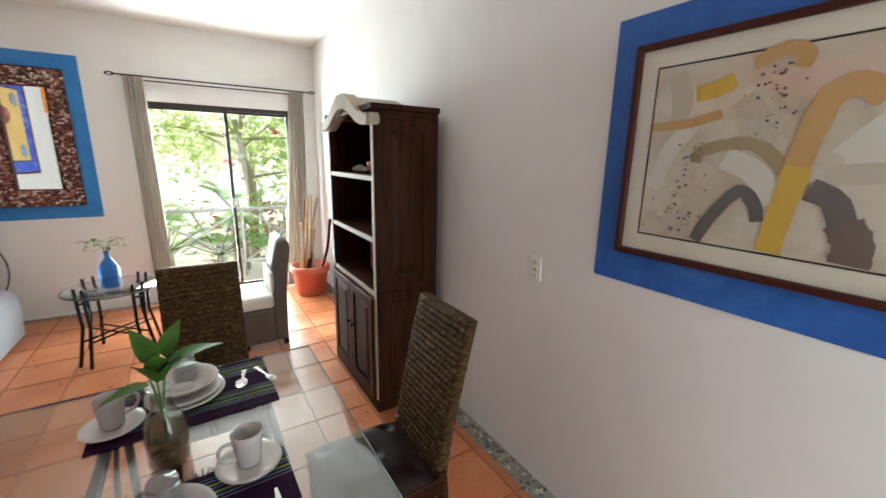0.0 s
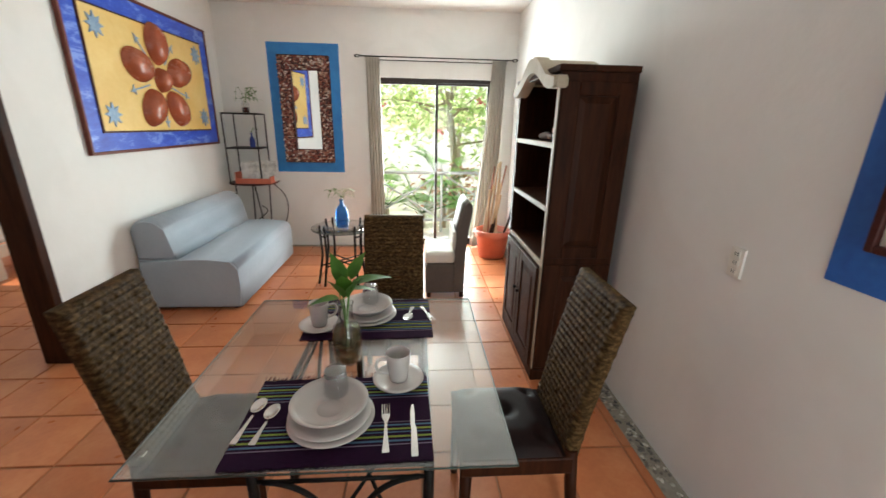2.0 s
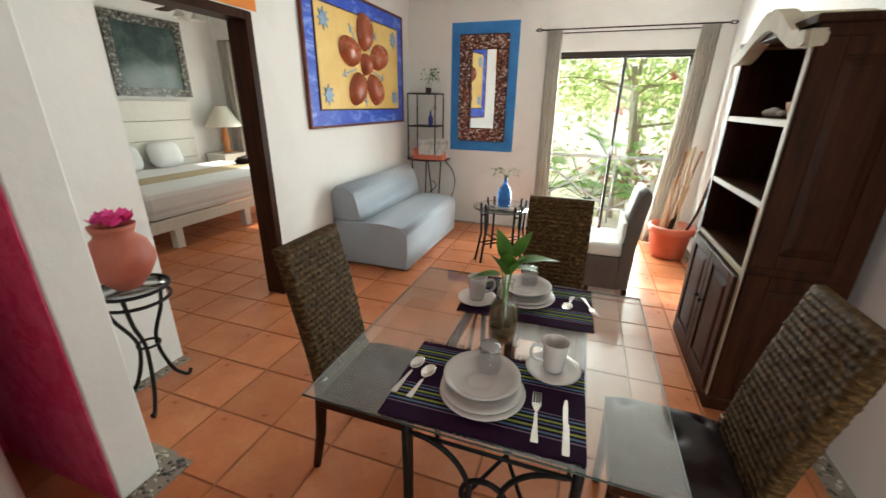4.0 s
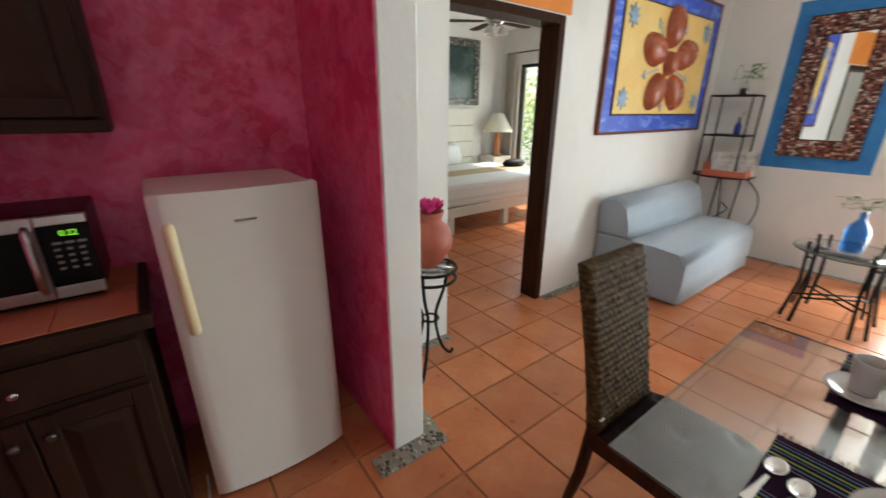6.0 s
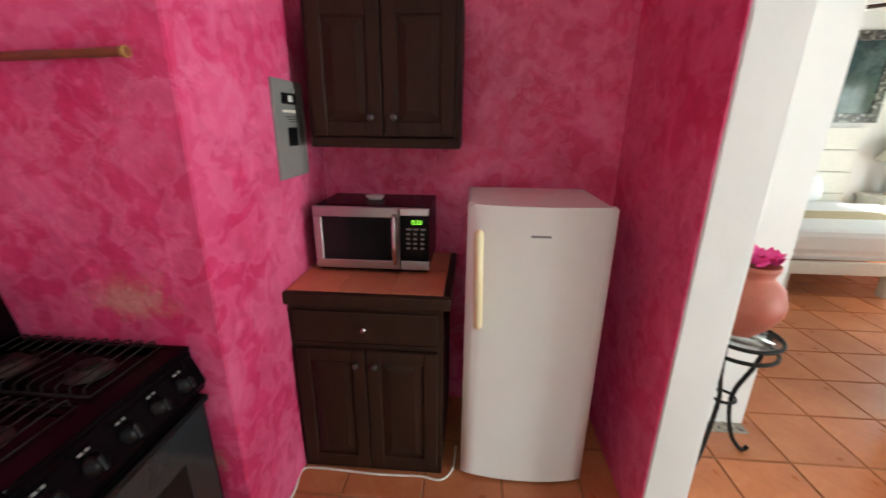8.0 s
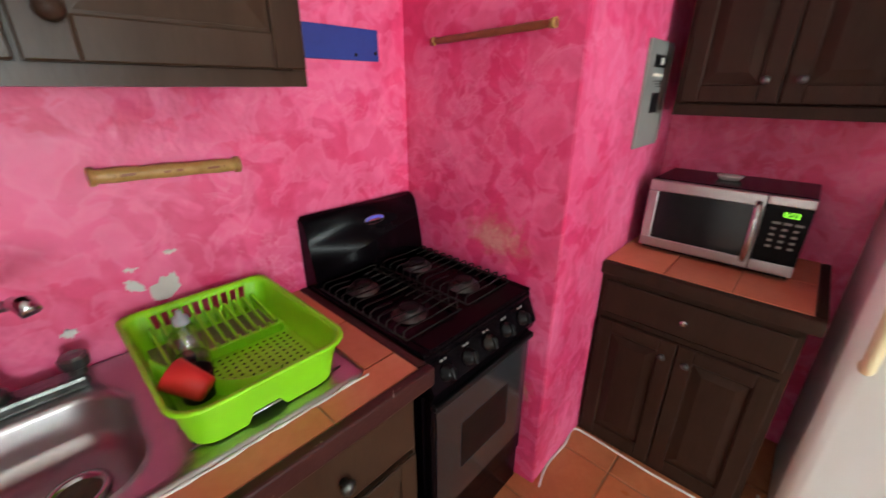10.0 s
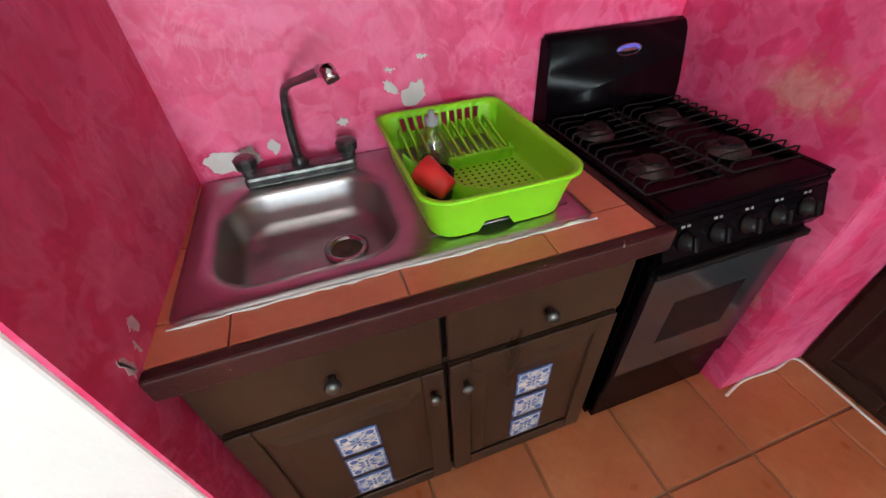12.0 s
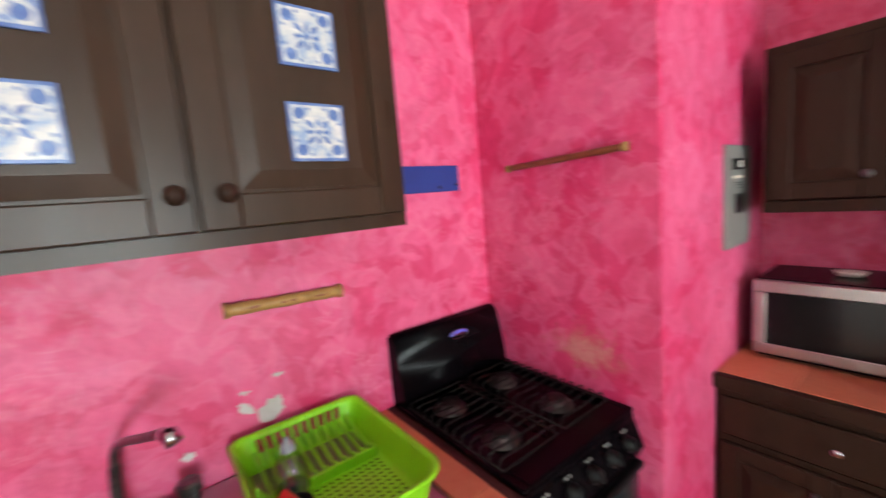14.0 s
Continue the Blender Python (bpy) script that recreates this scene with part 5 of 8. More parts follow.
hutch()
bw = thing("small_bowl", (1.14, 2.60, 1.482), "small tan wooden bowl on the upper shelf", "bowl")
part("bowl", lathe(bmesh.new(), [(0, 0.003), (0.03, 0), (0.045, 0.05), (0.05, 0.075), (0.044, 0.075), (0.03, 0.02), (0, 0.012)], 24), LAMP_WOOD, bw)
for k, (y, r) in enumerate(((2.80, 0.032), (2.70, 0.024), (2.88, 0.026))):
    b = bmesh.new()
    bmesh.ops.create_uvsphere(b, u_segments=18, v_segments=12, radius=1)
    bmesh.ops.transform(b, verts=b.verts, matrix=Matrix.Diagonal((r, r * 1.25, r * 0.8, 1)))
    for f in b.faces:
        f.smooth = True
    solid("stone_egg", b, CERAMIC, "smooth pale stone on the upper shelf", "stone", group="stones on the hutch shelf", place=(1.12, y, 1.482 + r * 0.8))


def leaning_frame(name, place, w, h, face, label):
    t = thing(name, place, label, "picture frame")
    part("frame", boxes((-0.008, 0.008, -w / 2, w / 2, 0, h), bevel=0.003), EDGE_WOOD if face != TAPE_BLUE else BLACK_MATTE, t)
    part("picture", boxes((-0.011, -0.008, -w / 2 + 0.02, w / 2 - 0.02, 0.02, h - 0.02)), face, t)
    t.rotation_euler = (0, math.radians(14), math.radians(-25))


leaning_frame("leaning_frame", (1.17, 2.42, 1.484), 0.15, 0.21, PAPER, "small framed picture leaning on the upper shelf")
leaning_frame("leaning_frame", (1.15, 2.44, 1.129), 0.15, 0.2, TAPE_BLUE, "dark blue framed picture leaning on the middle shelf")
rb = thing("red_wooden_box", (1.26, 2.62, 0.792), "reddish brown wooden box standing on the hutch counter", "box")
part("body", boxes((-0.09, 0.09, -0.17, 0.17, 0.0, 0.19), bevel=0.006), RED_CLAY, rb)
part("lid", boxes((-0.095, 0.095, -0.175, 0.175, 0.19, 0.215), bevel=0.005), RED_CLAY, rb)
sp = thing("small_clay_pot", (1.12, 2.42, 0.793), "small brown clay pot on the hutch counter", "pot")
part("pot", lathe(bmesh.new(), [(0, 0), (0.032, 0), (0.045, 0.05), (0.048, 0.07), (0.042, 0.07), (0.03, 0.012), (0, 0.01)], 24), VASE_CLAY, sp)


def abstract_painting():
    """Framed abstract behind glass, on a sponged blue rectangle painted on the wall."""
    structure("wall_blue_surround", boxes((EX - 0.004, EX, -0.17, 1.10, 1.15, 2.056)), BLUE_BAND, "sponged cobalt rectangle painted on the wall")
    y0, y1, z0, z1 = -0.077, 1.008, 1.265, 1.955
    cy, cz = (y0 + y1) / 2, (z0 + z1) / 2
    t = thing("abstract_painting", (EX - 0.004, cy, cz), "framed abstract painting of ochre and grey brush strokes", "painting")
    w, h = (y1 - y0) / 2, (z1 - z0) / 2
    f = bmesh.new()
    for s in (-1, 1):
        box(f, -0.030, 0, s * w - 0.022 * (s > 0), s * w + 0.022 * (s < 0), -h, h, 0.005), box(f, -0.030, 0, -w + 0.022, w - 0.022, s * h - 0.022 * (s > 0), s * h + 0.022 * (s < 0), 0.005)
    part("frame", f, BROWN_FRAME, t, "dark maroon moulding")
    part("mat_board", boxes((-0.012, 0, -w + 0.022, w - 0.022, -h + 0.022, h - 0.022)), PAPER, t, "cream mat board")
    a, b = 0.932 - cy, 0.268
    part("inner_line", boxes((-0.0135, -0.012, -a, a, -b, b)), DARK_FRAME, t)
    ground = surface("washed beige paper", [(0.30, (0.48, 0.38, 0.27)), (0.5, (0.62, 0.53, 0.41)), (0.64, (0.70, 0.64, 0.53)), (0.8, (0.66, 0.52, 0.42))], 4.5, 0.8, bump=0.05, distort=0.8)
    art = part("picture", boxes((-0.0145, -0.0135, -a + 0.006, a - 0.006, -b + 0.006, b - 0.006)), ground, t, "beige washed ground")
    paints = {k: surface(k + " brush paint", v, 26, 0.7, bump=0.05, stretch=(1, 1, 1)) for k, v in dict(
        ochre=[(0.62, 0.36, 0.04), (0.72, 0.50, 0.09)], amber=[(0.55, 0.30, 0.10), (0.62, 0.38, 0.15)], grey=[(0.10, 0.085, 0.075), (0.17, 0.145, 0.13)], umber=[(0.13, 0.085, 0.065), (0.22, 0.15, 0.12)],
        olive=[(0.34, 0.25, 0.12), (0.42, 0.33, 0.19)], sand=[(0.52, 0.44, 0.34), (0.60, 0.52, 0.42)], cloud=[(0.66, 0.61, 0.53), (0.72, 0.68, 0.60)], rose=[(0.64, 0.46, 0.36), (0.70, 0.54, 0.44)]).items()}

    layers = iter(range(1, 60))

    def stroke(kind, pts, width, tone):
        layer = next(layers)
        line = bezier([(0, p[0] - cy, p[1] - cz) for p in pts], 8)
        bm = bmesh.new()
        x = -0.0145 - 0.00018 * layer
        pairs = []
        for i, p in enumerate(line):
            q = (line[min(i + 1, len(line) - 1)] - line[max(i - 1, 0)]).normalized()
            wv = width * (0.5 + 0.08 * noise.noise((i * 0.7, layer, width * 50)))
            n = Vector((0, -q.z, q.y)) * wv
            pairs.append([bm.verts.new((x, p.y + s * n.y, p.z + s * n.z)) for s in (-1, 1)])
        for (a0, a1), (b0, b1) in zip(pairs, pairs[1:]):
            bm.faces.new((a0, a1, b1, b0))
        ob = part("brush_stroke", bm, paints[kind], art)
        ob.modifiers.new("paint", "SOLIDIFY").thickness = 0.0001

    stroke("sand", [(0.87, 1.85), (0.84, 1.75), (0.88, 1.62)], 0.06, 1)
    stroke("cloud", [(0.80, 1.70), (0.86, 1.62), (0.90, 1.50)], 0.05, 1)
    stroke("rose", [(0.66, 1.84), (0.50, 1.78), (0.42, 1.82)], 0.09, 1)
    stroke("cloud", [(0.44, 1.66), (0.36, 1.60), (0.30, 1.66)], 0.11, 1)
    stroke("sand", [(0.68, 1.76), (0.62, 1.66), (0.66, 1.58), (0.74, 1.62)], 0.07, 2)
    stroke("sand", [(0.48, 1.56), (0.38, 1.57), (0.25, 1.59)], 0.05, 2)
    stroke("cloud", [(0.70, 1.60), (0.62, 1.56), (0.57, 1.48)], 0.06, 2)
    stroke("sand", [(0.90, 1.42), (0.84, 1.40), (0.78, 1.47), (0.84, 1.49)], 0.02, 3)
    stroke("olive", [(0.775, 1.585), (0.76, 1.62), (0.66, 1.64), (0.60, 1.615), (0.555, 1.565)], 0.034, 3)
    stroke("ochre", [(0.802, 1.785), (0.755, 1.79), (0.705, 1.81)], 0.045, 4)
    stroke("amber", [(0.665, 1.845), (0.60, 1.868), (0.56, 1.85), (0.565, 1.82)], 0.036, 3)
    stroke("amber", [(0.925, 1.695), (0.82, 1.70), (0.725, 1.722)], 0.027, 4)
    stroke("amber", [(0.40, 1.735), (0.45, 1.765), (0.495, 1.745), (0.52, 1.66), (0.54, 1.55)], 0.055, 4)
    stroke("ochre", [(0.53, 1.58), (0.545, 1.48), (0.56, 1.352)], 0.058, 5)
    stroke("grey", [(0.745, 1.352), (0.71, 1.43), (0.65, 1.51), (0.61, 1.48), (0.595, 1.43)], 0.034, 5)
    stroke("grey", [(0.50, 1.525), (0.45, 1.50), (0.42, 1.43)], 0.055, 5)
    stroke("umber", [(0.425, 1.45), (0.40, 1.40), (0.40, 1.352)], 0.075, 6)
    stroke("olive", [(0.30, 1.86), (0.33, 1.84), (0.36, 1.86)], 0.05, 4)
    stroke("ochre", [(0.15, 1.80), (0.20, 1.60), (0.12, 1.40)], 0.05, 4)
    stroke("grey", [(0.06, 1.70), (0.10, 1.55), (0.04, 1.42)], 0.045, 5)
    rnd = random.Random(3)
    dots = bmesh.new()
    for k in range(110):
        c = ((0.62, 1.73), (0.80, 1.56), (0.76, 1.42), (0.60, 1.80), (0.84, 1.40))[k % 5]
        yy, zz, r = c[0] + rnd.gauss(0, 0.035), c[1] + rnd.gauss(0, 0.05), rnd.uniform(0.001, 0.0042)
        if 0.35 < yy < 0.92 and 1.36 < zz < 1.86:
            prism(dots, [(yy - cy + r * math.cos(q), zz - cz + r * math.sin(q)) for q in (0, 1.05, 2.1, 3.14, 4.2, 5.2)], -0.0186, -0.0145, "x")
    ob = part("paint_specks", dots, paints["grey"], art)
    ob["kind"] = "stuff"
    g = part("glazing", boxes((-0.021, -0.019, -w + 0.022, w - 0.022, -h + 0.022, h - 0.022)), WINDOW_GLASS, t, "thin glazing")
    g.visible_shadow = False


abstract_painting()
out = thing("wall_outlet", (EX, 1.413, 1.089), "ivory plastic wall socket plate with three outlets", "socket")
part("plate", boxes((-0.009, 0, -0.034, 0.034, -0.058, 0.058), bevel=0.004), PLASTIC_WHITE, out)
for z in (-0.034, 0.0, 0.034):
    part("socket", boxes((-0.012, -0.009, -0.016, 0.016, z - 0.012, z + 0.012), bevel=0.001), PLASTIC_WHITE, out)
    part("slot", boxes((-0.0128, -0.012, -0.007, -0.004, z - 0.006, z + 0.006), (-0.0128, -0.012, 0.004, 0.007, z - 0.006, z + 0.006)), BLACK_MATTE, out)

# ---------------------------------------------------------------- hall: clay vase on an iron stand


def vase_stand():
    c = (-1.83, 1.285)
    t = thing("iron_plant_stand", (*c, 0), "black iron stand with a round glass top and curved legs", "stand")
    r, z = 0.152, 0.655
    for zz, rr in ((z, r), (z - 0.06, r * 0.97)):
        part("ring", tube(bmesh.new(), [(rr * math.cos(2 * math.pi * k / 40), rr * math.sin(2 * math.pi * k / 40), zz) for k in range(40)], 0.009, 8, closed=True), IRON, t)
    g = part("glass_top", lathe(bmesh.new(), [(0, z - 0.004), (r - 0.012, z - 0.004), (r - 0.012, z + 0.004), (0, z + 0.004)], 40), TABLE_GLASS, t)
    g.visible_shadow = False
    for deg in (-49, 98, 222):
        a = math.radians(deg)
        c1, s1 = math.cos(a), math.sin(a)
        part("leg", tube(bmesh.new(), bezier([(r * c1, r * s1, z), (0.12 * c1, 0.12 * s1, 0.50), (0.045 * c1, 0.045 * s1, 0.33), (0.09 * c1, 0.09 * s1, 0.12), (0.17 * c1, 0.17 * s1, 0.012), (0.20 * c1, 0.20 * s1, 0.03)], 6), 0.010, 8), IRON, t)
    part("collar", tube(bmesh.new(), [(0.05 * math.cos(2 * math.pi * k / 20), 0.05 * math.sin(2 * math.pi * k / 20), 0.33) for k in range(20)], 0.007, 6, closed=True), IRON, t)


vase_stand()
va = thing("clay_vase", (-1.845, 1.28, 0.660), "round red clay vase filled with magenta paper flowers", "vase")
part("vase", lathe(bmesh.new(), [(0, 0), (0.055, 0), (0.062, 0.008), (0.10, 0.05), (0.137, 0.12), (0.142, 0.16), (0.122, 0.225), (0.083, 0.262), (0.078, 0.275), (0.089, 0.30), (0.093, 0.318), (0.086, 0.32), (0.074, 0.285), (0.076, 0.262), (0.11, 0.22), (0.12, 0.12), (0, 0.05)], 44), VASE_CLAY, va)
rnd0 = random.Random(14)
for k in range(16):
    a, r = rnd0.uniform(0, 6.28), 0.075 * math.sqrt(rnd0.random())
    b = bmesh.new()
    for q in range(6):
        ang = q * 1.047 + rnd0.random()
        p = blade(0.05, 0.8, (r * math.cos(a), r * math.sin(a), 0.32 + 0.03 * rnd0.random()), ang, 0.6, -0.2)
        me = bpy.data.meshes.new("petal_tmp")
        p.to_mesh(me)
        p.free()
        b.from_mesh(me)
        bpy.data.meshes.remove(me)
    part("flower", b, PETAL, va)

# ---------------------------------------------------------------- kitchen, west side


def fridge():
    y0, y1, z1, xf = 0.085, 0.615, 1.245, -1.578
    t = thing("refrigerator", (-1.80, (y0 + y1) / 2, 0), "aged white single-door refrigerator with a yellowed handle", "refrigerator")
    cy, w = (y0 + y1) / 2, (y1 - y0) / 2
    X = lambda x: x + 1.80
    part("cabinet", boxes((X(-2.07), X(-1.645), -w, w, 0.02, z1 - 0.008), bevel=0.012), WHITE_ENAMEL, t)
    d = bmesh.new()
    n = 16
    front = [(X(xf) - 0.030 * (2 * k / n - 1) ** 2 * 1.0, -w + 2 * w * k / n) for k in range(n + 1)]
    prism(d, front + [(X(-1.64), w), (X(-1.64), -w)], 0.014, z1, "z", True)
    bmesh.ops.bevel(d, geom=[e for e in d.edges if abs(e.verts[0].co.z - e.verts[1].co.z) < 1e-6 and any(len(f.verts) > 6 for f in e.link_faces)], offset=0.007, segments=2, affect="EDGES")
    dr = part("door", d, WHITE_ENAMEL, t)
    hy = 0.135 - cy
    part("handle", tube(bmesh.new(), bezier([(X(xf) - 0.012, hy, 0.785), (X(xf) + 0.018, hy, 0.80), (X(xf) + 0.022, hy - 0.004, 0.97), (X(xf) + 0.018, hy - 0.008, 1.12), (X(xf) - 0.014, hy - 0.008, 1.14)], 6), 0.018, 12), YELLOWED, dr, "yellowed ivory handle")
    part("badge", boxes((X(xf) - 0.004, X(xf) + 0.002, 0.348 - cy - 0.035, 0.348 - cy + 0.035, 1.135, 1.143)), GREY_METAL, dr, "small grey maker's badge")
    part("gasket", boxes((X(-1.648), X(-1.638), -w + 0.006, w - 0.006, 0.04, z1 - 0.014)), GREY_METAL, t)
    for y in (-w + 0.05, w - 0.05):
        part("foot", lathe(bmesh.new(), [(0, 0), (0.018, 0), (0.018, 0.03), (0, 0.03)], 12, (X(-1.68), y, 0)), BLACK_MATTE, t)
        part("foot", lathe(bmesh.new(), [(0, 0), (0.018, 0), (0.018, 0.03), (0, 0.03)], 12, (X(-2.02), y, 0)), BLACK_MATTE, t)


fridge()


def knob(parent, at, way, mat=IRON, r=0.016):
    """A turned cabinet knob that points along way."""
    b = lathe(bmesh.new(), [(0, 0), (0.5 * r, 0), (0.42 * r, 0.6 * r), (0.9 * r, 1.0 * r), (1.0 * r, 1.4 * r), (0.75 * r, 1.8 * r), (0, 1.95 * r)], 18)
    bmesh.ops.transform(b, verts=b.verts, matrix=Matrix.Translation(at) @ Vector((0, 0, 1)).rotation_difference(Vector(way)).to_matrix().to_4x4())
    return part("knob", b, mat, parent)


def microwave_cabinet():
    x0, x1, y0, y1, z1 = KX, -1.60, PY + 0.002, 0.0, 0.835
    t = thing("base_cabinet", ((x0 + x1) / 2, (y0 + y1) / 2, 0), "dark brown base cabinet with a drawer and two panelled doors", "cabinet")
    cx, cy = (x0 + x1) / 2, (y0 + y1) / 2
    w, d = (x1 - x0) / 2, (y1 - y0) / 2
    part("body", boxes((-w, w - 0.02, -d, d, 0.0, z1)), KITCHEN_DARK, t)
    part("face_frame", boxes((w - 0.02, w, -d, -d + 0.03, 0, z1), (w - 0.02, w, d - 0.03, d, 0, z1), (w - 0.02, w, -d + 0.03, d - 0.03, 0.8, z1), (w - 0.02, w, -d + 0.03, d - 0.03, 0, 0.05), (w - 0.02, w, -d + 0.03, d - 0.03, 0.63, 0.655)), KITCHEN_DARK, t)
    dw = boxes((w, w + 0.016, -d + 0.02, d - 0.02, 0.665, 0.805), bevel=0.006)
    dr = part("drawer_front", dw, KITCHEN_DARK, t)
    knob(dr, (w + 0.016, 0, 0.735), (1, 0, 0), CHROME, 0.013)
    for a, b, ky in ((-d + 0.02, -0.003, -0.04), (0.003, d - 0.02, 0.04)):
        m = boxes((w, w + 0.012, a, b, 0.04, 0.635))
        field = raised_panel_x(m, w + 0.012, 1, a, b, 0.04, 0.635, 0.055, 0.010)
        o = part("door", m, KITCHEN_DARK, t)
        part("door_panel", field, KITCHEN_DARK, o)
        knob(o, (w + 0.022, ky, 0.57), (1, 0, 0), TARNISH, 0.013)
    # worktop
    wt = thing("worktop", (cx, cy, z1), "terracotta tiled worktop with a dark wooden edge", "worktop")
    part("edge", boxes((w + 0.0, w + 0.035, -d, d + 0.03, 0.0, 0.05, 0.006), (-w, w, d, d + 0.03, 0.0, 0.05, 0.006)), KITCHEN_DARK, wt, "dark brown wooden edge")
    part("bed", boxes((-w, w, -d, d, 0.0, 0.04)), GROUT, wt)
    nx, ny = 2, 3
    for i in range(nx):
        for j in range(ny):
            xa, xb = -w + 2 * w * i / nx, -w + 2 * w * (i + 1) / nx
            ya, yb = -d + 2 * d * j / ny, -d + 2 * d * (j + 1) / ny
            part("tile", boxes((xa + 0.0015, xb - 0.0015, ya + 0.0015, yb - 0.0015, 0.036, 0.05), bevel=0.002), COUNTER_TILE, wt)


microwave_cabinet()


def microwave():
    xf, xb, y0, y1, z0, z1 = -1.80, KX + 0.005, -0.575, -0.078, 0.887, 1.182
    t = thing("microwave", ((xf + xb) / 2, (y0 + y1) / 2, z0), "stainless steel microwave oven with black glass door and green clock", "microwave")
    cx, cy = (xf + xb) / 2, (y0 + y1) / 2
    w, d, h = (xf - xb) / 2, (y1 - y0) / 2, z1 - z0
    part("case", boxes((-w, w - 0.03, -d, d, 0.02, h), bevel=0.006), BLACK_ENAMEL, t, "black enamel case")
    part("base", boxes((-w + 0.01, w - 0.02, -d + 0.01, d - 0.01, 0.008, 0.02)), BLACK_MATTE, t)
    for x in (-w + 0.04, w - 0.05):
        for y in (-d + 0.04, d - 0.04):
            part("foot", lathe(bmesh.new(), [(0, 0), (0.012, 0), (0.012, 0.01), (0, 0.01)], 10, (x, y, 0)), BLACK_MATTE, t)
    split = d - 0.125
    f = bmesh.new()
    z0d, z1d = 0.022, h - 0.002
    for a in ((-d, split, z0d, z0d + 0.038), (-d, split, z1d - 0.042, z1d), (-d, -d + 0.036, z0d + 0.038, z1d - 0.042), (split - 0.014, split, z0d + 0.038, z1d - 0.042)):
        box(f, w - 0.03, w, *a, bevel=0.003, seg=1)
    door_ob = part("door", f, STEEL, t, "brushed steel door frame")
    part("door_glass", boxes((w - 0.028, w - 0.004, -d + 0.036, split - 0.014, z0d + 0.038, z1d - 0.042)), MICROWAVE_GLASS, door_ob, "dark glass window")
    part("handle", tube(bmesh.new(), bezier([(w, split - 0.02, z0d + 0.03), (w + 0.028, split - 0.018, z0d + 0.06), (w + 0.036, split - 0.016, h * 0.5), (w + 0.028, split - 0.018, z1d - 0.06), (w, split - 0.02, z1d - 0.03)], 6), 0.011, 10), CHROME, door_ob, "curved chrome handle")
    part("panel_trim", boxes((w - 0.03, w, split + 0.002, d, z0d, z0d + 0.04), bevel=0.003), STEEL, t)
    part("panel_trim", boxes((w - 0.03, w, split + 0.002, d, z1d - 0.03, z1d), bevel=0.003), STEEL, t)
    cp = part("control_panel", boxes((w - 0.03, w - 0.001, split + 0.002, d, z0d + 0.04, z1d - 0.03), bevel=0.002), BLACK_ENAMEL, t, "black control panel")
    glow, nt, bs, nodes, links = node_mat("green clock digits")
    bs.inputs["Base Color"].default_value = (0.05, 0.3, 0.02, 1)
    bs.inputs["Emission Color"].default_value, bs.inputs["Emission Strength"].default_value = (0.30, 1.0, 0.05, 1), 1.0
    cu = bpy.data.curves.new("clock_digits", "FONT")
    cu.body, cu.size, cu.align_x, cu.extrude = "0:22", 0.026, "CENTER", 0.0003
    tmp = bpy.data.objects.new("clock_tmp", cu)
    me = bpy.data.meshes.new_from_object(tmp)
    bpy.data.objects.remove(tmp)
    me.materials.append(glow)
    dg = new("clock_digits", me)
    dg.parent = cp
    dg.matrix_local = Matrix.Translation((w + 0.0005, (split + d) / 2 + 0.012, z1d - 0.066)) @ Euler((math.pi / 2, 0, math.pi / 2)).to_matrix().to_4x4()
    tagged(dg, "glowing green clock digits")
    for k in range(5):
        for c in range(3):
            y = split + 0.03 + 0.03 * c
            part("button", boxes((w - 0.001, w + 0.0012, y, y + (0.022 if k < 1 else 0.014), z1d - 0.092 - 0.021 * k, z1d - 0.084 - 0.021 * k)), GREY_METAL, cp)
    ss = thing("soap_dish", (cx - 0.02, cy - 0.02, z1), "small white soap dish on top of the microwave", "dish")
    part("dish", lathe(bmesh.new(), [(0, 0), (0.03, 0.0), (0.042, 0.012), (0.044, 0.018), (0.038, 0.016), (0, 0.008)], 20, squash=(0.7, 1)), PLASTIC_WHITE, ss)


microwave()


def upper_cabinet_west():
    xf, y0, y1, z0, z1 = -1.822, -0.556, 0.043, 1.422, 1.975
    t = thing("wall_cabinet", ((KX + xf) / 2, (y0 + y1) / 2, z0), "dark brown wall cabinet with two panelled doors above the microwave", "cabinet")
    w, d, h = (xf - KX) / 2, (y1 - y0) / 2, z1 - z0
    part("body", boxes((-w, w - 0.018, -d, d, 0, h)), KITCHEN_DARK, t)
    part("bottom_trim", boxes((w - 0.018, w + 0.008, -d - 0.0, d + 0.0, 0, 0.04), bevel=0.004), KITCHEN_DARK, t)
    part("face_frame", boxes((w - 0.018, w, -d, -d + 0.03, 0.04, h), (w - 0.018, w, d - 0.03, d, 0.04, h), (w - 0.018, w, -d + 0.03, d - 0.03, h - 0.05, h)), KITCHEN_DARK, t)
    for a, b, ky in ((-d + 0.02, -0.003, -0.045), (0.003, d - 0.02, 0.045)):
        m = boxes((w, w + 0.012, a, b, 0.045, h - 0.03))
        field = raised_panel_x(m, w + 0.012, 1, a, b, 0.045, h - 0.03, 0.055, 0.010)
        o = part("door", m, KITCHEN_DARK, t)
        part("door_panel", field, KITCHEN_DARK, o)
        knob(o, (w + 0.022, ky, 0.115), (1, 0, 0), TARNISH, 0.013)


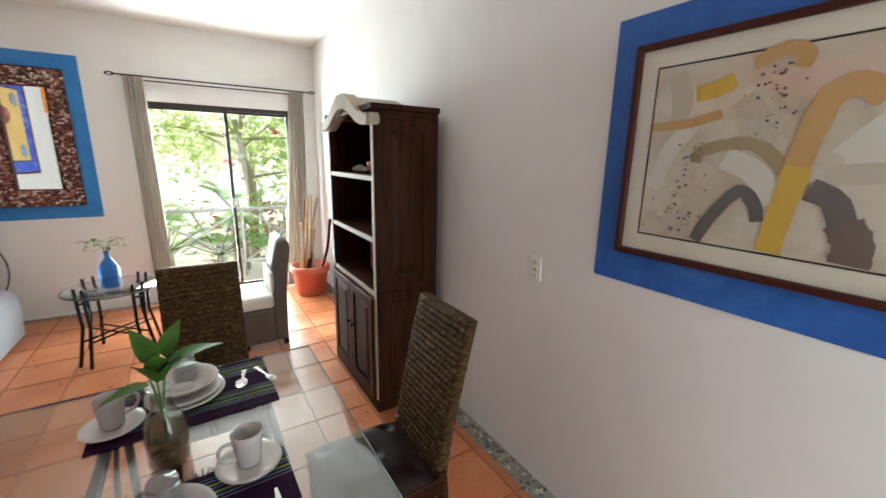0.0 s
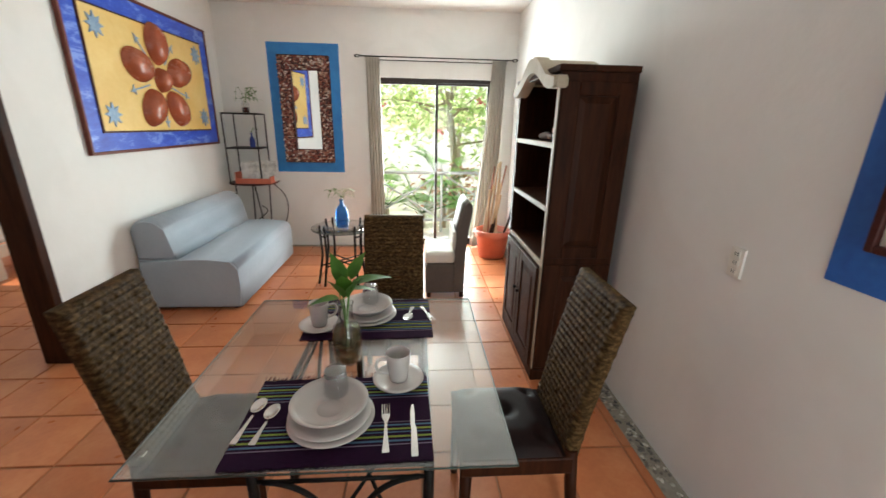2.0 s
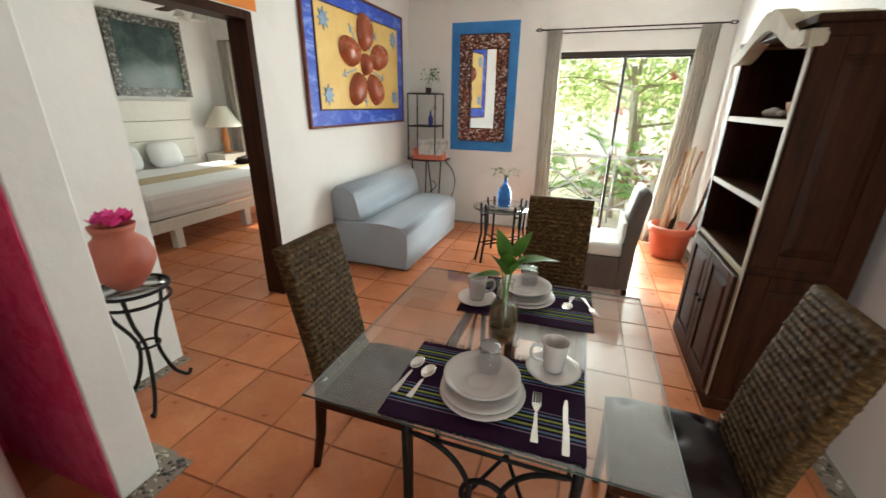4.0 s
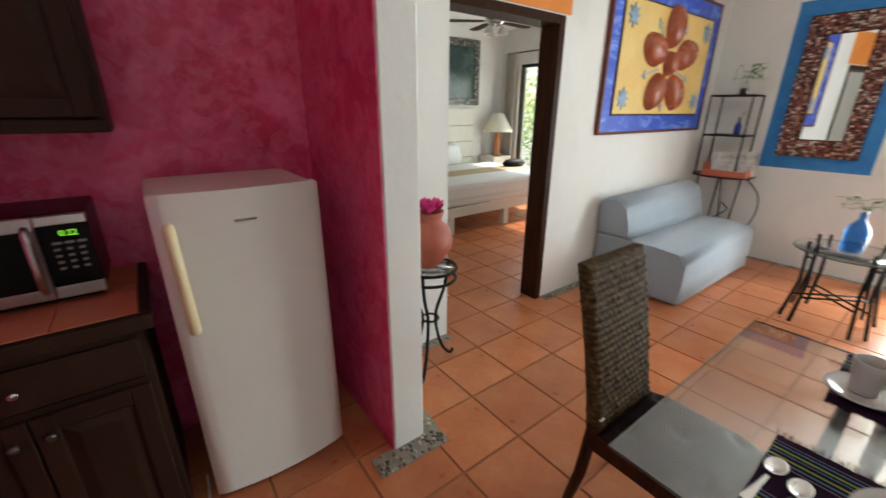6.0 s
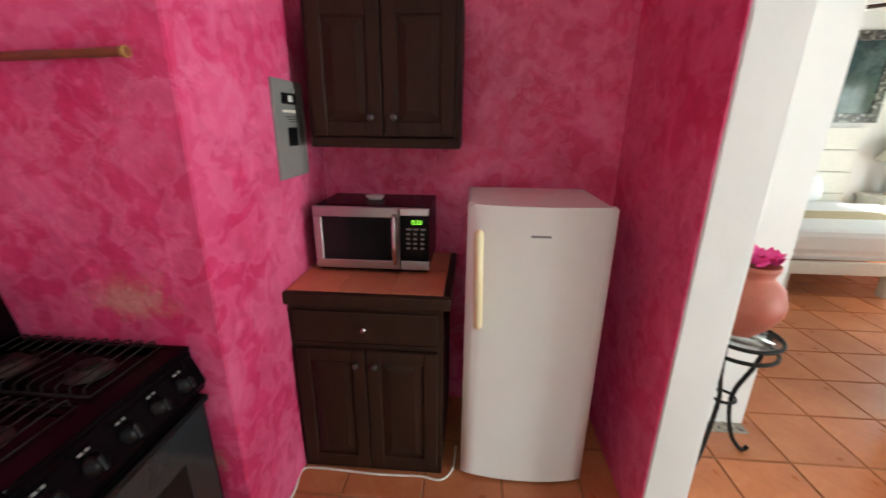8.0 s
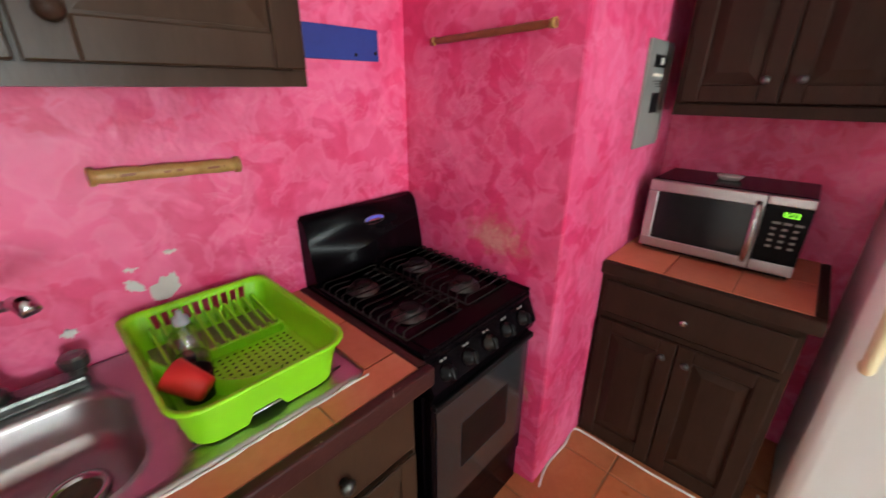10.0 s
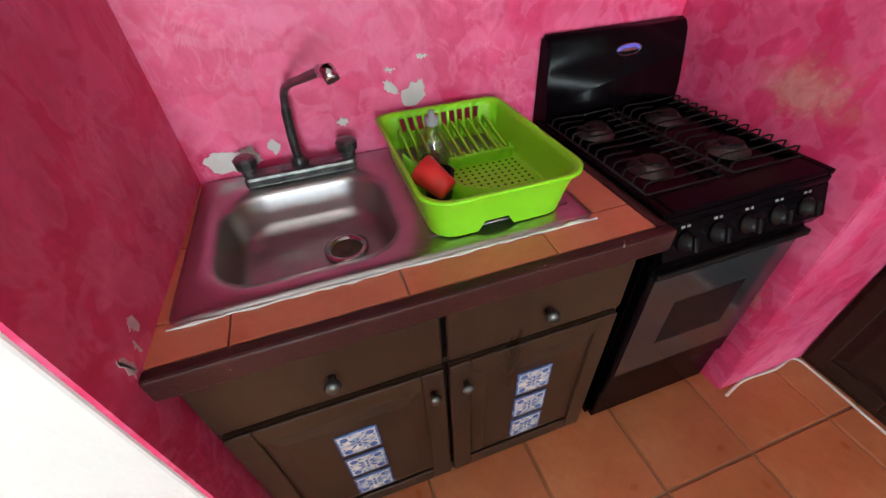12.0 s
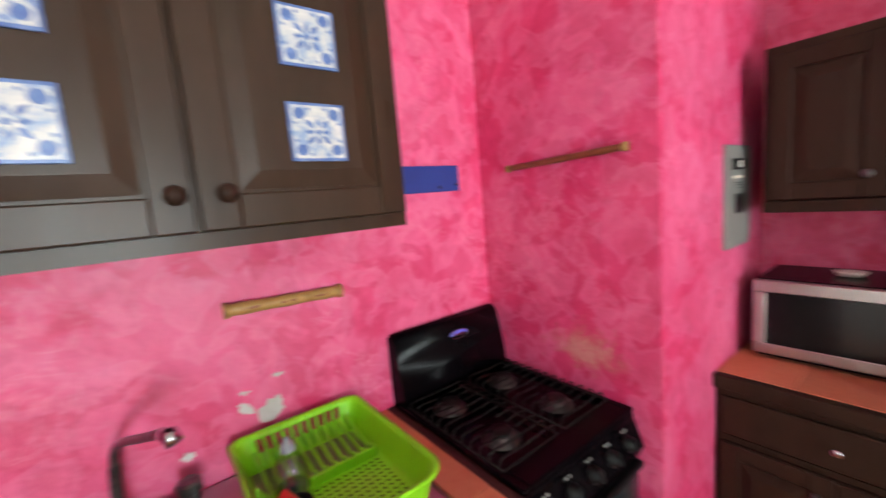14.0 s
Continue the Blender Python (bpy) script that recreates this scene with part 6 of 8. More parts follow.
upper_cabinet_west()
pnl = thing("breaker_panel", (-1.785, PY, 1.487), "grey steel breaker panel with a dark switch opening", "breaker panel")
part("cover", boxes((-0.125, 0.125, 0, 0.012, -0.182, 0.182), bevel=0.003), GREY_METAL, pnl)
part("switch_slot", boxes((-0.055, 0.065, 0.012, 0.015, 0.095, 0.135)), BLACK_MATTE, pnl, "dark slot with breakers")
for k in range(3):
    part("breaker", boxes((-0.045 + 0.036 * k, -0.018 + 0.036 * k, 0.015, 0.021, 0.103, 0.127), bevel=0.002), PLASTIC_WHITE if k == 1 else BLACK_MATTE, pnl)
part("label_strip", boxes((-0.05, 0.06, 0.012, 0.0128, 0.065, 0.075)), PAPER, pnl)
for k in range(3):
    part("printed_line", boxes((-0.05, 0.05 - 0.02 * k, 0.012, 0.0124, 0.048 - 0.009 * k, 0.051 - 0.009 * k)), BLACK_MATTE, pnl)
part("hinge_edge", boxes((-0.123, -0.113, 0.012, 0.016, -0.17, 0.17), bevel=0.002), GREY_METAL, pnl)
part("latch_opening", boxes((-0.045, 0.035, 0.012, 0.014, -0.06, 0.01)), BLACK_MATTE, pnl)

# ---------------------------------------------------------------- kitchen, sink side


def talavera(parent, at, size, axis_mat, rows=1):
    """A small blue and white glazed tile with a flower, dots in its corners and a blue rim."""
    def put(bm):
        bmesh.ops.transform(bm, verts=bm.verts, matrix=Matrix.Translation(at) @ axis_mat)
        return bm
    s = size / 2
    tl = part("decorative_tile", put(boxes((-s, s, -s, s, 0, 0.005), bevel=0.0012)), TILE_BLUE, parent, "blue and white painted tile")
    part("glaze", put(boxes((-s * 0.9, s * 0.9, -s * 0.9, s * 0.9, 0.005, 0.0056))), TILE_WHITE, tl)
    b = bmesh.new()
    for cx in (-0.62, 0.62):
        for cy in (-0.62, 0.62):
            prism(b, [(s * (cx + 0.2 * math.cos(q)), s * (cy + 0.2 * math.sin(q))) for q in [k * 0.5236 for k in range(12)]], 0.0056, 0.0062)
    for k in range(8):
        a = k * math.pi / 4
        r0, r1 = (0.14, 0.46) if k % 2 == 0 else (0.16, 0.62)
        c, n = math.cos(a), math.sin(a)
        prism(b, [(s * r0 * c, s * r0 * n), (s * ((r0 + r1) / 2 * c - 0.09 * n), s * ((r0 + r1) / 2 * n + 0.09 * c)), (s * r1 * c, s * r1 * n), (s * ((r0 + r1) / 2 * c + 0.09 * n), s * ((r0 + r1) / 2 * n - 0.09 * c))], 0.0056, 0.0062)
    prism(b, [(s * 0.1 * math.cos(q), s * 0.1 * math.sin(q)) for q in [k * 0.785 for k in range(8)]], 0.0056, 0.0062)
    for k in range(4):
        a = k * math.pi / 2
        c, n = math.cos(a), math.sin(a)
        for o in (-0.3, 0.3):
            px, py = 0.78 * c - o * n, 0.78 * n + o * c
            prism(b, [(s * (px + 0.06 * math.cos(q)), s * (py + 0.06 * math.sin(q))) for q in [j * 1.047 for j in range(6)]], 0.0056, 0.0062)
    part("painted_flower", put(b), TILE_BLUE, tl)


FACE_N = Matrix(((-1, 0, 0, 0), (0, 0, 1, 0), (0, 1, 0, 0), (0, 0, 0, 1)))       # lays a flat piece on a face that looks north


def raised_panel_y(bm, y, x0, x1, z0, z1, rail=0.05, proud=0.010):
    for a in ((x0, x0 + rail, z0, z1), (x1 - rail, x1, z0, z1)):
        box(bm, a[0], a[1], y, y + proud, a[2], a[3], bevel=0.003, seg=1)
    for za, zb in ((z0, z0 + rail), (z1 - rail, z1)):
        box(bm, x0 + rail, x1 - rail, y, y + proud, za, zb, bevel=0.003, seg=1)
    m = rail + 0.006
    return field_mesh(x0 + m, x1 - m, z0 + m, z1 - m, 0.001, proud * 0.95, 0.034, lambda u, v, h: (u, y + h, v))


def sink_cabinet():
    x0, x1, yb, yf, z1 = -0.628, 0.336, SY + 0.002, -0.715, 0.832
    t = thing("sink_cabinet", ((x0 + x1) / 2, (yb + yf) / 2, 0), "brown painted sink cabinet with two drawers and two doors", "cabinet")
    cx, cy = (x0 + x1) / 2, (yb + yf) / 2
    X = lambda x: x - cx
    w, d = (x1 - x0) / 2, (yf - yb) / 2
    part("side_panel", boxes((-w, -w + 0.02, -d, d - 0.02, 0, z1)), KITCHEN_WOOD, t)
    part("side_panel", boxes((w - 0.02, w, -d, d - 0.02, 0, z1)), KITCHEN_WOOD, t)
    part("bottom", boxes((-w + 0.02, w - 0.02, -d, d - 0.02, 0.05, 0.07)), KITCHEN_WOOD, t)
    s = X(-0.155)
    part("face_frame", boxes((-w, -w + 0.03, d - 0.02, d, 0.0, z1), (w - 0.03, w, d - 0.02, d, 0.0, z1), (-w + 0.03, w - 0.03, d - 0.02, d, 0, 0.05), (-w + 0.03, w - 0.03, d - 0.02, d, 0.615, 0.632), (-w + 0.03, w - 0.03, d - 0.02, d, z1 - 0.03, z1)), KITCHEN_WOOD, t)
    # Black sheet stands in for the unlit inside at the door gaps.
    part("inner_shade_sheet", boxes((-w + 0.03, w - 0.03, d - 0.03, d - 0.02, 0.05, z1 - 0.03)), BLACK_MATTE, t)
    for a, b, kx in ((-w + 0.012, s - 0.006, X(-0.40)), (s + 0.006, w - 0.012, X(0.082))):
        dr = part("drawer_front", boxes((a, b, d, d + 0.018, 0.637, 0.805), bevel=0.006), KITCHEN_WOOD, t)
        knob(dr, (kx, d + 0.018, 0.715), (0, 1, 0), TARNISH, 0.018)
    for a, b, kx, dx in ((-w + 0.012, s - 0.006, X(-0.20), X(-0.395)), (s + 0.006, w - 0.012, X(-0.118), X(0.08))):
        m = boxes((a, b, d, d + 0.010, 0.03, 0.612))
        field = raised_panel_y(m, d + 0.010, a, b, 0.03, 0.612, 0.055)
        o = part("door", m, KITCHEN_WOOD, t)
        part("door_panel", field, KITCHEN_WOOD, o)
        knob(o, (kx, d + 0.02, 0.535), (0, 1, 0), TARNISH, 0.016)
        for k in range(3):
            talavera(o, (dx, d + 0.0195, 0.435 - 0.126 * k), 0.101, FACE_N)


sink_cabinet()


def rounded_rect(x0, x1, y0, y1, r, n=6):
    out = []
    for cx, cy, a0 in ((x1 - r, y1 - r, 0), (x0 + r, y1 - r, 90), (x0 + r, y0 + r, 180), (x1 - r, y0 + r, 270)):
        out += [(cx + r * math.cos(math.radians(a0 + 90 * k / n)), cy + r * math.sin(math.radians(a0 + 90 * k / n))) for k in range(n + 1)]
    return out


def counter_top():
    x0, x1, y0, y1, z = -0.660, 0.337, SY + 0.002, -0.665, 0.885
    t = thing("kitchen_counter", (0, 0, 0), "terracotta tiled counter with a chipped maroon wooden edge", "counter")
    part("wood_edge", boxes((x0, x1, y1 - 0.028, y1, z - 0.053, z + 0.002, 0.006), (x0, x0 + 0.028, y0, y1 - 0.028, z - 0.053, z + 0.002, 0.006)), MAROON_EDGE, t, "chipped maroon painted edge")
    part("bed", boxes((x0 + 0.028, x1, y1 - 0.12, y1 - 0.028, z - 0.052, z - 0.006), (x0 + 0.028, -0.50, y0, y1 - 0.12, z - 0.052, z - 0.006), (0.29, x1, y0, y1 - 0.12, z - 0.052, z - 0.006)), MORTAR, t)
    xs = [-0.632, -0.40, -0.095, 0.21, 0.337]
    for a, b in zip(xs, xs[1:]):
        part("tile", boxes((a + 0.0015, b - 0.0015, y1 - 0.118, y1 - 0.030, z - 0.008, z), bevel=0.002), COUNTER_TILE, t)
    for a, b in ((y0, -1.0), (-1.0, y1 - 0.12)):
        part("tile", boxes((-0.631, -0.542, a + 0.0015, b - 0.0015, z - 0.008, z), bevel=0.002), COUNTER_TILE, t)
        part("tile", boxes((0.307, 0.336, a + 0.0015, b - 0.0015, z - 0.008, z), bevel=0.002), COUNTER_TILE, t)


counter_top()


DRAIN_RUST = surface("rusty drain strainer", [(0.02, 0.018, 0.010), (0.10, 0.075, 0.035)], 60, 0.5, bump=0.3)


def sink():
    x0, x1, y0, y1, z = -0.533, 0.312, SY + 0.004, -0.770, 0.889
    t = thing("kitchen_sink", (0, 0, z), "stainless steel kitchen sink with one basin and a drainboard", "sink")
    bx0, bx1, by0, by1 = -0.128, 0.255, -1.165, -0.828
    b = bmesh.new()
    n = 6
    outer = rounded_rect(x0, x1, y0, y1, 0.02, n)
    loops = [[(p[0], p[1], -0.012) for p in outer], [(p[0], p[1], 0.0) for p in outer]]
    inner = [(x0 + 0.012, x1 - 0.012, y0 + 0.012, y1 - 0.012, 0.02, 0.004), (bx0 - 0.02, bx1 + 0.02, by0 - 0.02, by1 + 0.02, 0.11, 0.004), (bx0 - 0.012, bx1 + 0.012, by0 - 0.012, by1 + 0.012, 0.105, 0.0),
             (bx0, bx1, by0, by1, 0.10, -0.004), (bx0 + 0.004, bx1 - 0.004, by0 + 0.004, by1 - 0.004, 0.098, -0.016), (bx0 + 0.014, bx1 - 0.014, by0 + 0.012, by1 - 0.012, 0.09, -0.085),
             (bx0 + 0.025, bx1 - 0.025, by0 + 0.025, by1 - 0.025, 0.08, -0.108), (bx0 + 0.055, bx1 - 0.055, by0 + 0.055, by1 - 0.055, 0.06, -0.120), (bx0 + 0.12, bx1 - 0.12, by0 + 0.12, by1 - 0.12, 0.03, -0.123)]
    loops += [[(p[0], p[1], h) for p in rounded_rect(a, c, e, f, r, n)] for a, c, e, f, r, h in inner]
    vs = [[b.verts.new(p) for p in lp] for lp in loops]
    for p, q in zip(vs, vs[1:]):
        m = len(p)
        for k in range(m):
            b.faces.new((p[k], p[(k + 1) % m], q[(k + 1) % m], q[k])).smooth = True
    b.faces.new(vs[-1])
    part("basin", b, STEEL, t)
    for k in range(6):
        y = -1.17 + 0.068 * k
        part("drain_rib", tube(bmesh.new(), [(-0.50, y, 0.004), (-0.175, y, 0.004)], 0.004, 6), STEEL, t)
    dx, dy = -0.006, -1.012
    dr = part("drain", lathe(bmesh.new(), [(0.056, -0.1225), (0.055, -0.112), (0.047, -0.109), (0.041, -0.111), (0.037, -0.1165)], 36, (dx, dy, 0)), CHROME, t, "chrome drain ring")
    part("strainer", lathe(bmesh.new(), [(0.0375, -0.1165), (0.030, -0.1175), (0.012, -0.1165), (0.0, -0.113)], 28, (dx, dy, 0)), DRAIN_RUST, dr, "dark rusty strainer")
    c = bmesh.new()
    rnd = random.Random(2)
    pts = [(x0 + 0.0 + (x1 - x0) * k / 40, y1 + 0.004 + 0.004 * rnd.random(), -0.001) for k in range(41)]
    tube(c, pts, [0.0016 + 0.0032 * rnd.random() ** 2 for _ in pts], 6)
    part("caulk", c, PLASTER_PATCH, t, "rough white caulk line")


sink()


def faucet():
    z = 0.893
    t = thing("kitchen_faucet", (0.055, -1.205, z), "tarnished chrome two-handle faucet with a tall bent spout", "faucet")
    part("deck_plate", boxes((-0.14, 0.14, -0.028, 0.028, 0, 0.032), bevel=0.010), TARNISH, t)
    for x in (-0.125, 0.125):
        k = lathe(bmesh.new(), [(0, 0.03), (0.018, 0.03), (0.018, 0.045), (0.026, 0.05), (0.028, 0.072), (0.022, 0.078), (0, 0.08)], 9, (x, 0, 0), smooth=False)
        part("tap_handle", k, TARNISH, t, "fluted tarnished tap handle")
    part("spout", tube(bmesh.new(), bezier([(0, 0, 0.03), (0.0, 0.003, 0.11), (-0.006, 0.010, 0.185), (-0.014, 0.026, 0.222), (-0.03, 0.06, 0.246), (-0.06, 0.13, 0.272), (-0.10, 0.225, 0.308)], 6), [0.0115] * 12 + [0.0088] * 25, 12), TARNISH, t)
    part("aerator", tube(bmesh.new(), [(-0.094, 0.212, 0.304), (-0.108, 0.24, 0.308), (-0.113, 0.25, 0.294)], [0.0105, 0.0145, 0.0135], 14), CHROME, t)
    part("collar", lathe(bmesh.new(), [(0, 0.032), (0.022, 0.032), (0.019, 0.05), (0.013, 0.055)], 18), TARNISH, t)


faucet()


def dish_rack():
    """Lime plastic drainer: flared tray with a notched skirt, slots through its back, plate dividers, a floor with
    painted hole dots and a cup pocket.
    """
    t = thing("dish_rack", (-0.330, -0.992, 0.8965), "lime green plastic dish rack with plate slots", "dish rack")
    x0, x1, y0, y1, floor_z = -0.175, 0.168, -0.245, 0.212, 0.024
    xs = [-0.128 + 0.0245 * k for k in range(11)]
    rear = [v for x in xs for v in (x - 0.0045, x + 0.0045)]
    front = [0.105, 0.062, 0.046, 0.036, 0.016, -0.004, -0.014, -0.03, -0.105]

    def corner(cx, cy, r, a0):
        return [(cx + r * math.cos(math.radians(a0 + 15 * k)), cy + r * math.sin(math.radians(a0 + 15 * k))) for k in range(7)]
    rim = corner(x1 - 0.06, y1 - 0.06, 0.06, 0) + [(x, y1) for x in front] + corner(x0 + 0.06, y1 - 0.06, 0.06, 90)
    rim += corner(x0 + 0.036, y0 + 0.036, 0.036, 180) + [(x, y0) for x in rear] + corner(x1 - 0.036, y0 + 0.036, 0.036, 270)
    n = len(rim)

    def notch(p):
        return 0.022 if p[1] == y1 and -0.02 < p[0] < 0.05 else 0.0
    b = bmesh.new()
    lay_out = ((0.88, 0.0), (0.935, 0.056), (0.978, 0.090), (1.0, 0.098), (1.035, 0.099), (1.035, 0.106), (0.985, 0.106))
    lay_in = ((0.966, 0.090), (0.922, 0.056), (0.865, floor_z + 0.006), (0.84, floor_z))
    outer = [[b.verts.new((p[0] * k, p[1] * k, h + (notch(p) if not h else 0))) for p in rim] for k, h in lay_out]
    inner = [[b.verts.new((p[0] * k, p[1] * k, h)) for p in rim] for k, h in lay_in]
    first = 7 + len(front) + 14
    gaps = {first + 2 * k + 1 for k in range(10)}
    loops = outer + inner
    for i, (p, q) in enumerate(zip(loops, loops[1:])):
        for k in range(n):
            m = (k + 1) % n
            if k in gaps and i in (1, 7):
                continue
            b.faces.new((p[k], p[m], q[m], q[k])).smooth = True
    for k in gaps:
        m = k + 1
        for a, c in ((outer[1][k], outer[2][k]), (outer[2][m], outer[1][m]), (outer[2][k], outer[2][m]), (outer[1][m], outer[1][k])):
            twin = {outer[1][k]: inner[1][k], outer[2][k]: inner[0][k], outer[1][m]: inner[1][m], outer[2][m]: inner[0][m]}
            b.faces.new((a, c, twin[c], twin[a]))
    b.faces.new(inner[-1])
    part("tray", b, LIME, t)
    slot_shade = surface("grey green slot floor with painted shade", [(0.10, 0.12, 0.05), (0.22, 0.25, 0.13)], 9, 0.4, bump=0)
    for x in xs:
        fin = [(-0.212, 0.030), (-0.222, 0.058), (-0.216, 0.070), (-0.205, 0.072), (-0.150, 0.060), (-0.075, 0.046), (-0.060, 0.046), (-0.054, 0.058), (-0.046, 0.058), (-0.042, 0.048), (-0.042, floor_z)]
        fin += [(-0.056, floor_z), (-0.064, 0.036), (-0.150, 0.050), (-0.200, 0.056), (-0.204, floor_z)]
        part("plate_divider", prism(bmesh.new(), fin, x - 0.0028, x + 0.0028, "x"), LIME, t)
    # Dark sheet on the solid floor stands in for the shaded open gaps.
    part("slot_floor", boxes((-0.132, 0.137, -0.196, -0.056, floor_z, floor_z + 0.0012)), slot_shade, t, "dark sheet painted for the shade between the plate slots")
    part("cross_rib", boxes((-0.138, 0.142, -0.054, -0.042, floor_z, 0.050), bevel=0.003), LIME, t)
    wall = bezier([(-0.030, 0.184, 0), (0.025, 0.140, 0), (0.075, 0.075, 0), (0.115, 0.012, 0), (0.150, -0.03, 0)], 6)
    pw = bmesh.new()
    rows = [[pw.verts.new((p.x + o, p.y + o * 0.6, floor_z if low else 0.062 + 0.034 * (2 * i / (len(wall) - 1) - 1) ** 2)) for i, p in enumerate(wall)] for o, low in ((-0.0025, 1), (-0.0025, 0), (0.0025, 0), (0.0025, 1))]
    for p, q in zip(rows, rows[1:]):
        for i in range(len(wall) - 1):
            pw.faces.new((p[i], p[i + 1], q[i + 1], q[i])).smooth = True
    part("pocket_wall", pw, LIME, t)
    h = bmesh.new()
    # Holes aren't cut: flat dots carry their see-through darkness as colour.
    hole = surface("painted shade of drain holes", [(0.02, 0.035, 0.008), (0.03, 0.05, 0.01)], 5, 0.8, bump=0)
    for i in range(13):
        for j in range(12):
            x, y = -0.128 + 0.0175 * i, -0.028 + 0.0175 * j
            if y < 0.15 and 1.25 * x + y < 0.115:
                prism(h, [(x + 0.0038 * math.cos(q), y + 0.0038 * math.sin(q)) for q in [k * 1.047 for k in range(6)]], floor_z + 0.0002, floor_z + 0.0008)
    ob = part("drain_hole_dots", h, hole, t)
    ob["kind"] = "stuff"


dish_rack()
scp = thing("red_scoop", (-0.235, -0.845, 0.945), "bright red plastic scoop lying in the dish rack", "scoop")
s = bmesh.new()
lathe(s, [(0.0, 0.0), (0.023, 0.0), (0.026, 0.006), (0.034, 0.078), (0.031, 0.078), (0.023, 0.012), (0, 0.008)], 22)
part("cup", s, RED_PLASTIC, scp)
scp.matrix_world = pose(-0.240, -0.885, 0.958, 62, 0, 40)
gj = thing("squeeze_bottle", (-0.248, -1.010, 0.9235), "clear plastic squeeze bottle with dark green dregs and a grey cap", "bottle")
part("bottle", lathe(bmesh.new(), [(0, 0), (0.034, 0), (0.038, 0.008), (0.038, 0.075), (0.034, 0.10), (0.016, 0.125), (0.015, 0.135), (0.013, 0.135), (0.031, 0.098), (0.035, 0.074), (0.035, 0.010), (0, 0.004)], 28), CLEAR_GLASS, gj)
part("dregs", lathe(bmesh.new(), [(0, 0.006), (0.0335, 0.008), (0.0335, 0.045), (0, 0.045)], 24), surface("dark green soap", [(0.006, 0.016, 0.010), (0.012, 0.028, 0.016)], 6, 0.2, bump=0), gj, "dark green soap in the foot of the bottle")
part("cap", lathe(bmesh.new(), [(0.016, 0.130), (0.016, 0.145), (0.008, 0.149), (0.007, 0.160), (0, 0.162), (0, 0.130)], 20), surface("milky grey plastic", [(0.22, 0.23, 0.24), (0.30, 0.31, 0.32)], 8, 0.4, bump=0), gj)
# Cup added for the dark spot that belongs to the bottle's base.
mug = thing("black_mug", (-0.232, -0.928, 0.9235), "small black cup standing in for a dark spot under the scoop", "cup")
part("cup", lathe(bmesh.new(), [(0, 0), (0.03, 0), (0.035, 0.06), (0.032, 0.06), (0.027, 0.006), (0, 0.006)], 22), BLACK_MATTE, mug)


BURNER = surface("sooty burner metal", [(0.03, 0.03, 0.03), (0.12, 0.115, 0.11)], 40, 0.45, metal=0.8, bump=0.2)


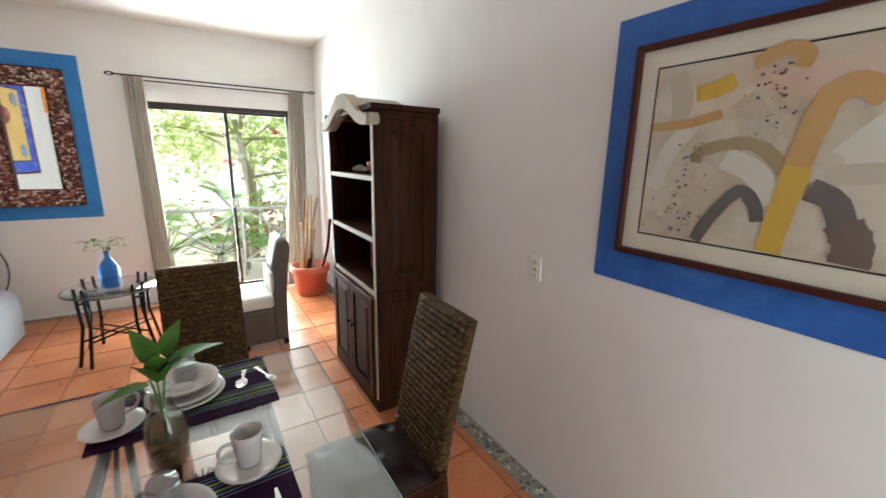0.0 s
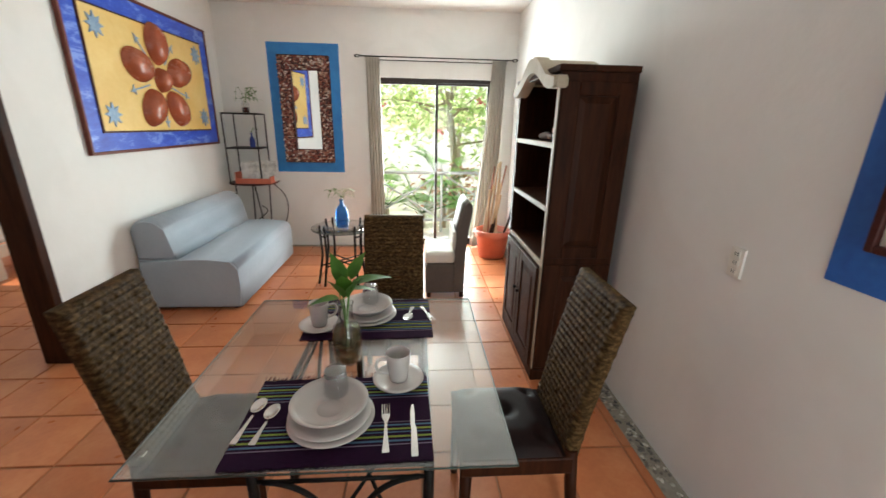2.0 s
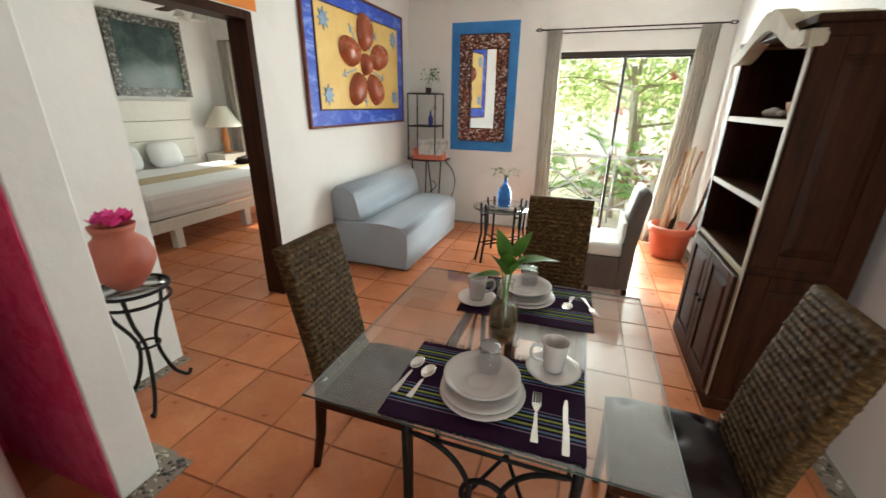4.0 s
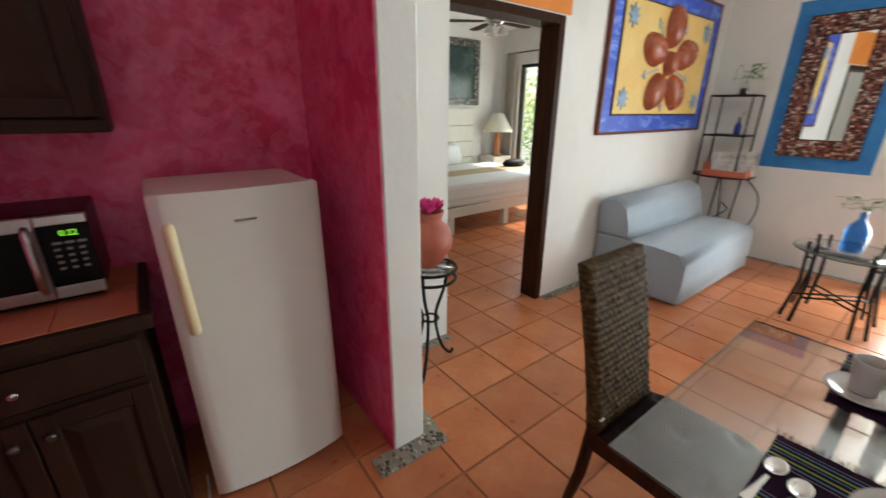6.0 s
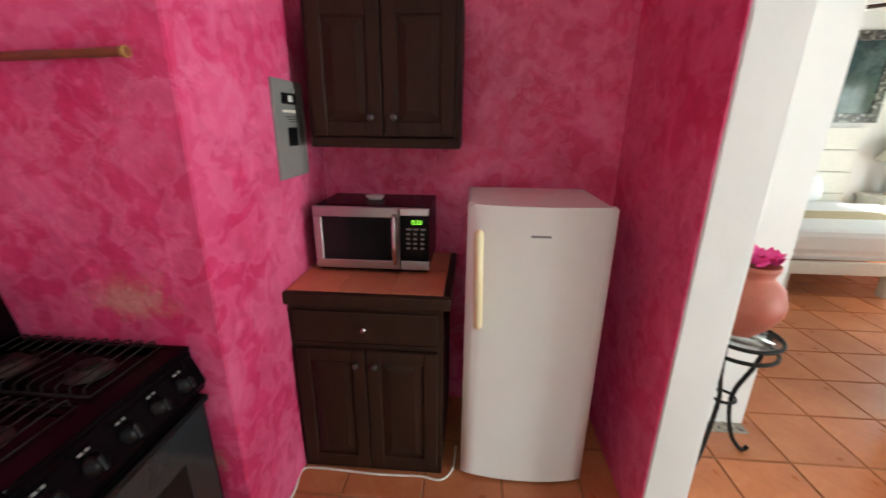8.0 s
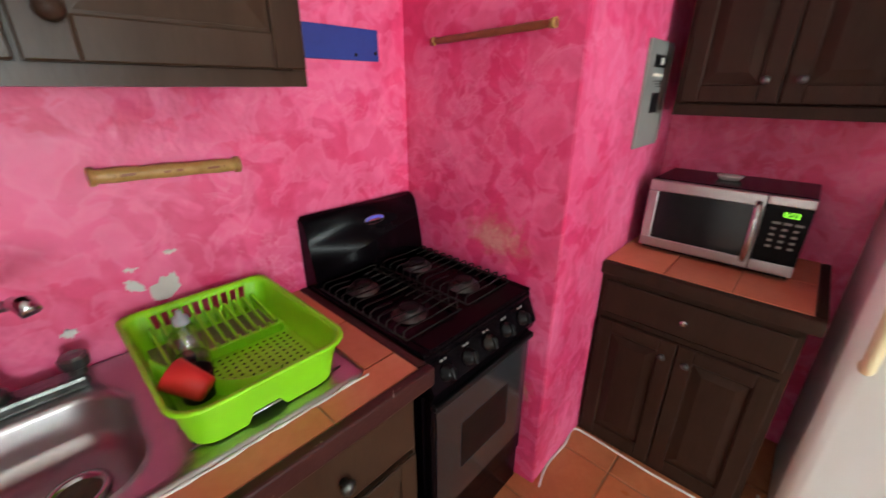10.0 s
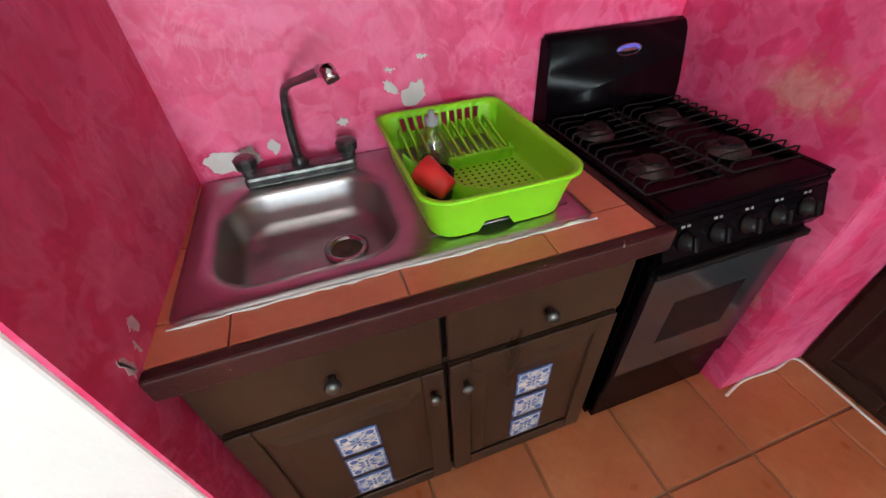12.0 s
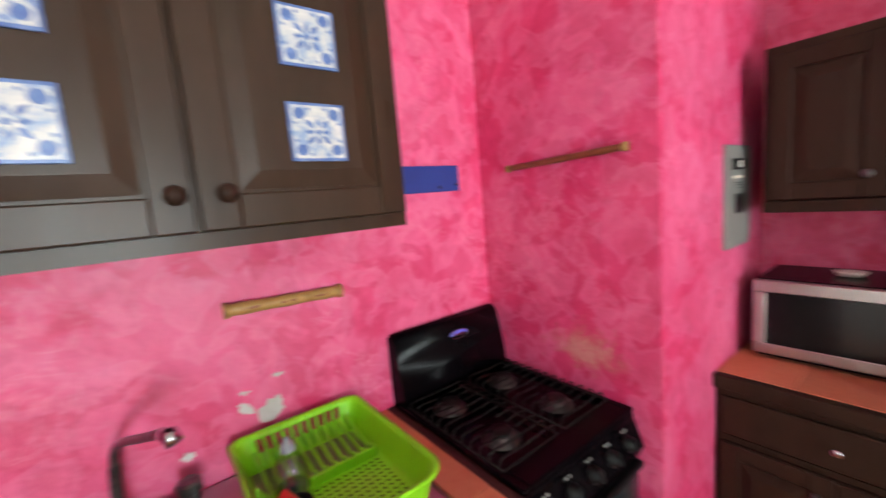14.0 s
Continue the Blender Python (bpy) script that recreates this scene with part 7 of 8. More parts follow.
def stove():
    x0, x1, yb, yf, z = -1.150, -0.660, SY + 0.004, -0.712, 0.905
    t = thing("gas_stove", ((x0 + x1) / 2, (yb + yf) / 2, 0), "black enamel gas stove with four burners and a glass oven door", "stove")
    cx, cy = (x0 + x1) / 2, (yb + yf) / 2
    w, d = (x1 - x0) / 2, (yf - yb) / 2
    part("body", boxes((-w, w, -d, d - 0.004, 0.03, z - 0.045)), BLACK_ENAMEL, t)
    top = bmesh.new()
    box(top, -w - 0.004, w + 0.004, -d, d + 0.012, z - 0.045, z - 0.018, 0.008)
    top_ob = part("cooktop", top, BLACK_ENAMEL, t)
    for a in ((-w - 0.004, -w + 0.02, -d + 0.03, d + 0.01), (w - 0.02, w + 0.004, -d + 0.03, d + 0.01), (-w + 0.02, w - 0.02, d - 0.075, d + 0.01), (-w + 0.02, w - 0.02, -d + 0.03, -d + 0.05)):
        part("rim", boxes((*a, z - 0.02, z - 0.004), bevel=0.005), BLACK_ENAMEL, top_ob)
    bg = bmesh.new()
    prof = [(-d, z - 0.03), (-d + 0.075, z - 0.03), (-d + 0.07, z + 0.05), (-d + 0.052, z + 0.14), (-d + 0.045, z + 0.205), (-d + 0.03, z + 0.225), (-d + 0.012, z + 0.232), (-d, z + 0.228)]
    prism(bg, prof, -w + 0.012, w, "x", True)
    bmesh.ops.bevel(bg, geom=[e for e in bg.edges if abs(e.verts[0].co.x - e.verts[1].co.x) < 1e-6 and e.verts[0].co.z > z + 0.1 and e.verts[1].co.z > z + 0.1], offset=0.008, segments=3, affect="EDGES")
    back = part("backguard", bg, BLACK_ENAMEL, t, "glossy black backguard")
    e = bmesh.new()
    prism(e, [(0.042 * math.cos(2 * math.pi * k / 28), 0.016 * math.sin(2 * math.pi * k / 28)) for k in range(28)], 0, 0.003, "z")
    bmesh.ops.transform(e, verts=e.verts, matrix=Matrix.Translation((-0.02, -d + 0.0495, z + 0.172)) @ Euler((math.radians(98), 0, math.pi)).to_matrix().to_4x4() @ Matrix.Diagonal((1, -1, -1, 1)))
    badge_m = surface("violet blue badge enamel", [(0.12, 0.11, 0.62), (0.17, 0.16, 0.75)], 10, 0.3, bump=0)
    bd = part("badge", e, badge_m, back, "violet oval maker's badge")
    e = bmesh.new()
    tube(e, [(-0.02 + 0.042 * math.cos(2 * math.pi * k / 28), -d + 0.0525, z + 0.172 + 0.016 * math.sin(2 * math.pi * k / 28)) for k in range(28)], 0.0013, 5, closed=True)
    box(e, -0.045, 0.005, -d + 0.0505, -d + 0.0535, z + 0.168, z + 0.175)
    part("badge_rim", e, CHROME, bd)
    # burners and grates
    for bx in (-0.125, 0.125):
        for by in (-0.115, 0.115):
            c = (bx, by - 0.01, z - 0.018)
            br = part("burner", lathe(bmesh.new(), [(0.055, 0.0), (0.052, 0.006), (0.040, 0.008), (0.038, 0.018), (0.030, 0.022), (0, 0.023)], 28, c), BURNER, t, "dull dark metal burner")
            part("burner_cap", lathe(bmesh.new(), [(0.031, 0.0225), (0.031, 0.027), (0.026, 0.03), (0, 0.031)], 24, c), IRON, br)
    for gx in (-0.125, 0.125):
        gr = bmesh.new()
        zz = z + 0.018
        tube(gr, [(gx - 0.108, -0.235, z - 0.004), (gx + 0.108, -0.235, z - 0.004), (gx + 0.108, 0.215, z - 0.004), (gx - 0.108, 0.215, z - 0.004)], 0.004, 6, closed=True)
        frame_ob = part("grate", gr, IRON, t)
        for k in range(13):
            y = -0.225 + 0.0355 * k
            near = min(abs(y + 0.125), abs(y - 0.105))
            for sgn in (-1, 1):
                inner_x = 0.028 if near < 0.05 else 0.0
                pts = [(gx + sgn * 0.108, y, z - 0.004), (gx + sgn * 0.106, y, z + 0.016), (gx + sgn * 0.09, y, zz + 0.002), (gx + sgn * inner_x, y, zz - 0.002)]
                part("grate_bar", tube(bmesh.new(), pts, 0.0027, 5), IRON, frame_ob)
    # slanted control panel
    cp = bmesh.new()
    prism(cp, [(d - 0.004, z - 0.045), (d + 0.012, z - 0.04), (d + 0.042, z - 0.115), (d + 0.030, z - 0.145), (d - 0.004, z - 0.145)], -w, w, "x")
    panel = part("control_panel", cp, BLACK_ENAMEL, t, "slanted black control panel")
    nrm = Vector((0, 0.925, 0.38)).normalized()
    for k in range(5):
        x = -w + 0.07 + 0.09 * k
        c = Vector((x, d + 0.030, z - 0.08))
        b = lathe(bmesh.new(), [(0, 0), (0.024, 0), (0.024, 0.004), (0.019, 0.006), (0.017, 0.022), (0, 0.023)], 22)
        box(b, -0.005, 0.005, -0.018, 0.018, 0.018, 0.030, 0.002)
        bmesh.ops.transform(b, verts=b.verts, matrix=Matrix.Translation(c) @ Vector((0, 0, 1)).rotation_difference(nrm).to_matrix().to_4x4())
        part("knob", b, BLACK_MATTE, panel)
        m = bmesh.new()
        box(m, -0.012, -0.004, -0.003, 0.003, 0, 0.0012), box(m, 0.002, 0.012, -0.003, 0.003, 0, 0.0012)
        bmesh.ops.transform(m, verts=m.verts, matrix=Matrix.Translation(c + Vector((0, -0.014, 0.033))) @ Vector((0, 0, 1)).rotation_difference(nrm).to_matrix().to_4x4())
        part("mark", m, GREY_METAL, panel)
    dr = bmesh.new()
    box(dr, -w + 0.006, w - 0.006, d - 0.004, d + 0.028, 0.21, z - 0.155, 0.006)
    od = part("oven_door", dr, BLACK_ENAMEL, t)
    part("oven_glass", boxes((-w + 0.02, w - 0.02, d + 0.028, d + 0.031, 0.30, z - 0.175)), OVEN_GLASS, od, "smoked glass front")
    part("oven_window", boxes((-0.12, 0.12, d + 0.031, d + 0.0318, 0.42, 0.60)), BLACK_MATTE, od, "darker oven window")
    part("door_lip", boxes((-w + 0.006, w - 0.006, d + 0.02, d + 0.045, z - 0.178, z - 0.158), bevel=0.005), BLACK_MATTE, od)
    part("lower_drawer", boxes((-w + 0.006, w - 0.006, d - 0.004, d + 0.02, 0.04, 0.20), bevel=0.005), BLACK_ENAMEL, t)
    for x in (-w + 0.05, w - 0.05):
        for y in (-d + 0.05, d - 0.05):
            part("foot", lathe(bmesh.new(), [(0, 0), (0.016, 0), (0.014, 0.032)], 10, (x, y, 0)), BLACK_MATTE, t)


stove()


def upper_cabinet_sink():
    x0, x1, yf, z0, z1 = -0.570, 0.300, -0.945, 1.515, 2.22
    t = thing("wall_cabinet", ((x0 + x1) / 2, (SY + yf) / 2, z0), "brown wall cabinet with two panelled doors and painted tiles", "cabinet")
    cx = (x0 + x1) / 2
    w, d, h = (x1 - x0) / 2, (yf - SY) / 2 - 0.002, z1 - z0
    part("body", boxes((-w, w, -d, d - 0.018, 0, h)), KITCHEN_WOOD, t)
    part("face_frame", boxes((-w, -w + 0.03, d - 0.018, d, 0, h), (w - 0.03, w, d - 0.018, d, 0, h), (-w + 0.03, w - 0.03, d - 0.018, d, h - 0.05, h), (-w + 0.03, w - 0.03, d - 0.018, d, 0, 0.03)), KITCHEN_WOOD, t)
    s = -0.146 - cx
    for a, b, kx, dx in ((-w + 0.008, s - 0.004, -0.191 - cx, -0.37 - cx), (s + 0.004, w - 0.035, -0.115 - cx, 0.055 - cx)):
        m = boxes((a, b, d, d + 0.010, 0.032, h - 0.012))
        field = raised_panel_y(m, d + 0.010, a, b, 0.032, h - 0.012, 0.062)
        o = part("door", m, KITCHEN_WOOD, t)
        part("door_panel", field, KITCHEN_WOOD, o)
        knob(o, (kx, d + 0.020, 0.095), (0, 1, 0), KITCHEN_DARK, 0.017)
        for k in range(3):
            talavera(o, (dx, d + 0.0195, 0.205 + 0.178 * k), 0.112, FACE_N)


upper_cabinet_sink()
bl = thing("blue_board", (-0.80, SY, 1.64), "navy blue painted board nailed to the wall", "board")
part("plank", boxes((-0.22, 0.225, 0, 0.012, -0.046, 0.046), bevel=0.002), TAPE_BLUE, bl)
for x, z in ((-0.207, -0.022), (-0.13, -0.03)):
    part("nail_head", lathe(bmesh.new(), [(0, 0.0), (0.006, 0.0), (0.005, 0.002), (0, 0.0026)], 10), IRON, bl).matrix_local = pose(x, 0.012, z, -90, 0, 0)


def bamboo_bar(name, p, q, r, mat, label, knots=3, wall=None):
    t = thing(name, p, label, "bamboo rack")
    v = Vector(q) - Vector(p)
    n = 26
    part("cane", tube(bmesh.new(), [v * (k / n) for k in range(n + 1)], [r * (1 + 0.12 * max(0, 1 - 3 * abs((k / n * knots) % 1 - 0.5))) for k in range(n + 1)], 12), mat, t)
    for u in (0.02, 0.98):
        part("end_cap", tube(bmesh.new(), [v * (u - 0.018), v * (u + 0.018)], r * 1.3, 12), BAMBOO, t)
    return t, v


t1, v1 = bamboo_bar("bamboo_bar", (-0.200, SY + 0.018, 1.334), (-0.515, SY + 0.018, 1.322), 0.016, BAMBOO, "split bamboo utensil rack on the pink wall")
for u in (0.2, 0.5, 0.8):
    part("peg_slot", boxes(((v1 * u).x - 0.02, (v1 * u).x + 0.02, 0.014, 0.017, (v1 * u).z - 0.003, (v1 * u).z + 0.003)), BAMBOO_DARK, t1)
t2, v2 = bamboo_bar("cane_towel_bar", (PX + 0.03, -1.15, 1.655), (PX + 0.03, -0.70, 1.67), 0.010, BAMBOO_DARK, "reddish cane towel bar beside the stove")
for u in (0.06, 0.94):
    part("bracket", tube(bmesh.new(), [v2 * u, v2 * u + Vector((-0.03, 0, 0))], 0.007, 8), BAMBOO, t2)


def flake(name, pts, depth, axis, plane, label, seed):
    """A flaked-off spot in the paint with a torn outline."""
    rnd = random.Random(seed)
    line = []
    for k in range(len(pts)):
        a, b = Vector(pts[k]), Vector(pts[(k + 1) % len(pts)])
        for u in (0, 0.16, 0.33, 0.5, 0.66, 0.83):
            line.append(a.lerp(b, u) + Vector((rnd.uniform(-1, 1), rnd.uniform(-1, 1))) * 0.0042)
    b = bmesh.new()
    prism(b, [tuple(p) for p in line], plane, plane + depth, axis)
    return structure(name, b, PLASTER_PATCH, label, "paint flake")


flake("wall_flake_1", [(0.27, 0.905), (0.29, 0.945), (0.26, 0.965), (0.20, 0.955), (0.165, 0.965), (0.15, 0.92), (0.19, 0.90)], 0.0015, "y", SY, "bare plaster where paint flaked off behind the faucet", 1)
flake("wall_flake_2", [(-0.25, 1.00), (-0.245, 1.035), (-0.275, 1.06), (-0.31, 1.065), (-0.315, 1.02), (-0.29, 1.0)], 0.0015, "y", SY, "bare plaster spot above the dish rack", 2)
flake("wall_flake_3", [(-0.20, 1.055), (-0.205, 1.075), (-0.225, 1.07), (-0.24, 1.04), (-0.225, 1.035)], 0.0015, "y", SY, "small bare plaster spot", 3)
flake("wall_flake_4", [(0.115, 0.93), (0.13, 0.96), (0.11, 0.975), (0.09, 0.95)], 0.0015, "y", SY, "small bare plaster spot beside the faucet", 4)
flake("wall_flake_5", [(-0.765, 0.935), (-0.745, 0.955), (-0.73, 0.94), (-0.745, 0.915)], -0.0045, "x", 0.338, "bare plaster spot above the counter end", 5)
flake("wall_flake_6", [(-0.690, 0.895), (-0.682, 0.935), (-0.668, 0.94), (-0.674, 0.89)], -0.0035, "x", 0.3385, "thin bare plaster streak beside the counter end", 6)
flake("wall_flake_7", [(-0.735, 0.90), (-0.725, 0.925), (-0.712, 0.915), (-0.722, 0.895)], -0.0035, "x", 0.338, "small bare plaster spot above the counter end", 7)
flake("wall_flake_8", [(-0.205, 1.10), (-0.215, 1.106), (-0.235, 1.098), (-0.222, 1.094)], 0.0015, "y", SY, "fleck of bare plaster above the dish rack", 8)
flake("wall_flake_9", [(-0.295, 1.125), (-0.31, 1.13), (-0.325, 1.122), (-0.31, 1.116)], 0.0015, "y", SY, "fleck of bare plaster above the dish rack", 9)
flake("wall_flake_10", [(-0.06, 0.985), (-0.075, 1.0), (-0.095, 0.99), (-0.08, 0.975)], 0.0015, "y", SY, "fleck of bare plaster beside the spout", 10)
cab_cable = solid("power_cord", tube(bmesh.new(), bezier([(-1.19, -0.60, 0.008), (-1.30, -0.625, 0.008), (-1.45, -0.62, 0.008), (-1.56, -0.63, 0.008), (-1.575, -0.55, 0.008), (-1.565, -0.3, 0.008), (-1.57, -0.1, 0.008), (-1.56, 0.0, 0.008), (-1.62, 0.05, 0.012), (-1.75, 0.06, 0.012)], 8), 0.005, 8), PLASTIC_WHITE, "white power cord along the cabinet foot", "cable")

# ---------------------------------------------------------------- bedroom


def bed():
    x0, x1, y0, y1 = -5.83, -3.84, 2.745, 5.02
    t = thing("bed", (x0, y0, 0), "whitewashed wooden double bed made with white linen", "bed")
    L, W = x1 - x0, y1 - y0
    part("side_rail", boxes((0.0, L, 0.0, 0.06, 0.22, 0.34), bevel=0.006), BED_WOOD, t)
    part("side_rail", boxes((0.0, L, W - 0.06, W, 0.22, 0.34), bevel=0.006), BED_WOOD, t)
    part("foot_rail", boxes((L - 0.05, L, 0.06, W - 0.06, 0.22, 0.34), bevel=0.006), BED_WOOD, t)
    for x in (0.08, L - 0.1):
        for y in (0.24, 1.2, W - 0.12):
            part("leg", boxes((x, x + 0.09, y, y + 0.09, 0, 0.23), bevel=0.006), BED_WOOD, t)
    hb = bmesh.new()
    for k in range(4):
        box(hb, 0.0, 0.05, 0, W, 0.4 + 0.28 * k, 0.4 + 0.28 * k + 0.272, 0.006)
    part("headboard", hb, BED_WOOD, t, "tall planked whitewashed headboard")
    part("mattress", boxes((0.06, L - 0.03, 0.03, W - 0.03, 0.34, 0.58), bevel=0.05), LINEN, t)
    d = thing("duvet", (x0, y0, 0), "white duvet smoothed over the mattress", "duvet")
    part("cover", boxes((0.5, L - 0.01, 0.005, W - 0.005, 0.40, 0.635), bevel=0.06), LINEN, d)
    thr = thing("bed_throw", (x0, y0, 0), "beige throw folded across the foot of the bed", "throw")
    part("cloth", boxes((1.05, 1.50, -0.004, W + 0.004, 0.46, 0.643), bevel=0.055), THROW, thr)
    for y in (0.45, 1.05, 1.66):
        p = thing("pillow", (x0 + 0.2, y0 + y, 0.58), "plump white pillow against the headboard", "pillow", "pillows on the bed")
        b = bmesh.new()
        bmesh.ops.create_uvsphere(b, u_segments=24, v_segments=14, radius=1)
        for v in b.verts:
            x, yy, z = v.co
            v.co = (0.09 * x * (1 - 0.3 * (abs(yy) ** 4)), 0.25 * math.copysign(abs(yy) ** 0.6, yy), 0.19 + 0.19 * math.copysign(abs(z) ** 0.6, z))
        for f in b.faces:
            f.smooth = True
        part("case", b, LINEN, p)
        p.rotation_euler = (0, math.radians(-18), 0)
    bag = solid("dark_bag", lathe(bmesh.new(), [(0, 0), (0.13, 0.0), (0.16, 0.04), (0.12, 0.09), (0.03, 0.11), (0, 0.11)], 20, squash=(0.8, 1.5)), CUSHION, "small dark leather bag on the bed", "bag", place=(-4.62, 4.90, 0.643))


bed()


def bedside():
    t = thing("nightstand", (-5.60, 5.40, 0), "whitewashed wooden nightstand beside the bed", "nightstand")
    part("top", boxes((-0.22, 0.22, -0.22, 0.22, 0.65, 0.69), bevel=0.006), BED_WOOD, t)
    part("body", boxes((-0.2, 0.2, -0.2, 0.2, 0.38, 0.65)), BED_WOOD, t)
    for x in (-0.18, 0.18):
        for y in (-0.18, 0.18):
            part("leg", boxes((x - 0.022, x + 0.022, y - 0.022, y + 0.022, 0, 0.38)), BED_WOOD, t)
    l = thing("table_lamp", (-5.58, 5.44, 0.69), "turned orange wood lamp with a cream shade", "lamp")
    part("base", lathe(bmesh.new(), [(0, 0), (0.09, 0), (0.085, 0.03), (0.04, 0.06), (0.065, 0.2), (0.05, 0.33), (0.028, 0.42), (0.02, 0.48), (0, 0.48)], 24), LAMP_WOOD, l)
    part("shade", lathe(bmesh.new(), [(0.285, 0.43), (0.09, 0.75), (0.087, 0.75), (0.281, 0.43)], 32), LAMP_SHADE, l)


bedside()


def bedroom_art():
    t = thing("framed_artwork", (-5.85, 4.605, 2.095), "dark sea green artwork in a mosaic frame", "artwork")
    g = surface("murky sea green paint", [(0.32, (0.012, 0.022, 0.024)), (0.5, (0.035, 0.065, 0.065)), (0.68, (0.10, 0.15, 0.14))], 3, 0.18, bump=0)
    m = surface("shell mosaic", [(0.42, (0.02, 0.02, 0.018)), (0.54, (0.10, 0.095, 0.08)), (0.64, (0.60, 0.60, 0.55))], 26, 0.3, bump=0.5, bump_scale=40)
    w, h = 0.56, 0.525
    f = bmesh.new()
    for s in (-1, 1):
        box(f, 0, 0.03, s * w - 0.11 * (s > 0), s * w + 0.11 * (s < 0), -h, h, 0.004), box(f, 0, 0.03, -w + 0.11, w - 0.11, s * h - 0.11 * (s > 0), s * h + 0.11 * (s < 0), 0.004)
    part("frame", f, m, t, "dark shell mosaic frame")
    part("picture", boxes((0, 0.015, -w + 0.11, w - 0.11, -h + 0.11, h - 0.11)), g, t)


bedroom_art()


def ceiling_fan():
    t = thing("ceiling_fan", (-4.10, 3.85, CEIL - 0.1), "ceiling fan with dark blades and frosted glass lamps", "fan")
    part("rod", tube(bmesh.new(), [(0, 0, 0.1), (0, 0, -0.16)], 0.015, 10), CHROME, t)
    part("motor", lathe(bmesh.new(), [(0, -0.14), (0.07, -0.15), (0.11, -0.18), (0.11, -0.23), (0.06, -0.26), (0, -0.26)], 28), CHROME, t)
    for k in range(5):
        a = math.radians(20 + 72 * k)
        b = bmesh.new()
        prism(b, [(0.12, -0.03), (0.2, -0.055), (0.6, -0.07), (0.64, 0), (0.6, 0.07), (0.2, 0.055), (0.12, 0.03)], -0.215, -0.207)
        bmesh.ops.transform(b, verts=b.verts, matrix=Matrix.Rotation(a, 4, "Z"))
        part("blade", b, DARK_WOOD, t)
    for k in range(3):
        a = math.radians(40 + 120 * k)
        part("lamp_shade", lathe(bmesh.new(), [(0.02, -0.27), (0.04, -0.29), (0.075, -0.36), (0.07, -0.36), (0.036, -0.295), (0.016, -0.275)], 20, (0.1 * math.cos(a), 0.1 * math.sin(a), 0)), PLASTIC_WHITE, t, "frosted glass shade")


ceiling_fan()


def bedroom_window():
    t = thing("window_bedroom", (0, 5.75, 0), "dark framed bedroom sliding window", "window")
    t["kind"] = "structure"
    b = boxes((-5.42, -5.38, 0.05, 0.12, 0, 2.25), (-3.34, -3.3, 0.05, 0.12, 0, 2.25), (-5.38, -3.34, 0.05, 0.12, 2.20, 2.25), (-5.38, -3.34, 0.05, 0.12, 0, 0.05), (-4.38, -4.34, 0.05, 0.12, 0.05, 2.20))
    part("frame", b, DARK_FRAME, t)
    for a, c in ((-5.38, -4.38), (-4.34, -3.34)):
        p = part("pane", boxes((a, c, 0.08, 0.086, 0.05, 2.20)), WINDOW_GLASS, t)
        p.visible_shadow = False
    r = thing("curtain_rod", (0, 5.66, 2.43), "black iron curtain rod over the bedroom window", "curtain rod")
    part("rod", tube(bmesh.new(), [(-5.62, 0, 0), (-2.9, 0, 0)], 0.009, 8), IRON, r)
    for x in (-5.62, -2.9):
        part("finial", lathe(bmesh.new(), [(0, -0.02), (0.018, 0), (0, 0.02)], 10, (x, 0, 0)), IRON, r)
        part("bracket", tube(bmesh.new(), [(x + 0.1 * (1 if x < -4 else -1), 0, 0), (x + 0.1 * (1 if x < -4 else -1), 0.09, 0)], 0.005, 6), IRON, r)
    curtain("curtain", -5.55, 0.24, -5.54, 0.24, 5.66, 0.02, 2.43, 7, 7, "pale curtain gathered beside the bedroom window")


bedroom_window()

# ---------------------------------------------------------------- garden


def leaf_mat(name, dark, light, trans=0.45):
    m, nt, b, nodes, links = node_mat(name)
    geo = nodes.new("ShaderNodeNewGeometry")
    r = ramp(nodes, [(0.0, dark), (1.0, light)])
    links.new(geo.outputs["Random Per Island"], r.inputs[0])
    links.new(r.outputs[0], b.inputs["Base Color"])
    b.inputs["Roughness"].default_value = 0.45
    tr, mx = nodes.new("ShaderNodeBsdfTranslucent"), nodes.new("ShaderNodeMixShader")
    links.new(r.outputs[0], tr.inputs[0])
    mx.inputs[0].default_value = trans
    links.new(b.outputs[0], mx.inputs[1])
    links.new(tr.outputs[0], mx.inputs[2])
    links.new(mx.outputs[0], nodes["Material Output"].inputs[0])
    return m


FOLIAGE = leaf_mat("sunlit garden leaves", (0.50, 0.70, 0.24), (0.88, 0.95, 0.60), 0.78)
PALM = leaf_mat("palm fronds", (0.30, 0.60, 0.20), (0.64, 0.86, 0.42), 0.7)
CROTON = leaf_mat("red brown croton leaves", (0.52, 0.20, 0.13), (0.74, 0.48, 0.30), 0.65)
BLOSSOM = leaf_mat("red hibiscus petals", (0.85, 0.12, 0.14), (0.95, 0.45, 0.48), 0.55)
BARK = surface("pale garden bark", [(0.46, 0.36, 0.27), (0.62, 0.52, 0.41)], 9, 0.85, bump=0.8, bump_scale=20, dist=0.02, stretch=(3, 3, 0.6))
SOIL = surface("pale sandy garden ground", [(0.30, (0.46, 0.44, 0.36)), (0.5, (0.62, 0.60, 0.52)), (0.7, (0.40, 0.50, 0.24))], 2, 0.95, bump=0.6, bump_scale=8)
structure("ground", boxes((-400, 400, 6.26, 900, -0.7, -0.5)), SOIL, "pale sandy garden ground in the sun", "ground")


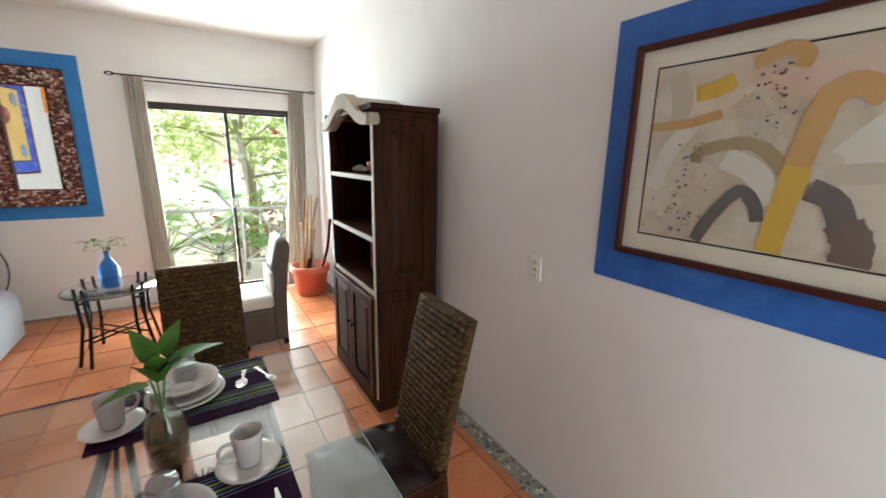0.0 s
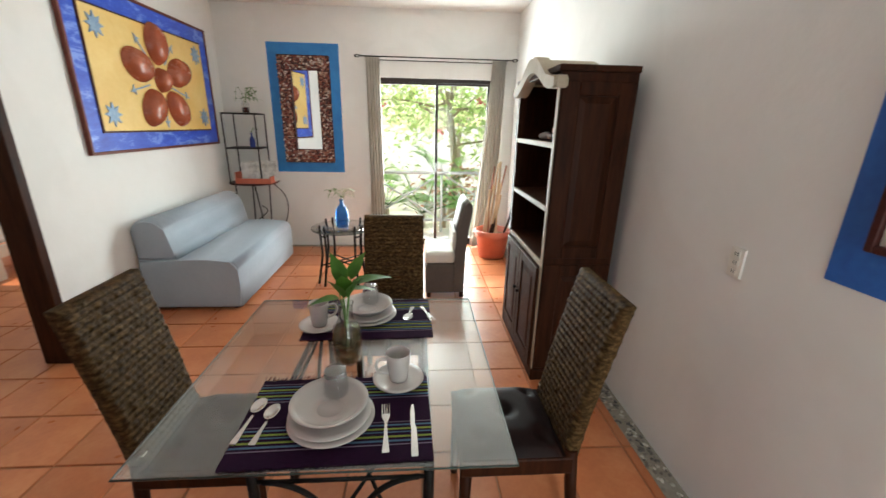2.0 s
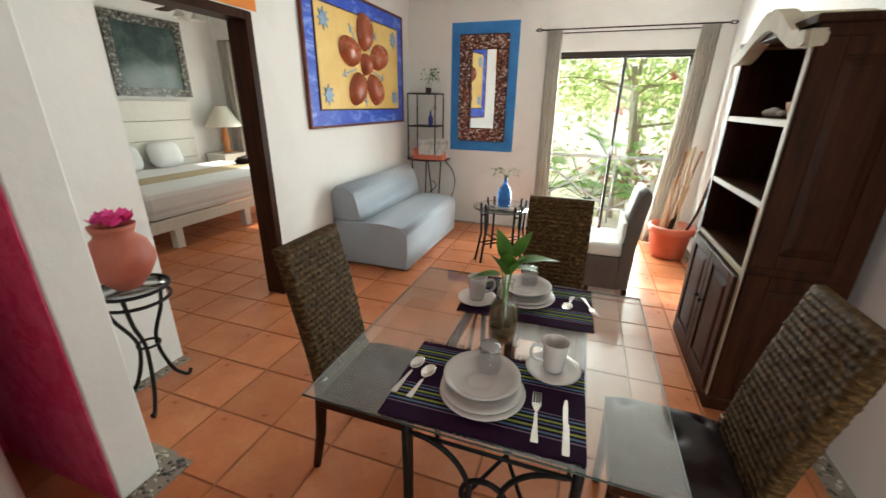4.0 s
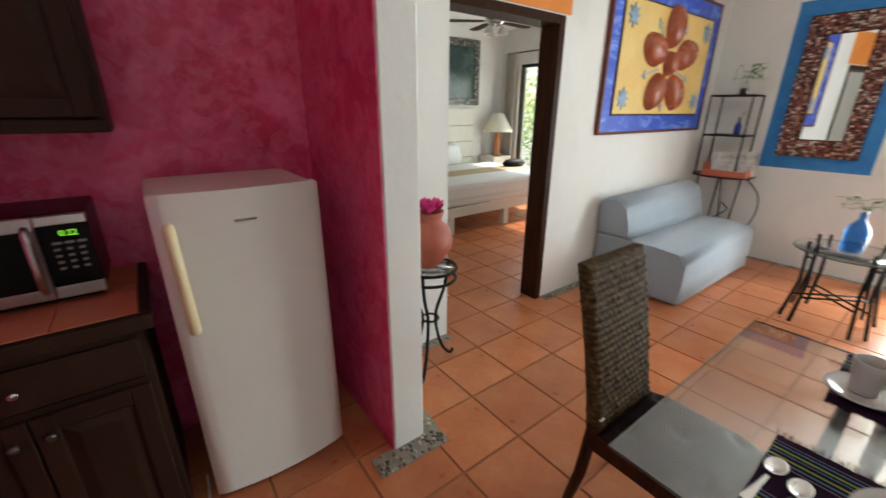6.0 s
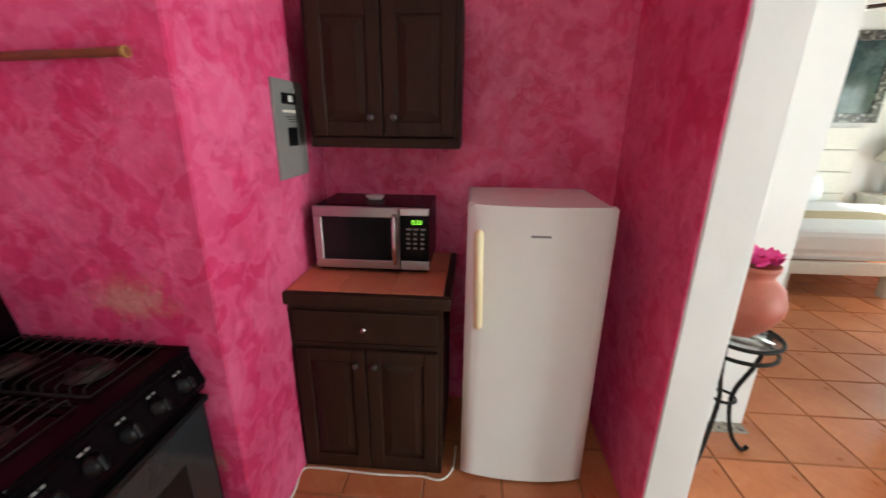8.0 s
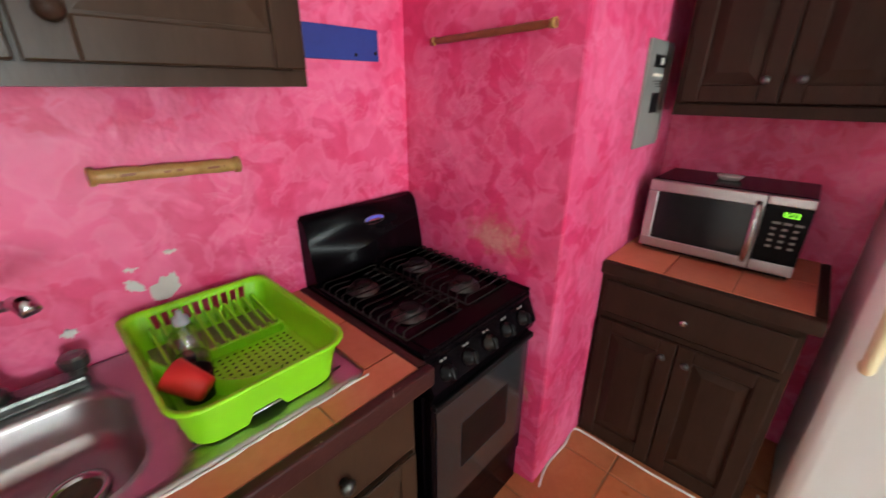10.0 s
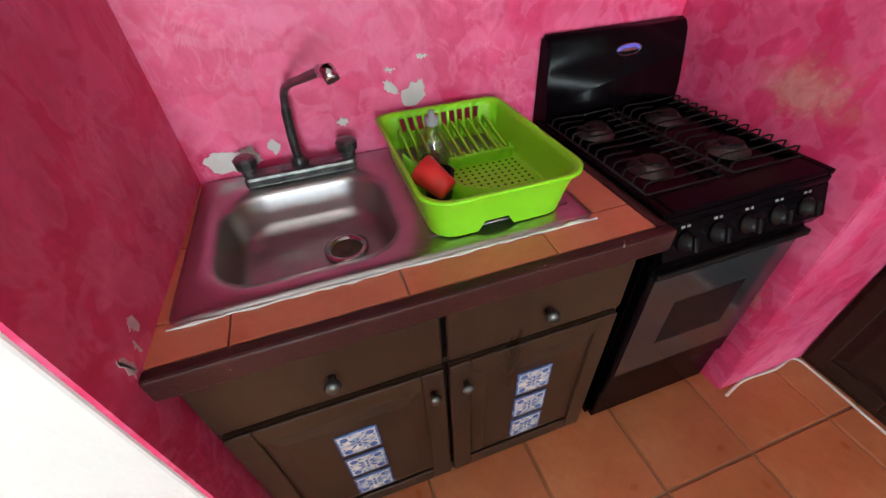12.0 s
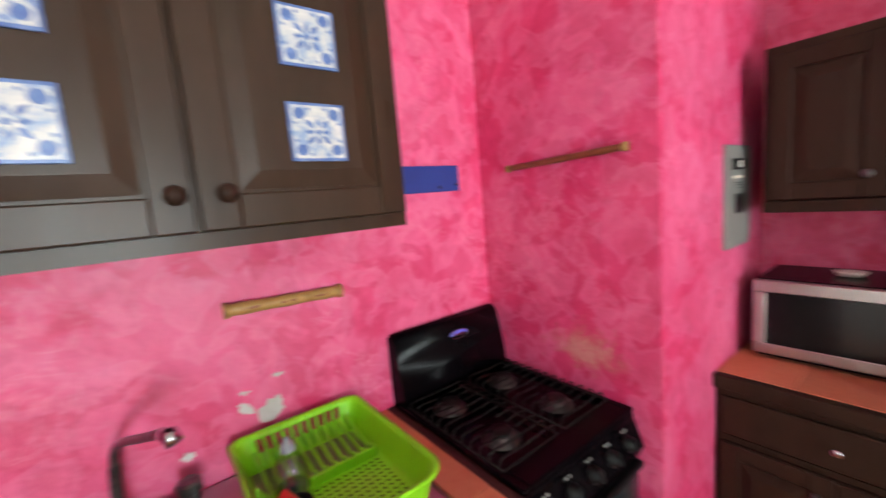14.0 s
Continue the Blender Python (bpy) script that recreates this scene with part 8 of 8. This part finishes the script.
def leaves(centres, count, size, seed, ratio=0.5):
    """Many small pointed leaves in loose clumps."""
    rnd = random.Random(seed)
    vs, fs = [], []
    for k in range(count):
        (cx, cy, cz), r = centres[rnd.randrange(len(centres))]
        d = Vector((rnd.gauss(0, 1), rnd.gauss(0, 1), rnd.gauss(0, 0.75)))
        p = Vector((cx, cy, cz)) + d * r * 0.55
        s = size * rnd.uniform(0.6, 1.3)
        m = Euler((rnd.uniform(-0.9, 0.9), rnd.uniform(-0.9, 0.9), rnd.uniform(0, 6.28))).to_matrix()
        i = len(vs)
        for q in ((0, 0, 0), (0.5 * s, ratio * s * 0.5, 0.06 * s), (s, 0, -0.12 * s), (0.5 * s, -ratio * s * 0.5, 0.06 * s)):
            vs.append(p + m @ Vector(q))
        fs += [(i, i + 1, i + 2), (i, i + 2, i + 3)]
    me = bpy.data.meshes.new("leaves")
    me.from_pydata([tuple(v) for v in vs], [], fs)
    return me


def tree(x, y, height, spread, seed, count, label, flowers=0, size=0.12, lowest=0.35):
    rnd = random.Random(seed)
    t = thing("garden_tree", (x, y, -0.5), label, "tree")
    trunk = bmesh.new()
    top = (rnd.uniform(-0.2, 0.2), rnd.uniform(-0.2, 0.2), height * 0.55)
    tube(trunk, bezier([(0, 0, -0.05), (0.05, 0.03, height * 0.25), top], 5), [0.11 - 0.005 * k for k in range(11)], 10)
    part("trunk", trunk, BARK, t)
    tips = []
    for k in range(9):
        a = 2 * math.pi * k / 9 + rnd.uniform(-0.3, 0.3)
        l = spread * rnd.uniform(0.5, 1.0)
        z = height * rnd.uniform(lowest, 1.0)
        s = (top[0] * 0.8, top[1] * 0.8, height * rnd.uniform(max(0.3, lowest - 0.2), max(0.52, lowest - 0.18)))
        e = (l * math.cos(a), l * math.sin(a), z)
        mid = tuple((p + q) / 2 + rnd.uniform(-0.1, 0.15) for p, q in zip(s, e))
        part("limb", tube(bmesh.new(), bezier([s, mid, e], 5), [0.036 - 0.003 * i for i in range(11)], 7), BARK, t)
        tips += [(e, spread * 0.42), (mid, spread * 0.34)]
    me = leaves(tips, count, size, seed)
    me.materials.append(FOLIAGE)
    ob = new("crown", me)
    ob.parent = t
    ob["kind"] = "stuff"
    for k in range(flowers):
        c, r = tips[rnd.randrange(len(tips))]
        fm = leaves([((c[0] + rnd.uniform(-r, r), c[1] + rnd.uniform(-r, 0), c[2] + rnd.uniform(-r, r)), 0.07)], 12, 0.13, seed + 50 + k, 0.8)
        fm.materials.append(BLOSSOM)
        fo = new("blossom", fm)
        fo.parent = t
    return t


tree(1.05, 9.1, 5.0, 2.1, 21, 1900, "leafy garden tree with pale bark and red blossoms", 22, 0.19)
tree(2.9, 9.1, 4.4, 1.9, 22, 1300, "leafy garden tree with red hibiscus blossoms", 12, 0.18)
tree(-1.9, 9.6, 4.6, 2.0, 23, 1300, "leafy garden tree beyond the balcony", 6, 0.18)
tree(1.6, 13.5, 5.0, 2.6, 24, 1500, "tall leafy tree at the back of the garden", 0, 0.24)
tree(-6.6, 9.6, 4.2, 2.2, 25, 2200, "leafy tree outside the bedroom window", 0, 0.18)
tree(-9.0, 11.5, 4.8, 2.4, 26, 1800, "leafy tree far outside the bedroom window", 0, 0.2)
# Added tree, trunk out of view; its crown blocks most sun through the door.
tree(-1.15, 7.1, 4.9, 2.3, 27, 3400, "added, mostly unseen tree that keeps the sun off the room", 14, 0.17, 0.74)


def palm(x, y, h, n, seed, length=0.8):
    """A fan palm: stalks with pleated fans of narrow fingers."""
    rnd = random.Random(seed)
    t = thing("fan_palm", (x, y, -0.5), "low fan palm with pleated green fronds", "palm")
    part("stem", tube(bmesh.new(), [(0, 0, 0), (0, 0, h * 0.5)], [0.06, 0.045], 8), BARK, t)
    for k in range(n):
        a, el = rnd.uniform(0, 6.28), rnd.uniform(0.2, 1.2)
        s = Vector((0, 0, h * 0.5))
        e = s + Vector((math.cos(a) * math.cos(el), math.sin(a) * math.cos(el), math.sin(el))) * length * rnd.uniform(0.6, 1.0)
        b = bmesh.new()
        tube(b, [s, e], 0.008, 5)
        part("stalk", b, STEM, t)
        f = bmesh.new()
        m = Euler((0, -el + 0.5, a)).to_matrix().to_4x4()
        for j in range(15):
            q = math.radians(-110 + 220 * j / 14)
            L = 0.42 * length * (1 - 0.25 * abs(j - 7) / 7)
            c, sn = math.cos(q), math.sin(q)
            v = [f.verts.new(p) for p in ((0, 0, 0), (L * 0.6 * c - 0.02 * sn, L * 0.6 * sn + 0.02 * c, 0.01), (L * c, L * sn, -0.10 * L), (L * 0.6 * c + 0.02 * sn, L * 0.6 * sn - 0.02 * c, 0.01))]
            f.faces.new(v)
        bmesh.ops.transform(f, verts=f.verts, matrix=Matrix.Translation(e) @ m)
        part("frond", f, PALM, t)


for x, y, h, n, s in ((-0.3, 7.2, 1.3, 12, 31), (0.35, 7.0, 1.1, 12, 32), (1.15, 7.3, 1.2, 11, 33), (2.0, 7.1, 1.2, 10, 34), (0.8, 8.0, 1.8, 12, 35), (-1.2, 7.4, 1.6, 10, 36)):
    palm(x, y, h, n, s)


def shrub(x, y, z, r, count, mat, label, seed):
    me = leaves([((0, 0, z), r), ((0.4 * r, 0.2, z * 0.7), r), ((-0.4 * r, 0.1, z * 0.8), r)], count, 0.16, seed, 0.38)
    me.materials.append(mat)
    t = thing("garden_shrub", (x, y, -0.5), label, "shrub")
    part("stem", tube(bmesh.new(), [(0, 0, 0), (0, 0, z)], [0.03, 0.015], 7), BARK, t)
    ob = new("foliage", me)
    ob.parent = t
    ob["kind"] = "stuff"


shrub(1.5, 8.0, 1.1, 0.55, 200, CROTON, "croton shrub with red brown leaves", 41)
shrub(0.6, 7.7, 0.9, 0.5, 110, CROTON, "small croton shrub with red brown leaves", 42)
shrub(-0.9, 8.4, 1.2, 0.7, 500, FOLIAGE, "bright green garden shrub", 43)
shrub(2.8, 8.0, 1.2, 0.7, 500, FOLIAGE, "bright green garden shrub", 44)
shrub(-7.0, 8.6, 1.1, 0.9, 700, FOLIAGE, "green shrub outside the bedroom", 45)
shrub(-5.4, 8.0, 1.0, 0.8, 600, FOLIAGE, "green shrub below the bedroom window", 46)

# ---------------------------------------------------------------- pebble borders


def pebble_strip(name, rects, seed, label):
    rnd = random.Random(seed)
    base = bmesh.new()
    for x0, x1, y0, y1 in rects:
        box(base, x0, x1, y0, y1, -0.012, 0.003)
    t = thing(name, (0, 0, 0), label, "pebble border")
    t["kind"] = "structure"
    part("mortar", base, MORTAR, t)
    ico = bmesh.new()
    bmesh.ops.create_icosphere(ico, subdivisions=1, radius=1)
    unit, faces = [v.co.copy() for v in ico.verts], [[v.index for v in f.verts] for f in ico.faces]
    ico.free()
    vs, fs = [], []
    for x0, x1, y0, y1 in rects:
        for k in range(int((x1 - x0) * (y1 - y0) * 1500)):
            x, y = rnd.uniform(x0 + 0.008, x1 - 0.008), rnd.uniform(y0 + 0.008, y1 - 0.008)
            a, b, c, q = rnd.uniform(0.009, 0.019), rnd.uniform(0.007, 0.013), rnd.uniform(0.004, 0.008), rnd.uniform(0, 3.14)
            i = len(vs)
            for u in unit:
                px, py = a * u.x, b * u.y
                vs.append((x + px * math.cos(q) - py * math.sin(q), y + px * math.sin(q) + py * math.cos(q), 0.003 + c * u.z))
            fs += [[i + j for j in f] for f in faces]
    me = bpy.data.meshes.new("pebbles")
    me.from_pydata(vs, [], fs)
    for p in me.polygons:
        p.use_smooth = True
    m, nt, b, nodes, links = node_mat("mixed river pebbles")
    geo = nodes.new("ShaderNodeNewGeometry")
    r = ramp(nodes, [(0.0, (0.05, 0.045, 0.04)), (0.35, (0.14, 0.12, 0.10)), (0.7, (0.30, 0.26, 0.20)), (1.0, (0.58, 0.54, 0.46))])
    links.new(geo.outputs["Random Per Island"], r.inputs[0])
    links.new(r.outputs[0], b.inputs["Base Color"])
    b.inputs["Roughness"].default_value = 0.45
    me.materials.append(m)
    ob = new("pebble", me)
    ob.parent = t
    ob["kind"] = "stuff"


pebble_strip("trim_pebble_east", [(1.352, EX, -0.5, 2.2), (1.352, EX, 3.08, NY)], 51, "strip of river pebbles set along the east wall")
pebble_strip("trim_pebble_partition", [(-1.405, -1.290, 0.66, 1.02), (-2.13, -1.405, 0.94, 1.03)], 52, "river pebbles set round the wall end")
pebble_strip("trim_pebble_west", [(WX, WX + 0.075, 1.03, 1.575), (WX, WX + 0.075, 2.57, NY)], 53, "river pebbles set along the west wall")
pebble_strip("trim_pebble_north", [(-1.9, -0.25, NY - 0.07, NY)], 54, "river pebbles set along the window wall")

# ---------------------------------------------------------------- floor tiles
PITCH, GX, GY = 0.345, -1.11, 0.96
tile_bm = boxes((-0.1695, 0.1695, -0.1695, 0.1695, -0.012, 0.0), bevel=0.0)
bmesh.ops.bevel(tile_bm, geom=[e for e in tile_bm.edges if all(v.co.z > -0.001 for v in e.verts)], offset=0.004, segments=1, affect="EDGES")
tile_bm.normal_update()
for fc in tile_bm.faces:
    fc.material_index = 0 if fc.normal.z > 0.99 else 1
tile_mesh = finish("floor_tile", tile_bm, [TERRACOTTA, TILE_RIM])
rt = random.Random(77)


def lay(parent, i0, i1, j0, j1, skip):
    for i in range(i0, i1):
        for j in range(j0, j1):
            x, y = GX + PITCH * (i + 0.5), GY + PITCH * (j + 0.5)
            if skip(x, y):
                continue
            ob = new("floor_tile", tile_mesh)
            ob.parent = parent
            ob.matrix_local = pose(x, y, -rt.uniform(0, 0.0012), rt.uniform(-0.12, 0.12), rt.uniform(-0.12, 0.12), 90 * rt.randrange(4))


lay(floor, -4, 8, -7, 13, lambda x, y: x < -2.2 or x > 1.56 or y > 5.4 or (y < -1.35) or (x < -1.3 and y < -0.75))
lay(bpy.data.objects["floor_bedroom"], -14, -3, 0, 14, lambda x, y: x > -2.2)
